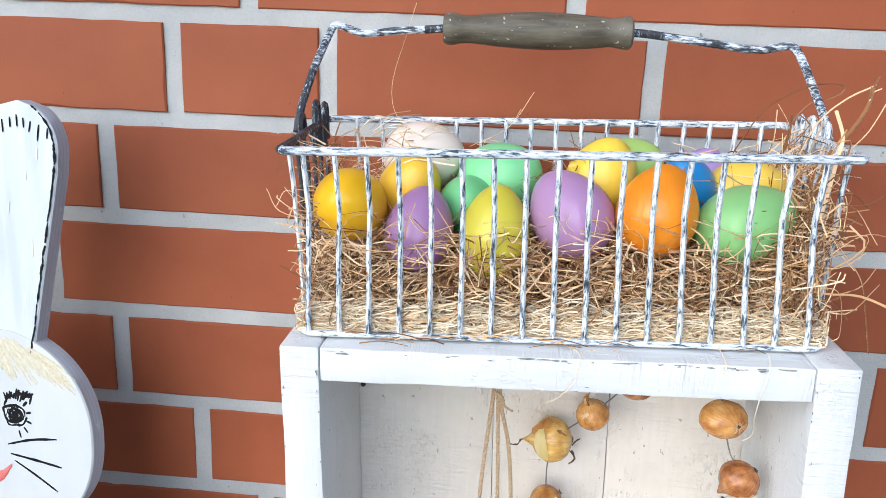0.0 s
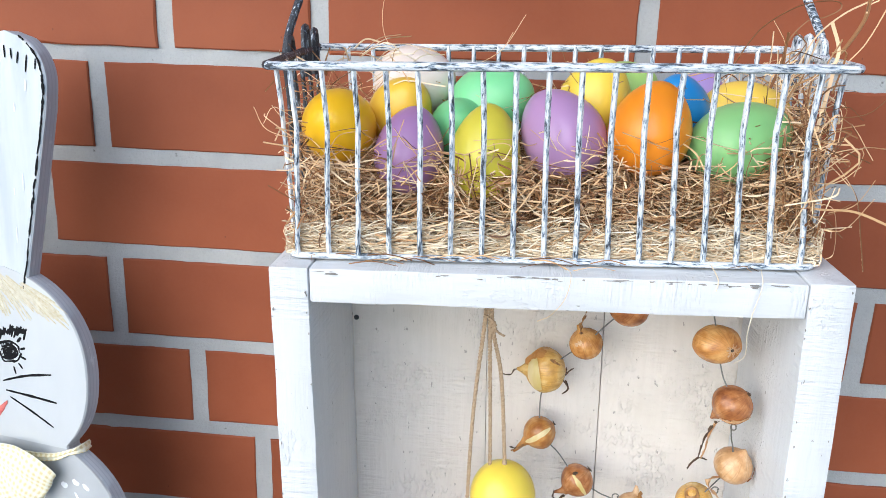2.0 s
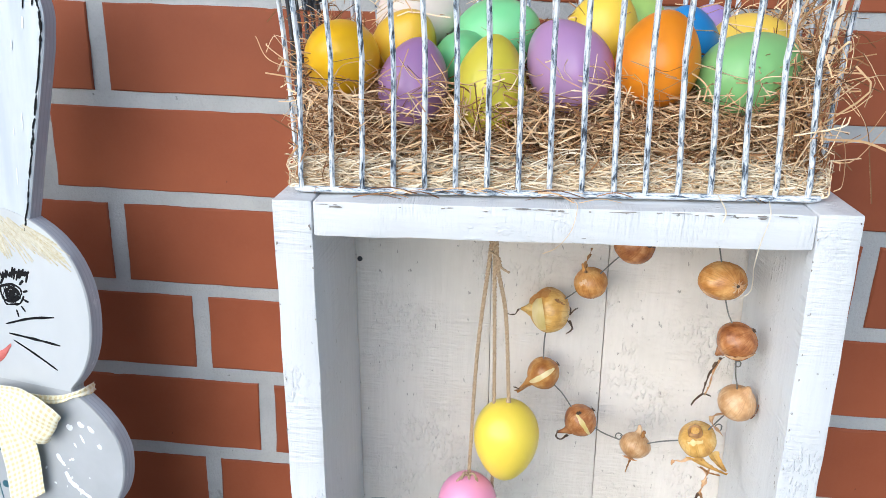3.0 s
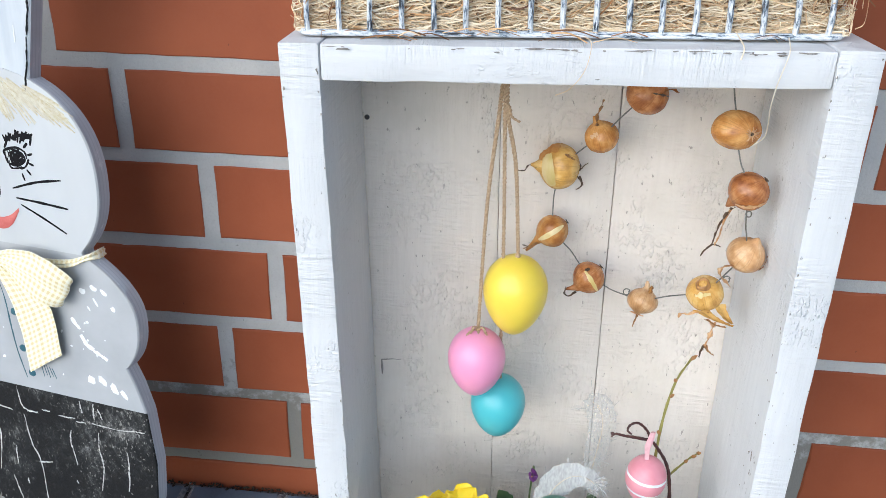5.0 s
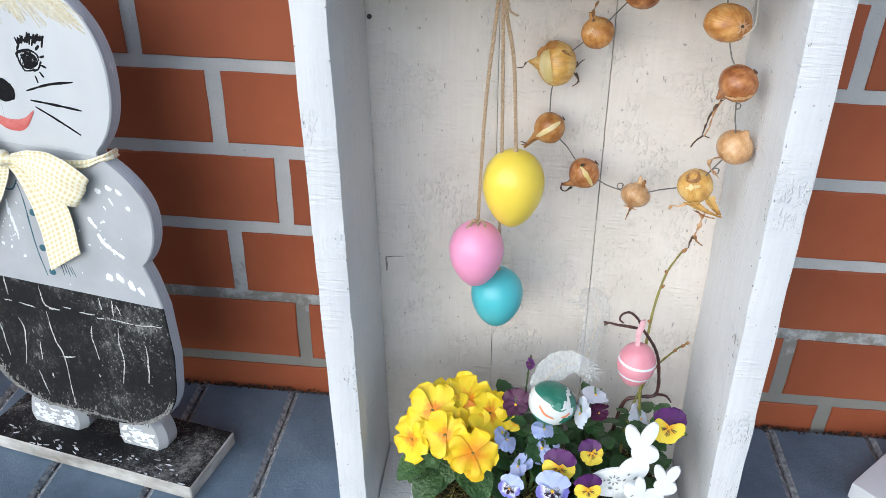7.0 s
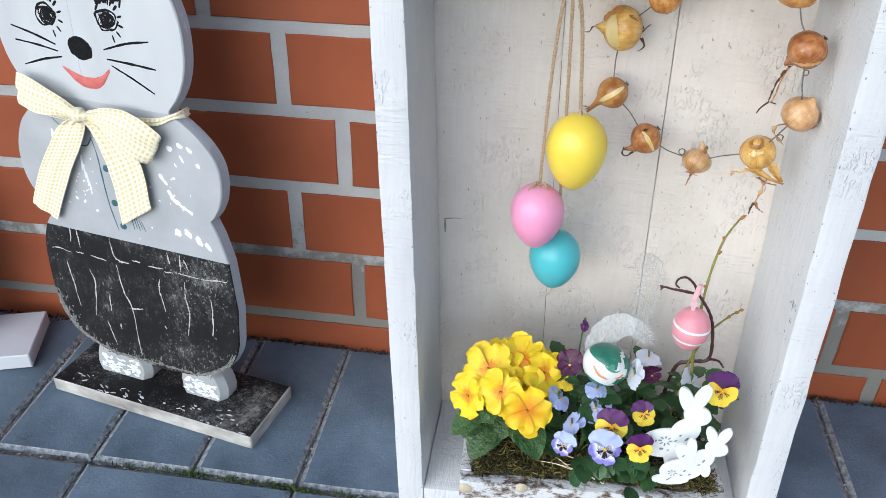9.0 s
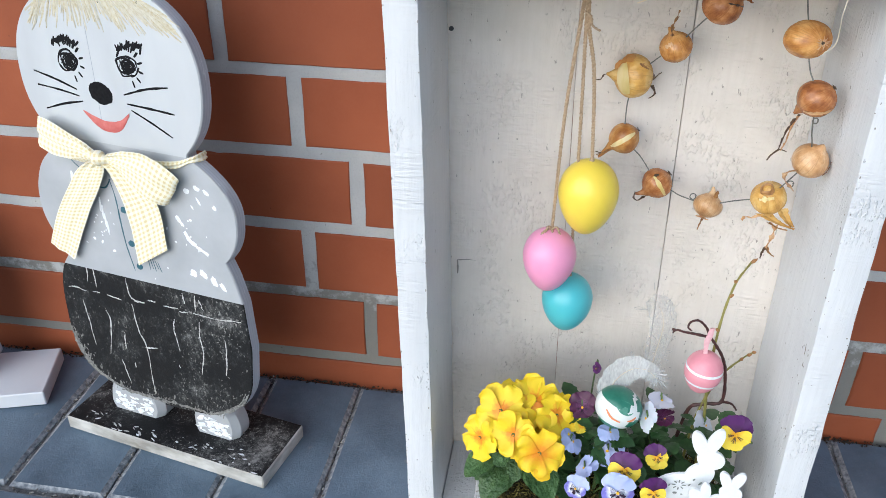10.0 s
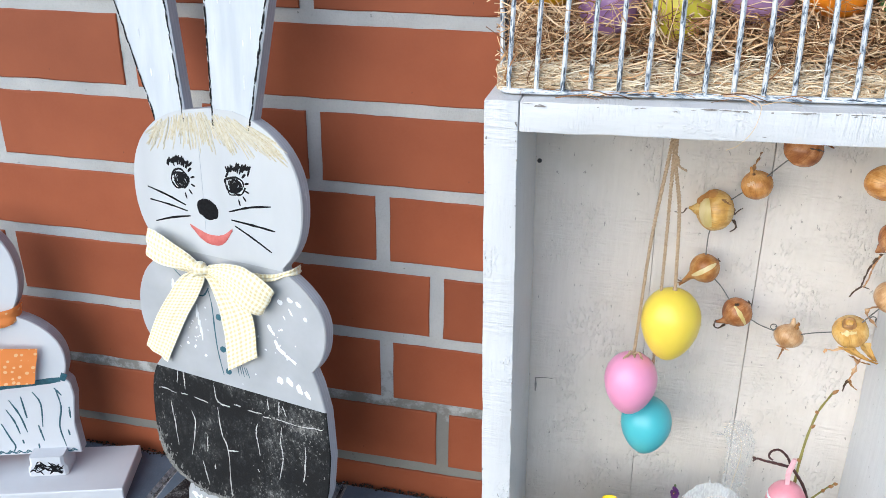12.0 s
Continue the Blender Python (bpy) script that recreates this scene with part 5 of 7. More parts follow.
HANG = (-0.0355, -0.170, 0.5040)
for nm, loc, a, h, rgb, lab in (
        ("yellow", (-0.0207, -0.160, 0.3430), 0.0221, 0.0302, (0.90, 0.69, 0.08), "yellow plastic egg hanging on jute twine in the crate"),
        ("pink", (-0.0450, -0.165, 0.2890), 0.0204, 0.0272, (0.88, 0.36, 0.57), "pink plastic egg hanging on jute twine in the crate"),
        ("turquoise", (-0.0276, -0.150, 0.2412), 0.0204, 0.0262, (0.11, 0.52, 0.58), "turquoise plastic egg hanging on jute twine in the crate")):
    egg = thing("hanging_egg", loc, lab, "egg", "hanging eggs")
    bm = egg_mesh(a, h, taper=0.19)
    bm.transform(pose(*loc, 0, 180, 0))
    part("shell", bm, plastic(nm + " hanging plastic", rgb), egg, smooth=180)
    top = Vector(loc) + Vector((0, 0, h))
    bm = bmesh.new()
    lathe(bm, [(0.0, 0.003), (0.0014, 0.0024), (0.0018, 0.0), (0.0022, -0.001)], 12, Matrix.Translation(top))
    part("cap", bm, MAT["twine"], egg, "small twine loop")
    sway = {"yellow": 0.002, "pink": -0.003, "turquoise": 0.0005}[nm]
    part("twine", twine([top + Vector((0, 0, 0.002)), top.lerp(Vector(HANG), 0.5) + Vector((sway, 0, 0)), Vector((HANG[0] + sway, HANG[1], HANG[2] - 0.028)), Vector(HANG) + Vector((sway * 0.3, 0, 0.003))]), MAT["twine"], egg, "twisted jute twine")
    if nm == "pink":
        for k in range(4):
            a0 = 0.8 + k * 1.35
            part("twine_bow", twine([top + Vector((0, -0.001, 0.001)), top + Vector((math.cos(a0) * 0.005, -0.004, 0.002 + math.sin(a0) * 0.003)), top + Vector((math.cos(a0) * 0.009, -0.005, -0.003 + math.sin(a0) * 0.003))], 0.0008), MAT["twine"], egg, "jute twine tied in a bow")
bm = twine([(HANG[0] - 0.003, HANG[1] - 0.002, HANG[2] - 0.020), (HANG[0] + 0.003, HANG[1] - 0.003, HANG[2] - 0.024), (HANG[0] + 0.0045, HANG[1] - 0.002, HANG[2] - 0.030), (HANG[0] + 0.010, HANG[1] - 0.002, HANG[2] - 0.0335)], 0.0008)
single("twine_knot", bm, MAT["twine"], (HANG[0], HANG[1], HANG[2] - 0.02), "loose knot of jute twine at the crate ceiling", "twine")

# ---- painted wooden rabbits ----
def frame_of(x, y, yaw, lean):
    """Local u across, v up, w towards the viewer, of an upright painted board."""
    base = pose(x, y, 0, 0, 0, yaw) @ pose(0, 0, 0, -lean, 0, 0)
    return lambda u, v, w=0.0: base @ Vector((u, -w, v))


def superell(v, cv, a, b, p):
    d = abs(v - cv) / b
    return a * (1 - d ** p) ** (1 / p) if d < 1 else -1.0


def plate(bm, at, vs, left, right, thick, mats, w0=0.0, round_=0.0012):
    """A sawn board whose left and right edges are given for each height; mats(v) names the face's material."""
    rings = []
    for v in vs:
        l, r_ = left(v), right(v)
        c = min(round_, (r_ - l) * 0.25)
        rings.append([bm.verts.new(at(u, v, w)) for u, w in ((l, w0 - thick), (l, w0 - c), (l + c, w0), (r_ - c, w0), (r_, w0 - c), (r_, w0 - thick))])
    for a, b, v in zip(rings, rings[1:], vs):
        for k in range(6):
            f = bm.faces.new((a[k], a[(k + 1) % 6], b[(k + 1) % 6], b[k]))
            f.material_index = mats(v) if k in (1, 2, 3) else mats(v, True)
    bm.faces.new(rings[0][::-1]).material_index = mats(vs[0], True)
    bm.faces.new(rings[-1]).material_index = mats(vs[-1], True)


def stroke(bm, at, pts, w, mi, lift=0.0004, taper=True, n=4, jag=0.0):
    """A painted line, a little proud of the board."""
    ps = smooth_path([(p[0], p[1], 0) for p in pts], n) if len(pts) > 2 else dense((*pts[0], 0), (*pts[1], 0), 5)
    prev = None
    for i, p in enumerate(ps):
        t = (ps[min(i + 1, len(ps) - 1)] - ps[max(i - 1, 0)]).normalized()
        s = Vector((-t.y, t.x, 0)) * w * (0.45 + 0.55 * math.sin(math.pi * (i + 0.6) / (len(ps) + 0.2)) if taper else 1.0)
        if jag:
            s = s * (1 + jag * noise.noise(p * 900))
        cur = [bm.verts.new(at(p.x + s.x, p.y + s.y, lift * 0.2)), bm.verts.new(at(p.x, p.y, lift)), bm.verts.new(at(p.x - s.x, p.y - s.y, lift * 0.2))]
        if prev:
            for k in range(2):
                bm.faces.new((prev[k], prev[k + 1], cur[k + 1], cur[k])).material_index = mi
        prev = cur


def dab(bm, at, u, v, a, b, ang, mi, lift=0.0005, n=10, jag=0.25, seed=0):
    """A blob of paint."""
    c = bm.verts.new(at(u, v, lift))
    ring = []
    for k in range(n):
        t = 2 * math.pi * k / n
        s = 1 + jag * noise.noise(Vector((k * 1.7, seed, u * 300)))
        x, y = a * math.cos(t) * s, b * math.sin(t) * s
        ring.append(bm.verts.new(at(u + x * math.cos(ang) - y * math.sin(ang), v + x * math.sin(ang) + y * math.cos(ang), 0.0001)))
    for k in range(n):
        bm.faces.new((c, ring[k], ring[(k + 1) % n])).material_index = mi


FIG = ["head", "greycoat", "trousers", "edge", "ear", "ink", "teal", "red", "hair", "whitepaint", "scratch", "rubbed", "hair_pale", "grimy"]
FI = {n: i for i, n in enumerate(FIG)}
stand = frame_of(-0.42, -0.1306, -11.4, 4.35)


def at(u, v, w=0.0):
    """The figure is a little narrower than drawn, its head set to one side."""
    k = min(1.0, max(0.0, (v - 0.28) / 0.06))
    return stand(0.895 * u - 0.0095 * k * k * (3 - 2 * k) - 0.0152 * v, v, w)


THICK = 0.0130


# outer edge of the trousers: height and half width
TROUSER_V = (0.0520, 0.0545, 0.0600, 0.0690, 0.0808, 0.0950, 0.1070, 0.1465, 0.1951, 0.2213, 0.2360, 0.2365)
TROUSER_U = (0.0015, 0.0520, 0.0740, 0.0915, 0.1085, 0.1165, 0.1200, 0.1232, 0.1183, 0.1095, 0.1020, 0.0)


def half_r(v):
    return max(superell(v, 0.390, 0.106, 0.082, 2.25), superell(v, 0.275, 0.1195, 0.069, 2.3), float(np.interp(v, TROUSER_V, TROUSER_U)), 0.0015)


def half_l(v):
    return -max(superell(v, 0.388, 0.1065, 0.080, 2.25), superell(v, 0.261, 0.126, 0.069, 2.3), superell(v, 0.142, 0.120, 0.086, 3.0), 0.0015)


def skin(v, side=False):
    if v < 0.193:
        return FI["edge"] if side else FI["trousers"]
    return FI["edge"] if side else FI["greycoat"] if v < 0.328 else FI["head"]


bm = bmesh.new()
plate(bm, at, list(np.linspace(0.0525, 0.470, 150)), half_l, half_r, THICK, skin)


def ear(c0, c1, v0, v1, w0, w1):
    def mid(v):
        return c0 + (c1 - c0) * (v - v0) / (v1 - v0)

    def half(v):
        s = (v - v0) / (v1 - v0)
        k = (w0 + (w1 - w0) * min(1, s / 0.74))
        return max(k * (math.sqrt(max(0.0, 1 - ((s - 0.815) / 0.185) ** 2)) if s > 0.815 else 1.0), 0.0012)
    plate(bm, at, list(np.linspace(v0, v1, 50)), lambda v: mid(v) - half(v), lambda v: mid(v) + half(v), THICK - 0.0008, lambda v, side=False: FI["edge"] if side else FI["ear"], -0.0004)
    rr = random.Random(int(c0 * 1e4) + 3)
    for sgn in (-1, 1):
        v = v0 + 0.012
        while v < v1 - 0.006:
            L = rr.uniform(0.006, 0.018)
            ve = min(v + L, v1 - 0.003)
            lean = rr.uniform(-0.0009, 0.0009)
            stroke(bm, at, [(mid(q) + sgn * (half(q) - 0.0024) + lean * f, q) for f, q in ((-1, v), (rr.uniform(-0.5, 0.5), (v + ve) / 2), (1, ve))], rr.uniform(0.0007, 0.0011), FI["ink"], 0.0003, jag=0.9)
            v = ve + rr.uniform(-0.006, 0.002)
    for k in range(9):  # fringe at the tip
        q = v1 - 0.010 - 0.002 * abs(k - 4)
        u = mid(q) + (k - 4) / 4.5 * half(q)
        stroke(bm, at, [(u, q), (u + rr.uniform(-0.002, 0.002), q - rr.uniform(0.006, 0.012))], 0.0008, FI["ink"], 0.0003)
    for k in range(9):
        q = rr.uniform(v0 + 0.04, v1 - 0.03)
        u = mid(q) + rr.uniform(-0.7, 0.7) * half(q)
        stroke(bm, at, [(u, q), (u + rr.uniform(-0.001, 0.001), q + rr.uniform(0.004, 0.014))], rr.uniform(0.0004, 0.0009), FI["whitepaint"], 0.0002)


ear(-0.0475, -0.1010, 0.4400, 0.645, 0.0195, 0.0390)
ear(0.0240, 0.0462, 0.4400, 0.643, 0.0222, 0.0405)
# face
rr = random.Random(21)
for u, v, a, b in ((-0.0420, 0.4000, 0.0120, 0.0092), (0.0258, 0.4027, 0.0120, 0.0092)):
    for k in range(5):
        f = 1 - 0.17 * k
        off = rr.uniform(-0.0022, 0.0022)
        stroke(bm, at, [(u + off + a * f * math.cos(t) * rr.uniform(0.78, 1.16), v + b * f * math.sin(t) * rr.uniform(0.78, 1.16)) for t in [k + 6.3 * j / 9 for j in range(10)]], 0.00095, FI["ink"], 0.0003, False, 3, 0.9)
    for k in range(9):  # scribbled chords
        t0, t1 = rr.uniform(0, 6.3), rr.uniform(1.2, 2.4)
        stroke(bm, at, [(u + a * 0.8 * math.cos(t), v + b * 0.8 * math.sin(t)) for t in (t0, t0 + t1)], 0.0005, FI["ink"], 0.0003, jag=0.5)
    dab(bm, at, u + 0.0008, v + 0.0006, 0.0036, 0.0030, 0.6, FI["ink"])
    for k in range(11):  # lashes and brow
        t = radians(-70 + 28 * k) if k < 6 else radians(40 + 20 * (k - 6))
        d = 0.0135 if k < 6 else 0.014
        stroke(bm, at, [(u + d * math.cos(t), v + d * math.sin(t) * 0.95), (u + (d + 0.0055) * math.cos(t), v + (d + 0.0055) * math.sin(t))], 0.0010, FI["ink"], 0.0003)
for u, v, tilt in ((-0.0450, 0.4178, -0.02), (0.0295, 0.4195, 0.13)):
    for k in range(22):
        s = (k / 21 - 0.5) * 0.034
        stroke(bm, at, [(u + s * 0.8, v + s * tilt + rr.uniform(-0.004, 0.001) - 14 * s * s), (u + s * 0.8 + rr.uniform(0.001, 0.006), v + (s + 0.004) * tilt + 0.0032 - 14 * s * s + rr.uniform(-0.002, 0.002))], 0.0012, FI["ink"], 0.0003)
dab(bm, at, -0.0093, 0.3755, 0.0138, 0.0098, -0.15, FI["ink"], 0.0006, 18, 0.16)
for sgn in (-1, 1):
    dab(bm, at, -0.0093 + 0.0085 * sgn, 0.3755 - 0.0012 * sgn, 0.0052, 0.0072, 0.1 * sgn, FI["ink"], 0.0005, 12, 0.2)
for p in (((-0.0875, 0.3873), (-0.062, 0.3822), (-0.0375, 0.3756)), ((-0.0855, 0.3750), (-0.060, 0.3732), (-0.0358, 0.3701)), ((-0.080, 0.3539), (-0.056, 0.3610), (-0.0324, 0.3658)),
          ((0.0177, 0.3772), (0.044, 0.3850), (0.0698, 0.3893)), ((0.0201, 0.3697), (0.047, 0.3685), (0.0736, 0.3668)), ((0.0241, 0.3647), (0.046, 0.3560), (0.0686, 0.3459))):
    stroke(bm, at, p, 0.00105, FI["ink"], 0.0003, jag=0.5)
upper = smooth_path([(-0.0340, 0.3580, 0), (-0.0185, 0.3532, 0), (-0.006, 0.3510, 0), (0.0085, 0.3535, 0), (0.0210, 0.3615, 0)], 5)
lower = smooth_path([(-0.0338, 0.3565, 0), (-0.0205, 0.3455, 0), (-0.006, 0.3412, 0), (0.0090, 0.3448, 0), (0.0208, 0.3590, 0)], 5)
lips = [[bm.verts.new(at(q.x + 0.0004 * noise.noise(q * 700), q.y + 0.0005 * noise.noise(q * 500), 0.0002 if k in (0, 4) else 0.0005)) for k, q in enumerate(a.lerp(b, f) for f in (0, 0.12, 0.5, 0.88, 1))] for a, b in zip(upper, lower)]
for a, b in zip(lips, lips[1:]):
    for k in range(4):
        bm.faces.new((a[k], a[k + 1], b[k + 1], b[k])).material_index = FI["red"]
stroke(bm, at, [(-0.0135, 0.345), (-0.0145, 0.40), (-0.0165, 0.450)], 0.0003, FI["edge"], 0.00015, False)
for k in range(190):  # fringe of hair, brushed outwards from the crown
    f = rr.uniform(-1, 1)
    u = -0.006 + f * 0.062
    v = 0.390 + 0.080 * (1 - (abs(u) / 0.106) ** 2.25) ** 0.444 - rr.uniform(0.004, 0.012)
    L = rr.uniform(0.010, 0.034) * (1 - 0.25 * abs(f))
    go = (u + 0.020) * 0.42 + 0.004
    stroke(bm, at, [(u, v), (u + go * 0.5 + rr.uniform(-0.002, 0.002), v - L * 0.5), (u + go, v - L)], rr.uniform(0.0005, 0.0015), FI["hair"] if k % 5 < 2 else FI["hair_pale"], 0.0002 + 0.000002 * k, jag=0.7)
# coat: front line, buttons, white dabs
stroke(bm, at, [(-0.026, 0.296), (-0.0229, 0.274), (-0.0213, 0.251), (-0.0186, 0.229), (-0.0126, 0.2055)], 0.0008, FI["teal"], 0.0003, jag=0.8)
stroke(bm, at, [(-0.0417, 0.286), (-0.033, 0.287), (-0.0245, 0.296)], 0.0008, FI["teal"], 0.0003)
stroke(bm, at, [(-0.073, 0.314), (-0.062, 0.303), (-0.055, 0.300)], 0.0006, FI["teal"], 0.0003)
for u, v in ((-0.0150, 0.2674), (-0.0118, 0.2337), (-0.0059, 0.211)):
    dab(bm, at, u, v, 0.0042, 0.0034, 0.2, FI["teal"], 0.0005, 12, 0.15)
for k in range(5):
    stroke(bm, at, [(0.006 + 0.003 * k, 0.224 - 0.001 * k), (0.008 + 0.0035 * k, 0.210 + 0.002 * (k % 2))], 0.0005, FI["teal"], 0.0003)
for u, v, a, b, ang in ((0.0677, 0.2988, 0.0034, 0.0026, 0.6), (0.0807, 0.3027, 0.0038, 0.0028, -0.4), (0.0908, 0.3005, 0.0036, 0.0024, -0.6), (0.0788, 0.2907, 0.0036, 0.0014, -1.1), (0.096, 0.2872, 0.0026, 0.0024, -1), (0.0700, 0.284, 0.0024, 0.0010, -1),
                        (0.066, 0.271, 0.0018, 0.0014, 0), (0.036, 0.258, 0.002, 0.001, 1), (0.045, 0.246, 0.0015, 0.001, 0), (0.062, 0.217, 0.0044, 0.0036, 0), (0.074, 0.218, 0.0050, 0.0036, -0.9), (0.086, 0.213, 0.0060, 0.0036, -0.9), (0.096, 0.209, 0.0055, 0.0026, -0.9),
                        (-0.080, 0.270, 0.003, 0.0018, 0.6), (-0.086, 0.262, 0.003, 0.0018, 0.3), (-0.074, 0.291, 0.006, 0.0022, 1.4), (-0.091, 0.249, 0.002, 0.0012, 0), (-0.050, 0.229, 0.0024, 0.0015, 1), (-0.060, 0.231, 0.002, 0.0015, 0), (-0.036, 0.222, 0.0022, 0.0014, 0.4)):
    dab(bm, at, u, v, a, b, ang, FI["whitepaint"], 0.0007, 10, 0.4, u)
stroke(bm, at, [(0.0492, 0.2727), (0.0535, 0.267), (0.0575, 0.2635)], 0.0022, FI["whitepaint"], 0.0008, jag=0.8)
stroke(bm, at, [(0.0570, 0.2585), (0.0625, 0.250), (0.0697, 0.2465)], 0.0026, FI["whitepaint"], 0.0008, jag=0.8)
stroke(bm, at, [(0.0690, 0.2455), (0.0760, 0.2425), (0.0831, 0.2391)], 0.0024, FI["whitepaint"], 0.0008, jag=0.8)
for k in range(34):
    u, v = rr.choice(((-0.043, 0.262), (-0.050, 0.240), (0.02, 0.222), (0.07, 0.26), (-0.075, 0.235)))
    dab(bm, at, u + rr.gauss(0, 0.012), v + rr.gauss(0, 0.011), rr.uniform(0.0006, 0.0016), rr.uniform(0.0004, 0.0011), rr.uniform(0, 3), FI["whitepaint"], 0.0004, 7)
for k in range(4):
    stroke(bm, at, [(-0.044 + 0.0015 * k, 0.276 - 0.008 * k), (-0.045 + 0.002 * k, 0.262 - 0.008 * k)], 0.0014, FI["whitepaint"], 0.0006, jag=0.7)
# trousers: scratched seams, wavering and broken
def scratch(path, w=0.0007):
    ps = smooth_path([(a, b, 0) for a, b in path], 4 if len(path) > 2 else 7)
    stroke(bm, at, [(p.x + rr.uniform(-0.0005, 0.0005), p.y + rr.uniform(-0.0004, 0.0004)) for p in ps], w, FI["scratch"], 0.00025, n=3, jag=1.3)


for p in (((-0.079, 0.197), (-0.081, 0.180)), ((-0.071, 0.195), (-0.070, 0.176)), ((-0.093, 0.157), (-0.090, 0.137), (-0.086, 0.105)), ((-0.063, 0.153), (-0.059, 0.138), (-0.067, 0.099)), ((-0.028, 0.194), (-0.027, 0.179), (-0.022, 0.172), (-0.007, 0.171)), ((-0.025, 0.166), (-0.022, 0.139), (-0.014, 0.116), (-0.012, 0.065)), ((-0.042, 0.130), (-0.044, 0.109)), ((0.029, 0.161), (0.027, 0.147), (0.031, 0.125)), ((0.061, 0.165), (0.059, 0.147), (0.062, 0.130), (0.056, 0.103)), ((0.091, 0.152), (0.091, 0.134), (0.088, 0.110)), ((-0.052, 0.096), (-0.045, 0.070)), ((-0.016, 0.118), (0.001, 0.121)), ((0.044, 0.193), (0.045, 0.181)), ((0.059, 0.193), (0.058, 0.177)), ((0.063, 0.189), (0.068, 0.179)), ((0.027, 0.108), (0.028, 0.104)), ((-0.034, 0.096), (-0.034, 0.090))):
    scratch(p)
for p in (((-0.109, 0.169), (-0.098, 0.170), (-0.084, 0.168)), ((-0.077, 0.170), (-0.067, 0.170)), ((-0.057, 0.170), (-0.038, 0.168)), ((-0.021, 0.170), (-0.007, 0.171)), ((-0.002, 0.175), (0.007, 0.175)), ((0.017, 0.173), (0.036, 0.174)), ((0.037, 0.171), (0.048, 0.172)), ((0.055, 0.173), (0.081, 0.172)), ((0.082, 0.172), (0.114, 0.176))):  # the belt, in dashes
    scratch(p, 0.0006)
for inset, w in ((0.0015, 0.0022), (0.0045, 0.0012)):  # paint worn off along the lower rim
    vs = [0.0555 + 0.066 * (k / 24) ** 1.3 for k in range(25)]
    stroke(bm, at, [(half_l(v) + inset + rr.uniform(0, 0.0015), v) for v in vs], w, FI["rubbed"], 0.0002, True, 3, 1.4)
    stroke(bm, at, [(half_r(v) - inset - rr.uniform(0, 0.0012), v) for v in vs[:17]], w * 0.7, FI["rubbed"], 0.0002, True, 3, 1.4)
stroke(bm, at, [(-0.060 + 0.0075 * k, 0.0565 + rr.uniform(-0.001, 0.0025)) for k in range(17)], 0.0018, FI["rubbed"], 0.0002, True, 3, 1.5)
for k in range(110):
    v = 0.0565 + 0.060 * rr.random() ** 1.5
    u = half_l(v) + 0.003 + abs(rr.gauss(0, 0.0080)) if k % 3 else rr.uniform(-0.07, 0.08)
    v = v if k % 3 else 0.0575 + abs(rr.gauss(0, 0.007))
    dab(bm, at, u, v, rr.uniform(0.0003, 0.0012), rr.uniform(0.0008, 0.0036), rr.uniform(-0.5, 0.3), FI["rubbed"], 0.0002, 9, 0.9, k)
for k in range(90):  # flecks where the black coat is rubbed
    u, v = rr.choice(((0.10, 0.175), (0.095, 0.15), (0.105, 0.125), (0.085, 0.185), (-0.09, 0.175), (0.04, 0.12), (0.09, 0.09)))
    u, v = min(0.115, u + rr.gauss(0, 0.016)), min(0.192, v + rr.gauss(0, 0.016))
    dab(bm, at, u, v, rr.uniform(0.0003, 0.0016), rr.uniform(0.0003, 0.0009), rr.uniform(0, 3), FI["rubbed"], 0.0002, 7, 0.9, k)
# feet and foot board, all one carved figure
def foot_half(f):
    """Half width of a loaf-shaped foot, rounded above and a little drawn in below."""
    return max(0.30, (1 - max(0.0, f) ** 3) ** 0.42) * (1 - 0.14 * (1 - min(1.0, f * 3)) ** 2)


for u0, u1, top in ((-0.0985, -0.019, 0.0575), (0.020, 0.084, 0.0575)):
    cu, hw = (u0 + u1) / 2, (u1 - u0) / 2
    vs = list(np.linspace(0.0165, top, 14))
    plate(bm, at, vs, lambda v: cu - hw * foot_half((v - 0.0165) / (top - 0.0165)), lambda v: cu + hw * foot_half((v - 0.0165) / (top - 0.0165)), 0.022, lambda v, side=False: FI["greycoat"], -0.0125, 0.007)
    for k in range(60):
        dab(bm, lambda a, b, c=0.0: at(a, b, c - 0.0121), cu + rr.uniform(-0.66, 0.66) * hw, rr.uniform(0.021, 0.040), rr.uniform(0.0015, 0.0055), rr.uniform(0.0007, 0.0022), rr.uniform(-0.4, 0.3), FI["whitepaint"], 0.0005 + 0.00003 * k, 9, 0.6, k)
flat = frame_of(-0.42, -0.1253, -11.9, 0)


def board(bm, at_, u0, u1, w0, w1, z0, z1, mi_top, mi_side):
    vs = box(bm, (u0, w0, z0), (u1, w1, z1), 0.0012, 1)
    for f in {f for v in vs for f in v.link_faces}:
        f.material_index = mi_top if abs(f.normal.z) > 0.9 else mi_side
    for v in vs:
        v.co = at_(v.co.x, v.co.z, v.co.y)


board(bm, flat, -0.1180, 0.1240, -0.057, 0.0235, 0.0005, 0.0165, FI["trousers"], FI["grimy"])


def on_board(u, w, lift=0.0):
    return flat(u, 0.0166 + lift, w)


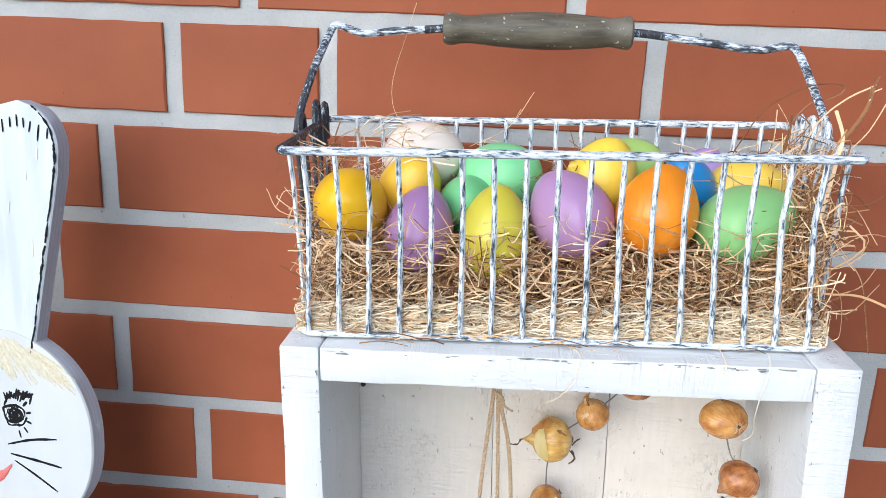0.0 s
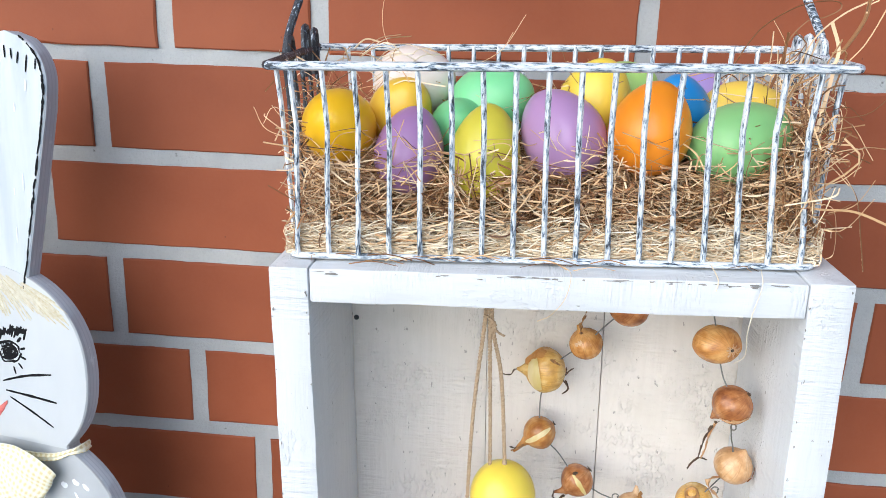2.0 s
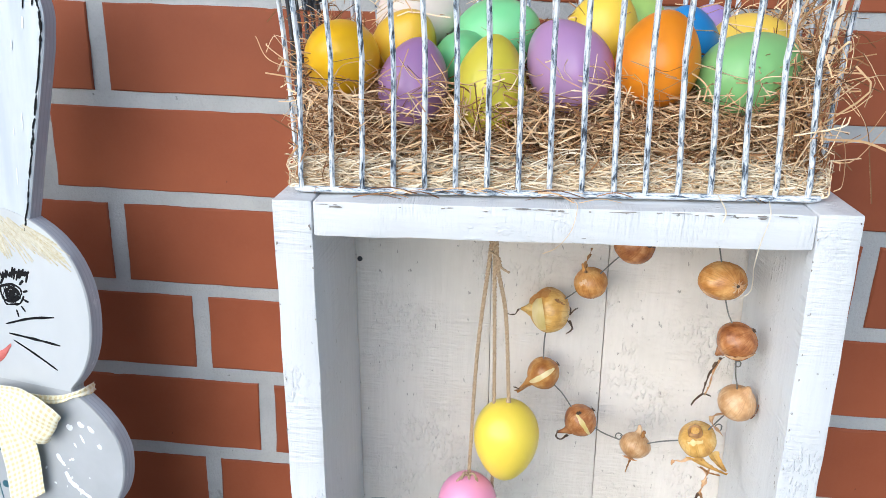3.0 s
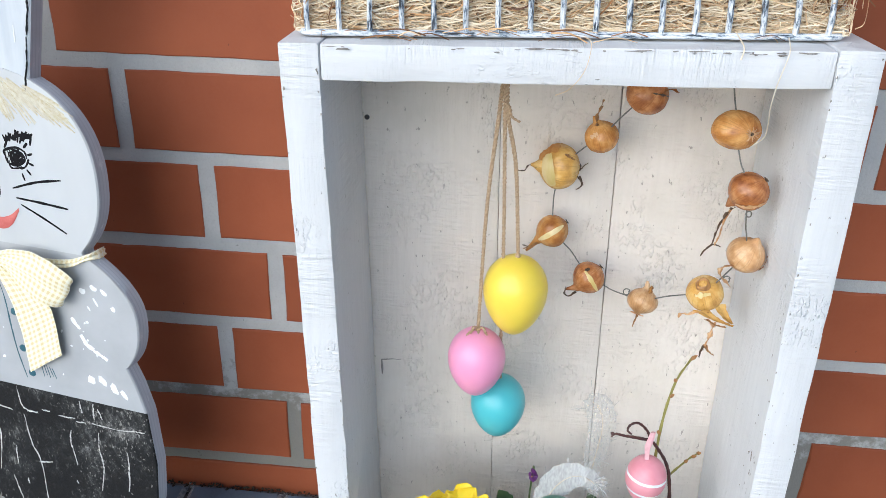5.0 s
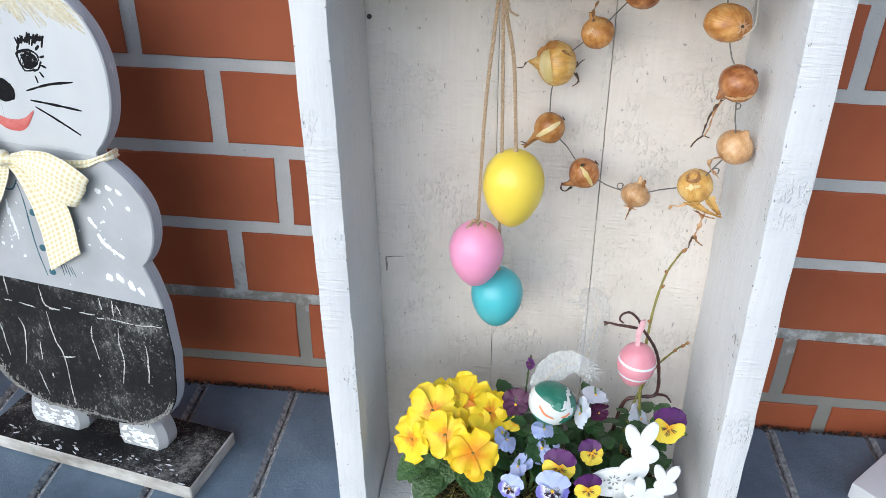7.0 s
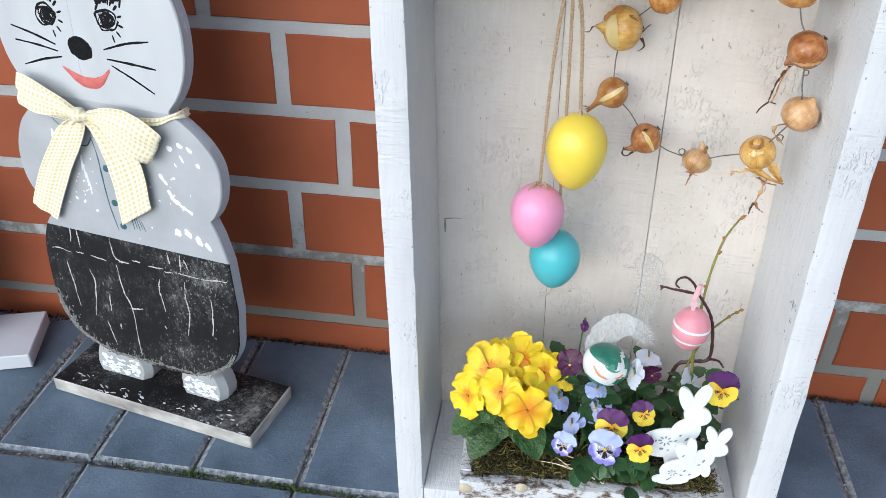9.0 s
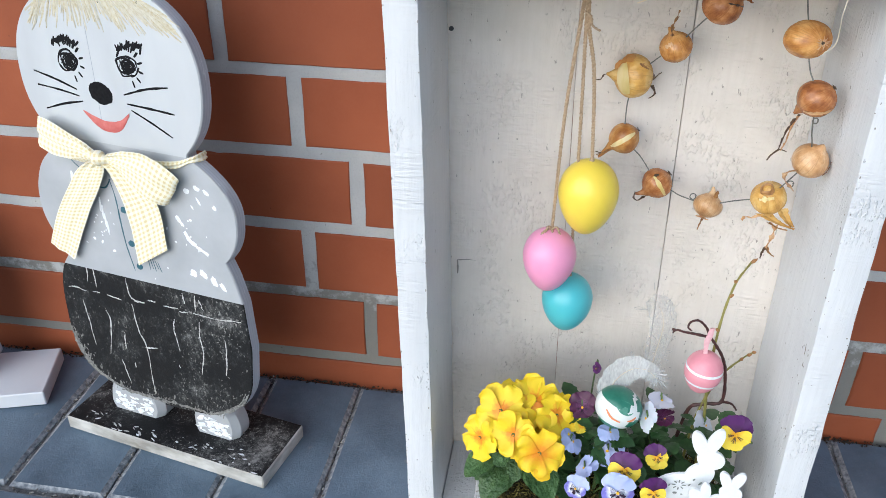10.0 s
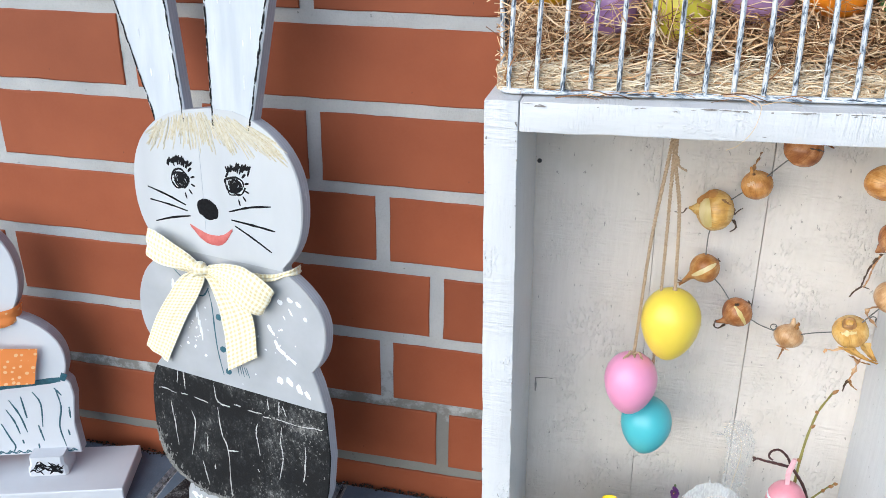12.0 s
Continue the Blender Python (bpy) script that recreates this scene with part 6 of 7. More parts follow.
for k in range(46):
    u, w = rr.choice(((-0.09, 0.012), (-0.02, 0.014), (0.03, 0.010), (0.08, 0.0), (0.06, 0.016), (-0.05, 0.018), (0.10, 0.012)))
    dab(bm, lambda a, b, c=0.0: on_board(a, b, c), u + rr.gauss(0, 0.012), max(-0.03, min(0.021, w + rr.gauss(0, 0.006))), rr.uniform(0.0006, 0.0045), rr.uniform(0.0004, 0.0012), rr.uniform(-0.6, 0.6), FI["scratch" if k % 2 else "whitepaint"], 0.0004, 8, 0.5, k)
single("wooden_rabbit_figure", bm, [MAT[n] for n in FIG], at(0, 0, 0), "tall flat wooden rabbit in grey coat and worn black trousers", "figure", smooth=35)

# gingham bow round the neck
bow = thing("ribbon_bow", at(-0.012, 0.314, 0.008), "yellow gingham ribbon tied in a bow round the figure's neck", "ribbon")


def cloth(nm, left, right, curl=0.0010, lab=""):
    """A ribbon between two edges given in u, v, w."""
    a, b = smooth_path(left, 6), smooth_path(right, 6)
    rows = []
    for i, (p, q) in enumerate(zip(a, b)):
        row = []
        for j in range(9):
            c = p.lerp(q, j / 8)
            near = math.exp(-math.hypot(c.x + 0.012, c.y - 0.319) / 0.040)
            c.z += curl * math.sin(j * 1.4 + i * 0.22) + noise.noise(Vector((c.x * 80, c.y * 80, 1))) * curl + 0.0085 * near * abs(math.sin(j * 1.18 + 0.3))
            row.append(at(c.x - 0.003, c.y - 0.003, c.z * 0.62 if c.z > 0 else c.z))
        rows.append(row)
    return part(nm, sheet(rows), MAT["yellowcheck"], bow, lab, smooth=80)


cloth("tail", [(-0.020, 0.322, 0.012), (-0.053, 0.304, 0.014), (-0.0895, 0.262, 0.012), (-0.1135, 0.221, 0.009)], [(-0.012, 0.318, 0.012), (-0.016, 0.309, 0.013), (-0.0475, 0.268, 0.011), (-0.083, 0.209, 0.009)])
cloth("tail", [(-0.014, 0.318, 0.012), (-0.0085, 0.309, 0.013), (0.0002, 0.264, 0.011), (0.0015, 0.2185, 0.009)], [(0.004, 0.320, 0.012), (0.020, 0.312, 0.013), (0.040, 0.284, 0.012), (0.042, 0.2425, 0.010)])
cloth("loop", [(-0.012, 0.3275, 0.015), (-0.028, 0.3395, 0.021), (-0.052, 0.3490, 0.023), (-0.078, 0.3525, 0.018), (-0.076, 0.344, 0.008), (-0.045, 0.328, 0.005), (-0.010, 0.325, 0.009)], [(-0.014, 0.319, 0.015), (-0.036, 0.3205, 0.022), (-0.060, 0.3195, 0.024), (-0.085, 0.3245, 0.018), (-0.072, 0.3145, 0.007), (-0.046, 0.312, 0.005), (-0.012, 0.316, 0.009)], 0.0016)
cloth("loop", [(-0.002, 0.328, 0.015), (0.024, 0.335, 0.021), (0.047, 0.336, 0.024), (0.064, 0.329, 0.024), (0.076, 0.317, 0.018), (0.066, 0.312, 0.009), (0.036, 0.320, 0.006), (0.000, 0.326, 0.009)], [(-0.002, 0.319, 0.015), (0.013, 0.311, 0.021), (0.027, 0.302, 0.025), (0.038, 0.294, 0.025), (0.050, 0.289, 0.018), (0.052, 0.293, 0.010), (0.024, 0.302, 0.007), (-0.002, 0.316, 0.009)], 0.0018)
cloth("neck_band", [(0.008, 0.328, 0.010), (0.040, 0.327, 0.006), (0.070, 0.329, 0.004), (0.090, 0.335, 0.002), (0.096, 0.338, -0.006), (0.094, 0.337, -0.016)], [(0.008, 0.318, 0.010), (0.040, 0.319, 0.005), (0.068, 0.322, 0.003), (0.086, 0.329, 0.002), (0.0955, 0.330, -0.006), (0.0935, 0.330, -0.016)], 0.0008)
cloth("neck_band", [(-0.010, 0.326, 0.010), (-0.05, 0.324, 0.004), (-0.08, 0.322, 0.0025), (-0.1005, 0.324, -0.005), (-0.097, 0.324, -0.016)], [(-0.010, 0.318, 0.010), (-0.05, 0.314, 0.004), (-0.08, 0.313, 0.0025), (-0.1000, 0.316, -0.005), (-0.097, 0.316, -0.016)], 0.0006)
bm = bmesh.new()
tube(bm, [at(u, v, w) for u, v, w in smooth_path([(-0.022, 0.3185, 0.007), (-0.016, 0.3200, 0.0115), (-0.007, 0.3195, 0.0110), (-0.001, 0.3175, 0.007)], 4)], [0.0052 + 0.0020 * math.sin(k * 0.55) for k in range(13)], 12)
uvl = bm.loops.layers.uv.new("UVMap")
for f in bm.faces:
    for l in f.loops:
        l[uvl].uv = (l.vert.co.x, l.vert.co.z)
part("knot", bm, MAT["yellowcheck"], bow, smooth=80)

# second, smaller figure
FIG2 = ["rabbitwhite", "edge_small", "teal", "ink"]
at2 = frame_of(-0.665 - 0.0713, -0.072 - 0.0232, 18.0, 2.0)


def half2(v):
    body = float(np.interp(v, (0.0365, 0.0765, 0.113, 0.130, 0.138), (0.0885, 0.0860, 0.0910, 0.0890, 0.0820))) if v <= 0.138 else -1
    return max(superell(v, 0.265, 0.0545, 0.062, 2.2), superell(v, 0.160, 0.0882, 0.063, 2.1) if v > 0.134 else -1, body, 0.0012)


bm = bmesh.new()
plate(bm, at2, list(np.linspace(0.0366, 0.3266, 120)), lambda v: -half2(v), half2, 0.016, lambda v, side=False: 1 if side else 0)
for s in (-1, 1):
    plate(bm, at2, list(np.linspace(0.0185, 0.0440, 6)), lambda v: s * 0.054 - 0.019 - 0.003 * (v < 0.03), lambda v: s * 0.054 + 0.019 + 0.003 * (v < 0.03), 0.030, lambda v, side=False: 0, 0.019, 0.003)
    for k in range(34):  # scribbled toes
        u, v = s * 0.054 + rr.uniform(-0.017, 0.016), rr.uniform(0.0235, 0.0350)
        bend = rr.uniform(-0.004, 0.004)
        stroke(bm, lambda a, b, c=0.0: at2(a, b, c + 0.0192), [(u - 0.004, v - bend), (u, v + rr.uniform(-0.002, 0.003)), (u + 0.003, v + bend)], rr.uniform(0.0006, 0.0013), 3, 0.0004, jag=0.6)
rr = random.Random(8)
stroke(bm, at2, [(-0.080, 0.120), (-0.02, 0.1235), (0.03, 0.1290), (0.0785, 0.1350)], 0.0032, 2, 0.0006, False, jag=0.5)
stroke(bm, at2, [(0.0805, 0.1335), (0.0845, 0.1425)], 0.0034, 2, 0.0006, False)
# pleats of the skirt
for pleat in (((0.0712, 0.1239), (0.0741, 0.0991), (0.0687, 0.0726), (0.072, 0.046)), ((0.0700, 0.1245), (0.0770, 0.1140)), ((0.0458, 0.1199), (0.0524, 0.1039), (0.0499, 0.0735)), ((0.0320, 0.1146), (0.0344, 0.0858)),
              ((0.0183, 0.1107), (0.0270, 0.0900), (0.0318, 0.0667)), ((0.0130, 0.0982), (0.0196, 0.0827), (0.0233, 0.0649)), ((0.0047, 0.0797), (0.0112, 0.0601), (0.0153, 0.0481), (0.0114, 0.0395)),
              ((0.0453, 0.0761), (0.0486, 0.0542)), ((0.0828, 0.0986), (0.0823, 0.0834)), ((0.0775, 0.0682), (0.0782, 0.0604)), ((0.0245, 0.0570), (0.0254, 0.0515)), ((0.0417, 0.0506), (0.0417, 0.0428)),
              ((-0.012, 0.112), (-0.006, 0.090), (-0.008, 0.062)), ((-0.034, 0.108), (-0.028, 0.085), (-0.031, 0.058)), ((-0.058, 0.112), (-0.052, 0.088), (-0.056, 0.050))):
    stroke(bm, at2, pleat, 0.0010, 2, 0.0004, jag=0.5)
for row in (0, 1):
    stroke(bm, at2, [(-0.084 + 0.0021 * k + 0.0012 * math.cos(k * 1.3 + row), 0.0398 + 0.0010 * row + 0.0016 * math.sin(k * 1.3 + row)) for k in range(81)], 0.0007, 2, 0.0004, False, 2, 0.6)
flat2 = frame_of(-0.665 - 0.0713, -0.072 - 0.0232, 18.0, 0)
board(bm, flat2, -0.13, 0.1445, -0.035, 0.0470, 0.0005, 0.0185, 0, 0)
single("small_wooden_rabbit", bm, [MAT[n] for n in FIG2], at2(0, 0, 0), "small flat white wooden rabbit in a blue-lined skirt", "figure", smooth=35)
dots = thing("dotted_ribbon", at2(0, 0.213, 0.006), "orange ribbon with pale dots tied round the small figure's neck", "ribbon")


def ribbon2(nm, path, widths, ax):
    ps = smooth_path(path, 5)
    rows = []
    for i, p in enumerate(ps):
        f = i / (len(ps) - 1) * (len(widths) - 1)
        k = min(int(f), len(widths) - 2)
        w = widths[k] + (widths[k + 1] - widths[k]) * (f - k)
        rows.append([at2(p.x + ax[0] * w * (j / 6 - 0.5), p.y + ax[1] * w * (j / 6 - 0.5), p.z + 0.001 * math.sin(j * 1.6 + i * 0.4)) for j in range(7)])
    part(nm, sheet(rows), MAT["orangedot"], dots, smooth=80)


ribbon2("loop", [(0.000, 0.212, 0.012), (-0.020, 0.196, 0.016), (-0.030, 0.172, 0.017), (-0.014, 0.163, 0.015), (0.018, 0.160, 0.013), (0.059, 0.157, 0.008)], [0.016, 0.030, 0.044, 0.046, 0.047, 0.0465], (0.233, 0.972))
ribbon2("tail", [(-0.006, 0.211, 0.010), (-0.040, 0.190, 0.010), (-0.058, 0.156, 0.006)], [0.014, 0.030, 0.034], (0.94, -0.2))
ribbon2("neck_band", [(-0.047, 0.219, -0.006), (-0.040, 0.216, 0.004), (0.0, 0.212, 0.010), (0.036, 0.2155, 0.006), (0.047, 0.2195, -0.002), (0.0475, 0.221, -0.012)], [0.012, 0.014, 0.022, 0.020, 0.017, 0.014], (0.15, 1))
# corner of a third foot board
bm = bmesh.new()
m3 = pose(0.325, -0.096, 0.0, 0, 0, 43.5)
box(bm, (0.0, -0.085, 0.0005), (0.24, 0.0, 0.020), 0.0015, 2, m3)
single("white_wooden_board", bm, MAT["rabbitwhite"], (0.325, -0.096, 0.0), "white lacquered wooden foot board lying on the paving", "board")

# ---- planter with spring flowers ----
PL = pose(0.0205, -0.180, 0.0265, 0, 0, 3.0)
planter = thing("flower_box", PL.translation, "low flower box clad in white painted bark", "flower box")
for nm, lo, hi in (("front_board", (-0.1135, -0.0430, 0), (0.1135, -0.0310, 0.0285)), ("back_board", (-0.1135, 0.052, 0), (0.1135, 0.060, 0.0285)),
                   ("side_board", (-0.1135, -0.0308, 0), (-0.1035, 0.0518, 0.0300)), ("side_board", (0.1035, -0.0308, 0), (0.1135, 0.0518, 0.0300)),
                   ("floor_board", (-0.1033, -0.0308, 0), (0.1033, 0.0518, 0.006))):
    bm = rough_board(lo, hi, 0.002, 0 if hi[0] - lo[0] > 0.1 else 1, PL, 0.0022, 0.006, lo[0] * 20)
    part(nm, bm, MAT["bark"], planter)
bm = bmesh.new()
for k, (x, z) in enumerate(((-0.060, 0.0265), (-0.108, 0.020), (0.104, 0.0255))):
    lathe(bm, [(0, 0.002), (0.0045, 0.0012), (0.006, 0.0)], 10, PL @ pose(x, -0.0432, z, 90, 0, 0))
    part("wood_chip", bm, MAT["bark_disc"], planter, "pale glued wood disc")
    bm = bmesh.new()
bm.free()


def soil_at(u, v):
    h = 0.030 + 0.014 * (1 - (u / 0.108) ** 4) * (1 - ((v - 0.01) / 0.045) ** 4) + 0.002 * noise.noise(Vector((u * 120, v * 120, 0)))
    return PL @ Vector((u, v, h))


bm = bmesh.new()
uv = [[bm.verts.new(soil_at(u, v)) for u in np.linspace(-0.1032, 0.1032, 60)] for v in np.linspace(-0.0306, 0.0516, 26)]
for a, b in zip(uv, uv[1:]):
    for i in range(59):
        bm.faces.new((a[i], a[i + 1], b[i + 1], b[i]))
single("potting_soil", bm, MAT["soil"], PL.translation, "dark potting soil filling the flower box", "soil", kind="stuff", smooth=60)
bm = bmesh.new()
r = random.Random(31)
for i in range(7800):
    u, v = r.uniform(-0.101, 0.104), -0.034 + 0.085 * r.random() ** 2.0
    p = soil_at(max(-0.103, min(0.103, u)), max(-0.030, v)) + Vector((0, 0, r.uniform(-0.002, 0.007)))
    p.y += min(0, v + 0.030)
    L = r.uniform(0.002, 0.0075)
    a = r.uniform(0, 6.28)
    d = Vector((math.cos(a), math.sin(a), r.uniform(-0.2, 0.9))) * L
    b = Vector((r.gauss(0, 1), r.gauss(0, 1), r.gauss(0.3, 0.6))) * L * 0.35
    strand(bm, [p, p + d * 0.5 + b, p + d], r.uniform(0.00028, 0.0007), r)
single("moss", bm, MAT["moss"], PL.translation, "dry olive green moss along the front of the flower box", "moss", kind="stuff")
bm = bmesh.new()
for i in range(16):
    c = PL @ Vector((r.gauss(0.000, 0.012), r.uniform(-0.036, -0.026), r.uniform(0.038, 0.048)))
    a = r.gauss(0.3, 0.6)
    d = Vector((math.cos(a), -0.2, -math.sin(a) * 0.7)) * r.uniform(0.012, 0.032)
    strand(bm, smooth_path([c - d * 0.5, c + Vector((0, -0.003, 0.004)), c + d * 0.5 + Vector((r.gauss(0, 0.004), 0, 0))], 4), r.uniform(0.0003, 0.0006), r)
single("straw_wisp", bm, MAT["palestraw"], PL.translation, "a few dry straws lying on the moss", "straw", kind="stuff")


def petal_bm(L, W, notch=0.0, cup=0.15, ruffle=0.06, base=0.18, full=0.75, seed=0):
    """One petal from the flower's heart along +y, its face towards +z."""
    bm = bmesh.new()
    uvl = bm.loops.layers.uv.new("UVMap")
    ns, nu = 9, 9
    grid = []
    for i in range(ns):
        s = i / (ns - 1)
        w = W / 2 * (base + (1 - base) * math.sin(min(1, s / full) * math.pi / 2) ** 1.2) * (1.0 if s < full else math.sqrt(max(0.0, 1 - ((s - full) / (1.02 - full)) ** 2.2)) * 0.75 + 0.25)
        row = []
        for j in range(nu):
            u = j / (nu - 1) * 2 - 1
            y = L * s * (1 - notch * (1 - abs(u)) ** 1.5 * s ** 3 - 0.10 * abs(u) ** 2 * s)
            z = L * (cup * (s ** 2) * 0.6 - cup * 0.5 * u * u * s) + L * ruffle * math.sin(u * 5.5 + seed) * s ** 2 + L * 0.03 * math.sin(u * 14 + seed * 2) * s ** 3
            row.append(bm.verts.new((u * w, y, z)))
        grid.append(row)
    for i in range(ns - 1):
        for j in range(nu - 1):
            f = bm.faces.new((grid[i][j], grid[i][j + 1], grid[i + 1][j + 1], grid[i + 1][j]))
            for l, (a, b) in zip(f.loops, ((i, j), (i, j + 1), (i + 1, j + 1), (i + 1, j))):
                l[uvl].uv = (b / (nu - 1) * 2 - 1, a / (ns - 1))
    return bm


def facing(loc, normal, spin=0.0):
    """A pose at loc whose z looks along normal; y stays as upright as it can, then turns by spin degrees."""
    z = Vector(normal).normalized()
    x = Vector((0, 0, 1)).cross(z).normalized()
    y = z.cross(x)
    m = Matrix((x, y, z)).transposed().to_4x4()
    return Matrix.Translation(loc) @ m @ pose(0, 0, 0, 0, 0, spin)


def child(name, me, parent, m_world, label=""):
    """A mesh shared by several parts, placed in the world under parent."""
    ob = new(name, me)
    ob.parent = parent
    ob.matrix_basis = Matrix.Translation(-ORIGIN[parent.name]) @ m_world
    ORIGIN[ob.name] = ORIGIN[parent.name]
    return tagged(ob, label)


def leaf_bm(L, W, serr=0.05, fold=0.25, droop=0.5, n=11, seed=0, crinkle=0.0):
    bm = bmesh.new()
    grid = []
    for i in range(n):
        s = i / (n - 1)
        w = W / 2 * (math.sin(math.pi * min(1, s * 0.93 + 0.06)) ** 0.75) * (1 + serr * (1 if i % 2 else -1)) + 0.0004
        row = []
        for j in range(7):
            u = j / 6 * 2 - 1
            z = abs(u) * w * fold - droop * L * s * s * 0.5 + crinkle * L * math.sin(s * 31 + abs(u) * 6 + seed) * (1 - 0.5 * abs(u)) * (abs(u) > 0.1)
            row.append(bm.verts.new((u * w, L * s * (1 - 0.1 * droop * s), z)))
        grid.append(row)
    for a, b in zip(grid, grid[1:]):
        for j in range(6):
            bm.faces.new((a[j], a[j + 1], b[j + 1], b[j]))
    return bm


# primrose
prim = thing("primrose", (-0.058, -0.185, 0.065), "yellow primrose in full bloom with crinkled leaves in the flower box", "flower")
PET = [finish(petal_bm(0.0212, 0.0275, 0.26, 0.08, 0.12, 0.12, 0.64, k * 2.3), [MAT["prim"]], 80) for k in range(3)]
PET_D = [finish(petal_bm(0.0212, 0.0262, 0.26, 0.08, 0.13, 0.12, 0.64, k * 1.9 + 5), [MAT["prim_deep"]], 80) for k in range(3)]


def eye_bm(rad, m):
    bm = bmesh.new()
    lathe(bm, [(0, -rad * 0.2), (rad * 0.5, 0.0), (rad, rad * 0.25), (rad * 0.85, rad * 0.6), (rad * 0.4, rad * 0.35), (0, rad * 0.2)], 10, m)
    return bm


def stalk(pts, parent, rad=0.0011, mt="stem"):
    bm = bmesh.new()
    tube(bm, smooth_path(pts, 5), rad, 6)
    return part("stalk", bm, MAT[mt], parent)


for k, (loc, nrm, spin, deep, size) in enumerate((
        ((-0.0735, -0.195, 0.1565), (-0.12, -0.80, 0.58), 10, 0, 1.20), ((-0.0462, -0.182, 0.1590), (0.10, -0.72, 0.70), 40, 0, 1.14), ((-0.0350, -0.190, 0.1450), (0.30, -0.80, 0.50), 15, 0, 1.14),
        ((-0.0612, -0.210, 0.1455), (-0.05, -0.92, 0.40), 55, 0, 1.02), ((-0.0888, -0.205, 0.1335), (-0.50, -0.80, 0.32), 25, 0, 0.98), ((-0.0388, -0.218, 0.1362), (0.12, -0.90, 0.42), 5, 1, 1.10), ((-0.0640, -0.178, 0.1590), (-0.10, -0.45, 0.90), 20, 0, 0.90), ((-0.0270, -0.187, 0.1510), (0.45, -0.60, 0.60), 50, 0, 0.98))):
    m = facing(loc, nrm, spin)
    fl = part("flower", eye_bm(0.0017, m), MAT["stem"], prim)
    for j in range(5):
        child("petal", (PET_D if deep else PET)[(j + k) % 3], fl, m @ pose(0, 0, 0.0005 * (j % 3), r.uniform(-16, 14), r.uniform(-14, 14), 72 * j + r.uniform(-8, 8)) @ Matrix.Scale(size * r.uniform(0.90, 1.08), 4))
    stalk([Vector(loc) - Vector(nrm).normalized() * 0.002, Vector(loc).lerp(Vector((-0.058, -0.180, 0.07)), 0.5) + Vector((0, 0.008, 0.006)), (-0.058 + r.uniform(-0.012, 0.012), -0.176, 0.066)], prim, 0.0013)
LEAF_P = [finish(leaf_bm(0.030, 0.024, 0.03, 0.18, 0.7, 15, k, 0.022), [MAT["leaf_prim"]], 70) for k in range(3)]
for k, (a, up, s, x, y) in enumerate(((200, -12, 1.0, -0.064, -0.196), (165, -15, 1.05, -0.044, -0.196), (230, -8, 0.85, -0.074, -0.194), (183, -10, 0.80, -0.056, -0.196), (148, -8, 0.9, -0.036, -0.196), (120, 5, 0.9, -0.030, -0.188), (250, 5, 0.8, -0.078, -0.188), (300, 25, 0.9, -0.07, -0.17), (40, 25, 0.9, -0.04, -0.165), (240, -8, 1.15, -0.074, -0.198), (218, -14, 1.1, -0.066, -0.204), (142, -12, 1.2, -0.044, -0.204), (118, -8, 1.1, -0.034, -0.200))):
    child("leaf", LEAF_P[k % 3], prim, pose(x, y, 0.099 + 0.012 * (k % 2), 0, 0, 360 - a) @ pose(0, 0, 0, up, 0, 0) @ Matrix.Scale(s, 4))
m = facing((-0.070, -0.219, 0.126), (-0.1, -0.9, 0.35))
bud = part("bud", eye_bm(0.003, m), MAT["leaf_prim"], prim, "pale green calyx")
for j in range(5):
    child("calyx_leaf", LEAF_P[j % 3], bud, m @ pose(0, 0, 0, 15, 0, 72 * j) @ Matrix.Scale(0.28, 4))

# violas
VP = {}


def vpet(mt, L, W, notch=0.05):
    key = (mt, L, W)
    if key not in VP:
        VP[key] = finish(petal_bm(L, W, notch, 0.10, 0.05, 0.25, 0.66, len(VP)), [MAT[mt]], 80)
    return VP[key]


def viola(parent, loc, nrm, spin, cols, size, foot, blot=True):
    """Two broad upper petals, two side petals and one lower lip round a dark eye."""
    size *= 0.86
    m = facing(loc, nrm, spin)
    fl = part("flower", eye_bm(0.0012 * size, m @ Matrix.Translation((0, 0, 0.001))), MAT["heart"], parent)
    up, side, low = cols
    for a, me, dz in ((-32, vpet(up, 0.0150, 0.0165), -0.0012), (30, vpet(up, 0.0150, 0.0165), -0.0006), (-102, vpet(side, 0.0120, 0.0120), 0.0004), (102, vpet(side, 0.0120, 0.0120), 0.0006), (180, vpet(low, 0.0135, 0.0175, 0.14), 0.001)):
        child("petal", me, fl, m @ pose(0, 0, dz, 0, 0, a + r.uniform(-5, 5)) @ pose(0, 0, 0, r.uniform(-18, 10), r.uniform(-12, 12), 0) @ Matrix.Scale(size * r.uniform(0.92, 1.06), 4))
    if blot:
        bm = bmesh.new()
        for a, L in ((-118, 0.0052), (-102, 0.0056), (118, 0.0052), (102, 0.0056), (165, 0.0056), (180, 0.0062), (195, 0.0056)):
            t = radians(a + 90)
            for q in range(3):
                w = radians((q - 1) * 4)
                p1 = Vector((math.cos(t + w) * L, math.sin(t + w) * L, 0.0026)) * size
                p0 = Vector((math.cos(t) * 0.0014, math.sin(t) * 0.0014, 0.0022)) * size
                strand(bm, [m @ p0, m @ ((p0 + p1) / 2), m @ p1], (0.00042 if low == 'vio_blue' else 0.00013) * size, r)
        part("nectar_lines", bm, MAT["dark"], fl, "thin dark lines round the eye")
    f = Vector(foot)
    stalk([Vector(loc) - Vector(nrm).normalized() * 0.001, Vector(loc) + Vector((0, 0.007, 0.001)), Vector(loc).lerp(f, 0.5) + Vector((0, 0.009, 0)), f], parent, 0.0008)


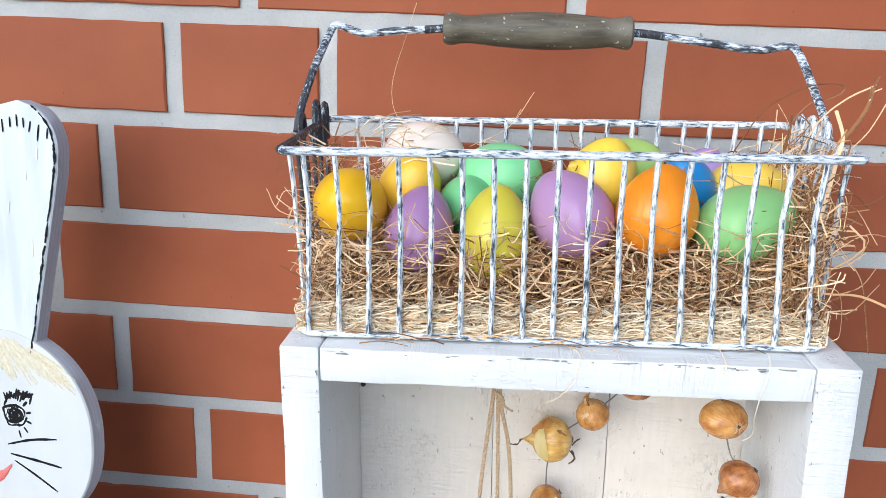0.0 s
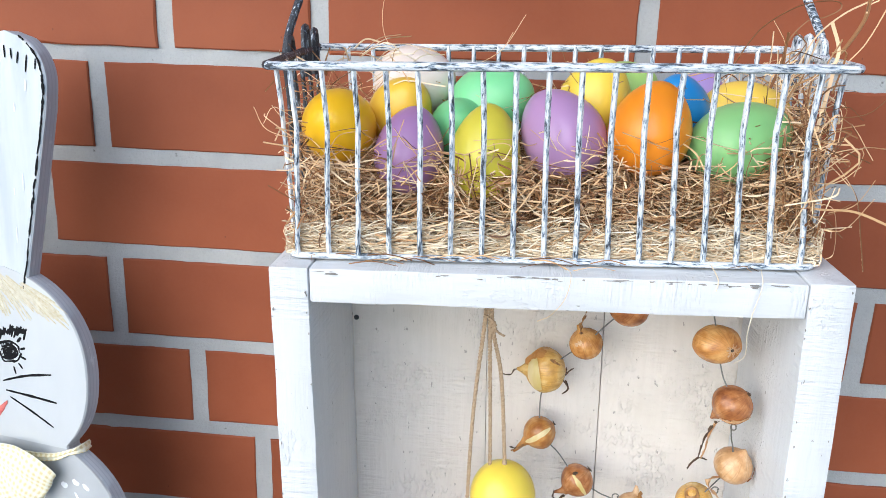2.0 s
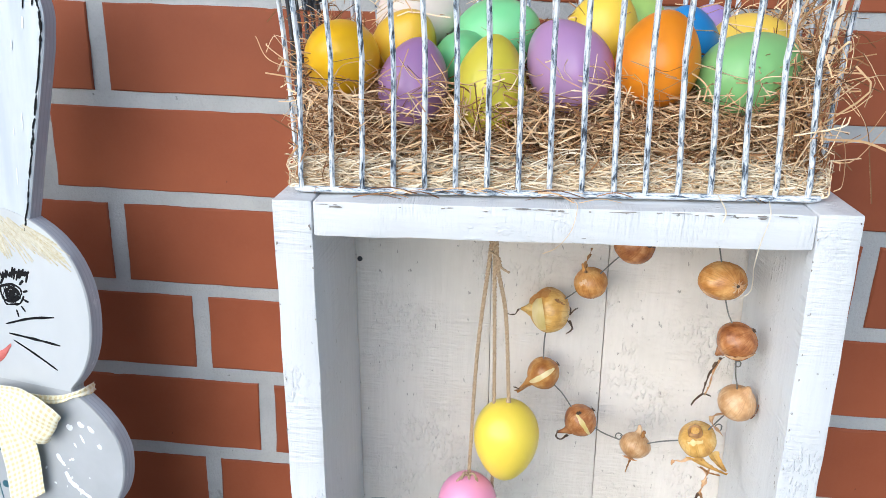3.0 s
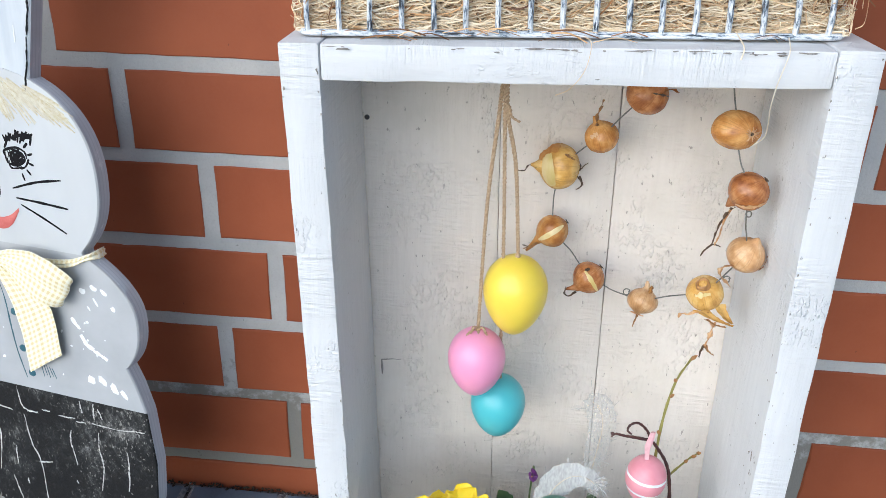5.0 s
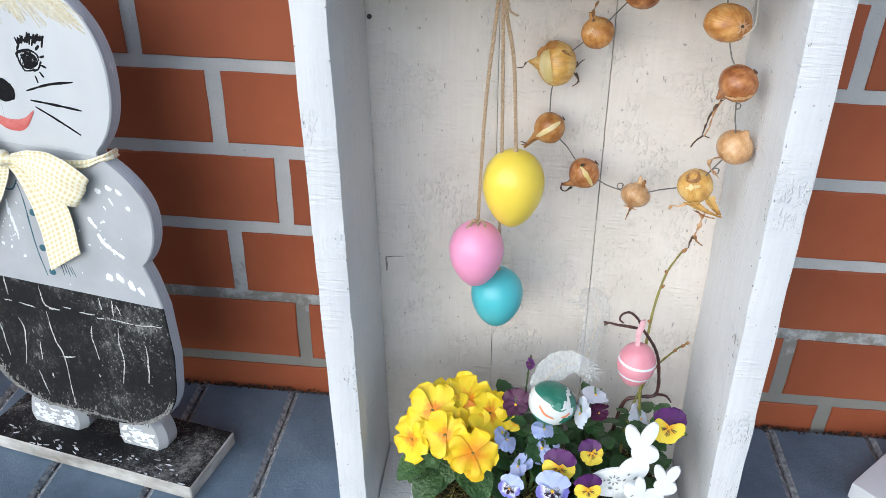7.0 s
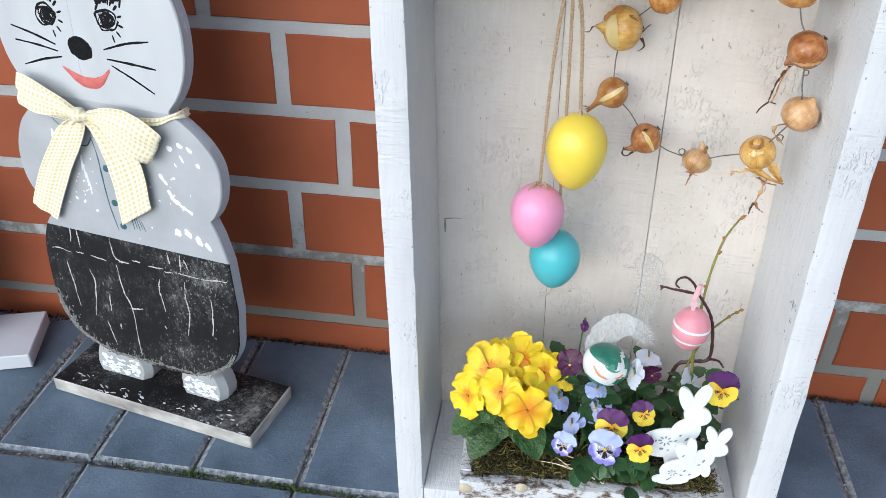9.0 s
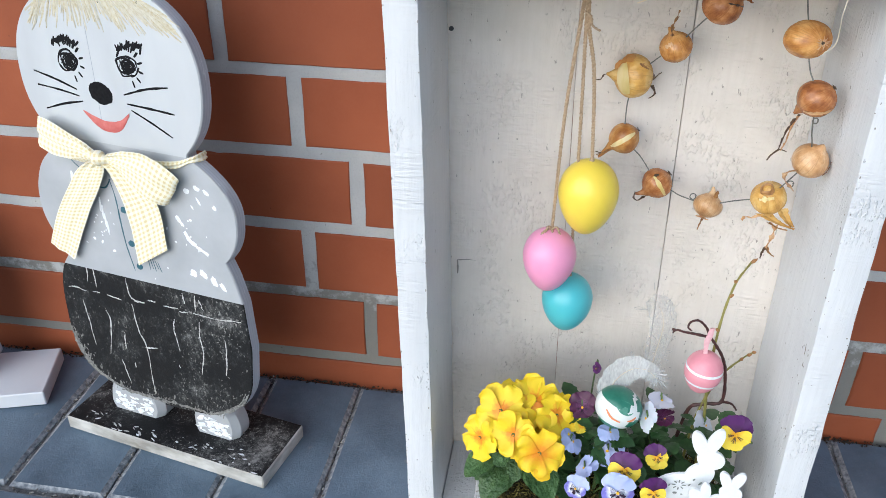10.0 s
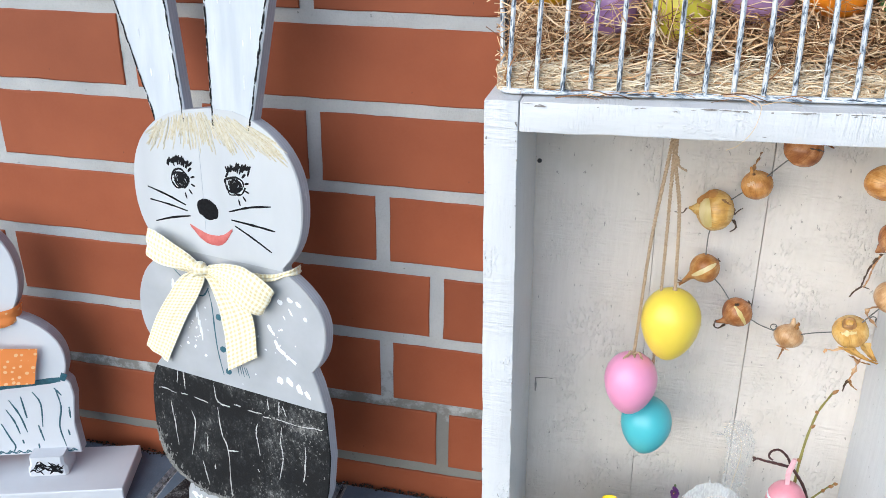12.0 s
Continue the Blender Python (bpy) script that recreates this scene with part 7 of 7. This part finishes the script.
LEAF_V = [finish(leaf_bm(0.022, 0.0145, 0.09, 0.15, 0.5, 10, k), [MAT["leaf"]], 70) for k in range(3)]


def viola_plant(foot, label, flowers, leaves):
    pl = thing("viola", foot, label, "flower", "violas in the flower box")
    for f in flowers:
        viola(pl, *f[:5], foot, *f[5:])
    for k in range(leaves):
        a = r.uniform(0, 360)
        h = r.uniform(0.010, 0.080)
        out = r.uniform(0.002, 0.026)
        p = Vector(foot) + Vector((math.sin(radians(-a)) * out, math.cos(radians(a)) * out * 0.8, h))
        child("leaf", LEAF_V[k % 3], pl, pose(*p, 0, 0, a) @ pose(0, 0, 0, r.uniform(-25, 45), r.uniform(-20, 20), 0) @ Matrix.Scale(r.uniform(0.45, 0.95), 4))
    stalk([Vector(foot), Vector(foot) + Vector((0.003, -0.004, 0.03)), Vector(foot) + Vector((-0.002, -0.002, 0.06))], pl, 0.0013)
    return pl


PY, PYL, BL, WN, PA, WH = ("vio_purple", "vio_yellow", "vio_yellow"), ("vio_yellow",) * 3, ("vio_blue", "vio_blue", "vio_blue"), ("vio_wine",) * 3, ("vio_pale",) * 3, ("vio_white",) * 3
viola_plant((0.034, -0.190, 0.068), "viola with dark purple and yellow flowers", [((0.030, -0.222, 0.1330), (0.05, -0.88, 0.45), -6, PY, 1.28), ((0.053, -0.235, 0.1255), (0.0, -0.95, 0.30), 3, PY, 1.05), ((0.0565, -0.206, 0.1355), (-0.1, -0.75, 0.65), 25, PY, 0.95)], 60)
viola_plant((0.010, -0.190, 0.067), "viola with light blue and white flowers", [((0.0255, -0.2365, 0.1220), (0.02, -0.93, 0.36), 2, ("vio_pale", "vio_blue", "vio_blue"), 1.35), ((-0.0075, -0.235, 0.1195), (-0.25, -0.93, 0.25), -10, ("vio_pale", "vio_blue", "vio_blue"), 0.92), ((-0.001, -0.216, 0.1235), (-0.6, -0.3, 0.7), 30, PA, 0.95, False), ((0.0175, -0.200, 0.1300), (-0.35, -0.45, 0.8), 0, PA, 1.2, False), ((-0.0125, -0.201, 0.1370), (0.7, -0.35, 0.6), 20, PA, 1.0, False), ((0.0175, -0.196, 0.1470), (0.2, -0.3, 0.9), 60, PA, 0.8, False)], 60)
viola_plant((0.102, -0.175, 0.067), "viola with a purple and yellow flower beside the felt rabbits", [((0.1115, -0.206, 0.1695), (0.10, -0.93, 0.35), -16, PY, 1.32)], 60)
viola_plant((0.000, -0.160, 0.067), "viola with a wine red flower at the back of the box", [((-0.0065, -0.180, 0.1575), (0.0, -0.92, 0.40), 3, WN, 1.08), ((-0.006, -0.186, 0.142), (0.4, -0.8, 0.2), 0, PYL, 0.62, False), ((0.004, -0.150, 0.176), (-0.6, -0.5, 0.2), 0, ("vio_purple",) * 3, 0.45, False)], 46)
viola_plant((0.066, -0.160, 0.067), "viola with white and wine red flowers", [((0.046, -0.190, 0.1615), (-0.92, -0.22, 0.25), 10, WH, 1.1, False), ((0.061, -0.182, 0.158), (0.15, -0.85, -0.1), 3, WN, 0.85), ((0.0575, -0.176, 0.1695), (0.1, -0.15, 0.97), 0, WH, 0.95, False), ((0.0965, -0.172, 0.1455), (0.75, -0.45, 0.5), 10, WH, 1.0, False)], 60)

# low rounded leaves over the front edge
LEAF_R = [finish(leaf_bm(0.017, 0.0150, 0.05, 0.12, 0.4, 10, k + 7), [MAT["leaf"]], 70) for k in range(3)]
front = thing("viola", (0.040, -0.205, 0.068), "low viola foliage hanging over the moss at the front", "flower", "violas in the flower box")
for k in range(34):
    x = r.choice((0.008, 0.027, 0.053, 0.070, 0.042, 0.018, 0.060)) + r.gauss(0, 0.006)
    z = 0.094 + r.gauss(0, 0.008)
    child("leaf", LEAF_R[k % 3], front, pose(x, -0.226 + r.uniform(-0.008, 0.006), z, 0, 0, r.uniform(110, 250)) @ pose(0, 0, 0, r.uniform(-50, 10), r.uniform(-25, 25), 0) @ Matrix.Scale(r.uniform(0.55, 1.0), 4))
for k in range(7):
    x = 0.010 + 0.010 * k
    stalk([(0.040 + 0.003 * (k - 3), -0.205, 0.068), (x, -0.216, 0.084), (x, -0.226, 0.094)], front, 0.0007)

# white felt rabbits, cut out flat, as one piece each; holes are dark painted marks
def cutout(name, loc, yaw, ovals, marks, label):
    f0 = pose(*loc, 0, 0, yaw)
    bm = bmesh.new()
    ovals, marks = [[tuple(0.9 * q for q in o[:4]) + (o[4],) for o in group] for group in (ovals, marks)]
    for k, (u, v, a, b, ang) in enumerate(ovals):
        w = -0.0013 - 0.00008 * k
        t = radians(ang)
        ring = []
        for front in (w, 0.0013 - 0.00008 * k):
            for ins in (0.0005, 0.0) if front < 0 else (0.0,):
                row = []
                for q in range(28):
                    c, s = math.cos(2 * math.pi * q / 28), math.sin(2 * math.pi * q / 28)
                    x, y = (a - ins) * c, (b - ins) * s
                    row.append(bm.verts.new(f0 @ Vector((u + x * math.cos(t) - y * math.sin(t), front + (0.0004 if front < 0 and ins == 0 else 0), v + x * math.sin(t) + y * math.cos(t)))))
                ring.append(row)
        bm.faces.new(ring[0])
        for a_, b_ in zip(ring, ring[1:]):
            for q in range(28):
                bm.faces.new((a_[q], a_[(q + 1) % 28], b_[(q + 1) % 28], b_[q]))
        bm.faces.new(ring[-1][::-1])
    # dark patches on the face paint in the shade seen through punched holes
    for u, v, a, b, ang in marks:
        dab(bm, lambda p, q, c=0.0: f0 @ Vector((p, -0.0024 - c, q)), u, v, a, b, radians(ang), 1, 0.0001, 10, 0.1)
    single(name, bm, [MAT["felt"], MAT["feltcut"]], loc, label, "figure", "felt rabbits", smooth=30)


def blossom(u, v, r0, n=8):
    return [(u + math.cos(6.283 * k / n) * r0, v + math.sin(6.283 * k / n) * r0, r0 * 0.42, r0 * 0.16, 360 * k / n) for k in range(n)]


cutout("felt_rabbit", (0.084, -0.222, 0.090), 2, ((-0.010, 0.036, 0.024, 0.017, 12), (0.004, 0.022, 0.014, 0.020, 0), (0.004, 0.052, 0.012, 0.016, -25), (0.011, 0.072, 0.0125, 0.0105, -30), (-0.001, 0.089, 0.0062, 0.0150, 22), (0.011, 0.093, 0.0062, 0.0150, -16)),
       blossom(-0.012, 0.041, 0.0045) + [(-0.014, 0.031, 0.002, 0.0014, 0), (0.000, 0.049, 0.0016, 0.0009, 60), (0.006, 0.045, 0.0026, 0.0010, 60), (-0.003, 0.042, 0.0016, 0.0009, 60), (-0.020, 0.040, 0.0014, 0.0008, 70), (-0.008, 0.030, 0.0012, 0.0008, 0)], "large white felt rabbit with punched blossom pattern among the violas")
cutout("felt_rabbit", (0.0915, -0.236, 0.0885), 2, ((-0.004, 0.022, 0.019, 0.0125, 16), (0.010, 0.036, 0.010, 0.014, -35), (0.021, 0.052, 0.0100, 0.0085, -20), (0.0145, 0.0665, 0.0046, 0.0105, 22), (0.0245, 0.0665, 0.0048, 0.0105, -22), (-0.004, 0.042, 0.0070, 0.0140, 35), (0.000, 0.050, 0.0046, 0.0120, 4), (0.016, 0.026, 0.0045, 0.009, 10), (-0.012, 0.010, 0.016, 0.0058, 6)),
       blossom(-0.012, 0.020, 0.003, 7) + [(-0.002, 0.024, 0.0016, 0.0008, 60), (0.003, 0.020, 0.0014, 0.0008, 40), (-0.004, 0.018, 0.0012, 0.0008, 20), (0.012, 0.038, 0.0022, 0.0009, 70), (0.009, 0.033, 0.0014, 0.0008, 30), (-0.006, 0.042, 0.0018, 0.0007, 50)], "small white felt rabbit with punched pattern on the moss")

# painted eggs, twigs and feathers
bm = bmesh.new()
prof = []
for i in range(25):
    t = math.pi * i / 24
    prof.append((0.0172 * math.sin(t) * (1 - 0.08 * math.cos(t)), -0.0200 * math.cos(t)))
prof[0], prof[-1] = (0, -0.020), (0, 0.020)
lathe(bm, prof, 28)
for f in bm.faces:
    c = f.calc_center_median()
    f.material_index = 1 if (c.z > 0.0085 and c.x < 0.004) or c.y > 0.004 or c.z < -0.0130 or c.x > 0.0098 + 0.003 * math.sin(c.z * 300) else 0
fr = lambda a, b, c=0.0: Vector((a, -math.sqrt(max(0.0, 0.0176 ** 2 - a * a - (b * 0.86) ** 2)) - c, b))
dab(bm, fr, 0.0, 0.010, 0.0070, 0.0052, -0.2, 3, 0.0004, 14, 0.05)
stroke(bm, fr, [(-0.0115, 0.0015), (-0.006, -0.003), (0.001, -0.0035)], 0.0010, 2, 0.0004)
stroke(bm, fr, [(0.0055, 0.000), (0.0085, 0.002), (0.0105, 0.0055)], 0.0010, 2, 0.0004)
bm.transform(pose(0.0225, -0.182, 0.1630, -10, 22, 0) @ Matrix.Diagonal((1.14, 1, 0.90, 1)))
single("painted_egg", bm, [simple("white lacquer", (0.70, 0.73, 0.72), (0.80, 0.82, 0.81), 60, 0.3), simple("dark green lacquer", (0.02, 0.13, 0.09), (0.05, 0.22, 0.15), 90, 0.3), simple("orange lacquer", (0.75, 0.22, 0.08), (0.85, 0.32, 0.14), 90, 0.4), simple("mid green lacquer", (0.06, 0.22, 0.15), (0.14, 0.33, 0.25), 260, 0.3)],
       (0.020, -0.182, 0.150), "green and white painted egg lying among the violas", "egg", smooth=60)
stake = thing("striped_egg", (0.092, -0.168, 0.070), "pink egg with white stripes hanging on a green twig", "egg")
bm = egg_mesh(0.0150, 0.0196, 28, 26)
for f in bm.faces:
    z = f.calc_center_median().z
    f.material_index = 1 if 0.0055 < z < 0.0078 or -0.0078 < z < -0.0054 else 0
bm.transform(pose(0.0862, -0.170, 0.1995, 0, 184, 0))
part("shell", bm, [simple("rose lacquer", (0.68, 0.25, 0.31), (0.76, 0.34, 0.40), 70, 0.38), MAT["whitepaint"]], stake, smooth=180)
rows = [[Vector((x, -0.169 + 0.001 * math.sin(k), z)) for x in (cx - w, cx, cx + w)] for k, (cx, z, w) in enumerate(((0.0850, 0.2190, 0.0016), (0.0845, 0.226, 0.0020), (0.0862, 0.234, 0.0020), (0.0870, 0.243, 0.0014), (0.0850, 0.2440, 0.0014), (0.0832, 0.232, 0.0020), (0.0845, 0.2190, 0.0016)))]
for row in rows[4:]:
    for p in row:
        p.y -= 0.0025
part("ribbon", sheet(rows), simple("pink ribbon", (0.75, 0.40, 0.44), (0.82, 0.52, 0.55), 300, 0.6), stake)


def twig(name, label, mt, stems, rad, buds=()):
    tw = thing(name, stems[0][0], label, "twig")
    for k, pts in enumerate(stems):
        ps = smooth_path(pts, 6)
        bm = bmesh.new()
        tube(bm, ps, [rad * (1 - 0.55 * i / len(ps)) * (0.8 if k else 1) * (1 + 0.15 * math.sin(i * 2.2)) for i in range(len(ps))], 7)
        part("stem", bm, MAT[mt], tw)
    for p, d in buds:
        bm = bmesh.new()
        p, d = Vector(p), Vector(d)
        tube(bm, [p, p + d * 0.4, p + d * 0.75, p + d], [0.0009, 0.0016, 0.0011, 0.0002], 7)
        part("bud", bm, MAT["twig_dark" if mt == "twig_dark" else "onion_dry"], tw, "small dark bud")
    return tw


twig("green_twig", "upright olive green budding twig stuck in the soil", "twig_green", [[(0.098, -0.168, 0.068), (0.097, -0.165, 0.138), (0.094, -0.160, 0.183), (0.096, -0.150, 0.233), (0.103, -0.140, 0.266), (0.115, -0.128, 0.282)]], 0.0016,
     [((0.1145, -0.1285, 0.281), (0.0045, 0.001, 0.004)), ((0.100, -0.143, 0.256), (0.003, -0.001, 0.004)), ((0.096, -0.151, 0.228), (-0.003, -0.001, 0.003)), ((0.104, -0.139, 0.268), (-0.002, -0.002, 0.003))])
twig("green_twig", "slanting olive green budding twig stuck in the soil", "twig_green", [[(0.086, -0.166, 0.068), (0.090, -0.160, 0.139), (0.106, -0.145, 0.175), (0.125, -0.130, 0.187), (0.135, -0.122, 0.189)]], 0.0013,
     [((0.108, -0.144, 0.177), (-0.001, -0.002, 0.005)), ((0.124, -0.131, 0.1865), (0.001, -0.002, 0.004)), ((0.130, -0.126, 0.1885), (0.003, -0.002, 0.003)), ((0.1345, -0.122, 0.189), (0.0035, 0, 0.001))])
twig("corkscrew_twig", "dark reddish corkscrew twig beside the striped egg", "twig_dark", [
    [(0.074, -0.162, 0.068), (0.083, -0.155, 0.141), (0.095, -0.155, 0.154), (0.110, -0.155, 0.159), (0.108, -0.155, 0.187), (0.103, -0.155, 0.204), (0.095, -0.155, 0.217), (0.089, -0.155, 0.225), (0.085, -0.155, 0.233), (0.078, -0.155, 0.239), (0.072, -0.156, 0.2375), (0.0705, -0.157, 0.233), (0.0735, -0.158, 0.2305)],
    [(0.089, -0.155, 0.224), (0.076, -0.156, 0.2265), (0.068, -0.157, 0.228), (0.062, -0.158, 0.230), (0.059, -0.158, 0.227)],
    [(0.110, -0.155, 0.159), (0.118, -0.156, 0.1585), (0.123, -0.157, 0.153)]], 0.0017, [((0.061, -0.158, 0.229), (-0.003, 0, 0.002))])


def feather(label, spine, wide, barbs, lean, mat="feather"):
    fe = thing("feather", spine[0], label, "feather", "white feathers")
    ps = smooth_path(spine, 10)
    bm = bmesh.new()
    tube(bm, ps, [0.0006 * (1 - 0.8 * i / len(ps)) for i in range(len(ps))], 5)
    part("shaft", bm, MAT["bark_disc"], fe, "thin pale quill")
    for sgn in (-1, 1):
        rows = []
        for i, p in enumerate(ps):
            t = (ps[min(i + 1, len(ps) - 1)] - ps[max(i - 1, 0)]).normalized()
            s = t.cross(Vector(lean)).normalized() * sgn
            f = i / (len(ps) - 1)
            w = wide * math.sin(math.pi * (0.10 + 0.86 * f)) ** 0.6 * (1 + 0.16 * noise.noise(Vector((i * 0.4, sgn, 0))))
            rows.append([p + (s + t * 0.5) * w * q + Vector(lean) * (-0.10 * w * q * q + 0.00015 * math.sin(i * 1.3 + q * 4)) for q in (0, 0.35, 0.7, 1.0)])
        part("vane", sheet(rows), MAT[mat], fe)
    bm = bmesh.new()
    for k in range(barbs):
        p = ps[r.randrange(max(2, len(ps) // 3))]
        d = Vector((r.gauss(0, 1), r.gauss(0, 0.6), r.gauss(0, 1))).normalized() * wide * r.uniform(0.6, 1.5)
        strand(bm, [p, p + d * 0.5 + Vector((0, 0, 0.001)), p + d], 0.00018, r)
    for i in range(2, len(ps) - 1):
        t = (ps[i + 1] - ps[i - 1]).normalized()
        for k in range(1):
            s = t.cross(Vector(lean)).normalized() * r.choice((-1, 1))
            p = ps[i] + (s + t * 0.5) * wide * 0.7
            d = (s + t * r.uniform(0.4, 1.1)) * wide * r.uniform(0.3, 0.6)
            strand(bm, [p, p + d * 0.5, p + d + Vector((r.gauss(0, 0.0006), 0, r.gauss(0, 0.0006)))], 0.00014, r)
    part("down", bm, MAT["feather"], fe, "fluffy down at the quill")


feather("curled white feather bent over the painted egg", [(0.014, -0.174, 0.160), (0.015, -0.172, 0.174), (0.022, -0.169, 0.186), (0.032, -0.167, 0.193), (0.043, -0.166, 0.193)], 0.0125, 26, (0.1, -1, 0.2))
feather("white downy feather lying behind the painted egg", [(0.056, -0.158, 0.176), (0.048, -0.162, 0.186), (0.040, -0.164, 0.192), (0.033, -0.165, 0.195)], 0.0080, 150, (0.1, -1, 0.3))
feather("pale translucent feather standing against the back boards", [(0.051, -0.125, 0.150), (0.057, -0.112, 0.176), (0.060, -0.106, 0.196), (0.056, -0.103, 0.212), (0.046, -0.102, 0.220)], 0.0125, 24, (0.3, -1, 0.0), "feather_thin")

# green moss in the paving joints
bm = bmesh.new()
for cx, cy, n, sx in ((-0.245, -0.213, 90, 0.010), (-0.300, -0.2115, 120, 0.030), (-0.352, -0.211, 70, 0.008), (-0.20, -0.213, 60, 0.03), (-0.40, -0.2105, 40, 0.03), (0.02, -0.213, 60, 0.05)):
    for i in range(n):
        p = Vector((cx + r.gauss(0, sx), cy + r.gauss(0, 0.0016), -0.003))
        d = Vector((r.gauss(0, 0.5), r.gauss(0, 0.5), 1)).normalized() * r.uniform(0.0015, 0.0045)
        strand(bm, [p, p + d * 0.6, p + d + Vector((r.gauss(0, 0.001), r.gauss(0, 0.001), 0))], 0.0006, r)
single("joint_moss", bm, MAT["jointmoss"], (-0.3, -0.212, -0.003), "small green moss tufts growing in the paving joints", "moss", kind="stuff")

# crumbs of pale grit in the paving joints and dark soil along the foot of the wall
def crumbs(name, spots_, mat, label, category):
    bm = bmesh.new()
    for p, size in spots_:
        vs = [bm.verts.new(Vector(p) + Vector((math.cos(g) * size * r.uniform(0.6, 1.2), math.sin(g) * size * r.uniform(0.6, 1.2), -size * 0.3))) for g in (0.3, 1.7, 3.1, 4.6)]
        top = bm.verts.new(Vector(p) + Vector((r.uniform(-0.3, 0.3) * size, r.uniform(-0.3, 0.3) * size, size * r.uniform(0.5, 0.9))))
        for k in range(4):
            bm.faces.new((vs[k], vs[(k + 1) % 4], top))
    single(name, bm, mat, (0, 0, 0), label, category, kind="stuff", smooth=0)


grit = []
for i in range(1700):
    if i % 3:
        x = -0.2475 + PAVE_X * r.randint(-6, 9) + r.gauss(0, 0.0022)
        y = -r.random() * 0.205
    else:
        x, y = r.uniform(-0.95, 0.75), r.choice((-0.2115, -0.2115, -0.3175)) + r.gauss(0, 0.002)
    grit.append(((x, y, -0.0030 + r.uniform(-0.001, 0.0018)), r.uniform(0.0005, 0.0019)))
crumbs("joint_grit", grit, MAT["grit"], "pale grit crumbs lying in the paving joints", "grit")
soil_line = [((r.uniform(-1.0, 0.75), -0.003 - abs(r.gauss(0, 0.0035)), 0.0005 + r.uniform(-0.001, 0.002)), r.uniform(0.0006, 0.0021)) for i in range(1500)]
crumbs("soil_line", soil_line, MAT["soil"], "dark crumbly soil along the foot of the wall", "soil")

# ---- bricks and paving blocks, piece by piece ----
def pieces(kind, mesh_of, spots, parent, near, mat, joined_name, stuff_label):
    """Near pieces as objects on shared meshes; the rest joined into one."""
    shared, verts, faces = {}, [], []
    for x, y, z, w, h, rz in spots:
        variant = rng.randrange(4)
        key = (round(w, 3), round(h, 3), variant)
        if key not in shared:
            shared[key] = finish(mesh_of(w, h, int(w * 7919 + h * 104729) % 997 * 7 + variant), mat, 30)
        me = shared[key]
        if near(x, y, z):
            ob = new(kind, me)
            ob.parent = parent
            ob.location = (x + rng.uniform(-.0004, .0004), y, z)
            ob.rotation_euler = (0, 0, rz)
        else:
            m = pose(x, y, z, 0, 0, math.degrees(rz))
            base = len(verts)
            verts += [m @ v.co for v in me.vertices]
            faces += [[base + i for i in p.vertices] for p in me.polygons]
    me = bpy.data.meshes.new(joined_name)
    me.from_pydata(verts, [], faces)
    for one in mat:
        me.materials.append(one)
    ob = new(joined_name, me)
    ob.parent = parent
    tagged(ob, stuff_label, kind="stuff")


spots = []
for k in range(-1, 27):
    js = course_joints(k)
    zc = FIRST + COURSE * k + BRICK_H / 2
    hh = BRICK_H
    if k == -1:
        top = zc + BRICK_H / 2
        hh, zc = top + 0.012, (top - 0.012) / 2
    for a, b in zip(js, js[1:]):
        spots.append(((a + b) / 2, rng.uniform(-0.0006, 0.0006), zc + rng.uniform(-.0005, .0005), b - a - JOINT + rng.uniform(-.001, .001), hh, 0.0))
pieces("brick", brick_bm, spots, wall, lambda x, y, z: -1.0 < x < 0.7 and z < 0.92, [MAT["brick"]], "far_bricks", "red bricks further along the wall")

spots = []
for row in range(0, 12):
    if row % 2 == 0:
        yc = -0.106 - 0.316 * (row // 2)
        for i in range(-14, 15):
            spots.append((-0.2475 + 0.052 + PAVE_X * i, yc, rng.uniform(-0.0012, 0.0008), PAVE_X - PJ, PAVE_Y - PJ - 0.001, rng.uniform(-0.006, 0.006)))
    else:
        yc = -0.264 - 0.316 * (row // 2)
        for i in range(-7, 8):
            spots.append((-0.458 + 0.104 + PAVE_Y * i, yc, rng.uniform(-0.0012, 0.0008), PAVE_Y - PJ, PAVE_X - PJ, rng.uniform(-0.004, 0.004)))
pieces("paving_block", paver_bm, spots, pavement, lambda x, y, z: -1.05 < x < 0.85 and y > -0.75, [MAT["paver"], MAT["paver_edge"]], "far_paving", "grey paving blocks further off")
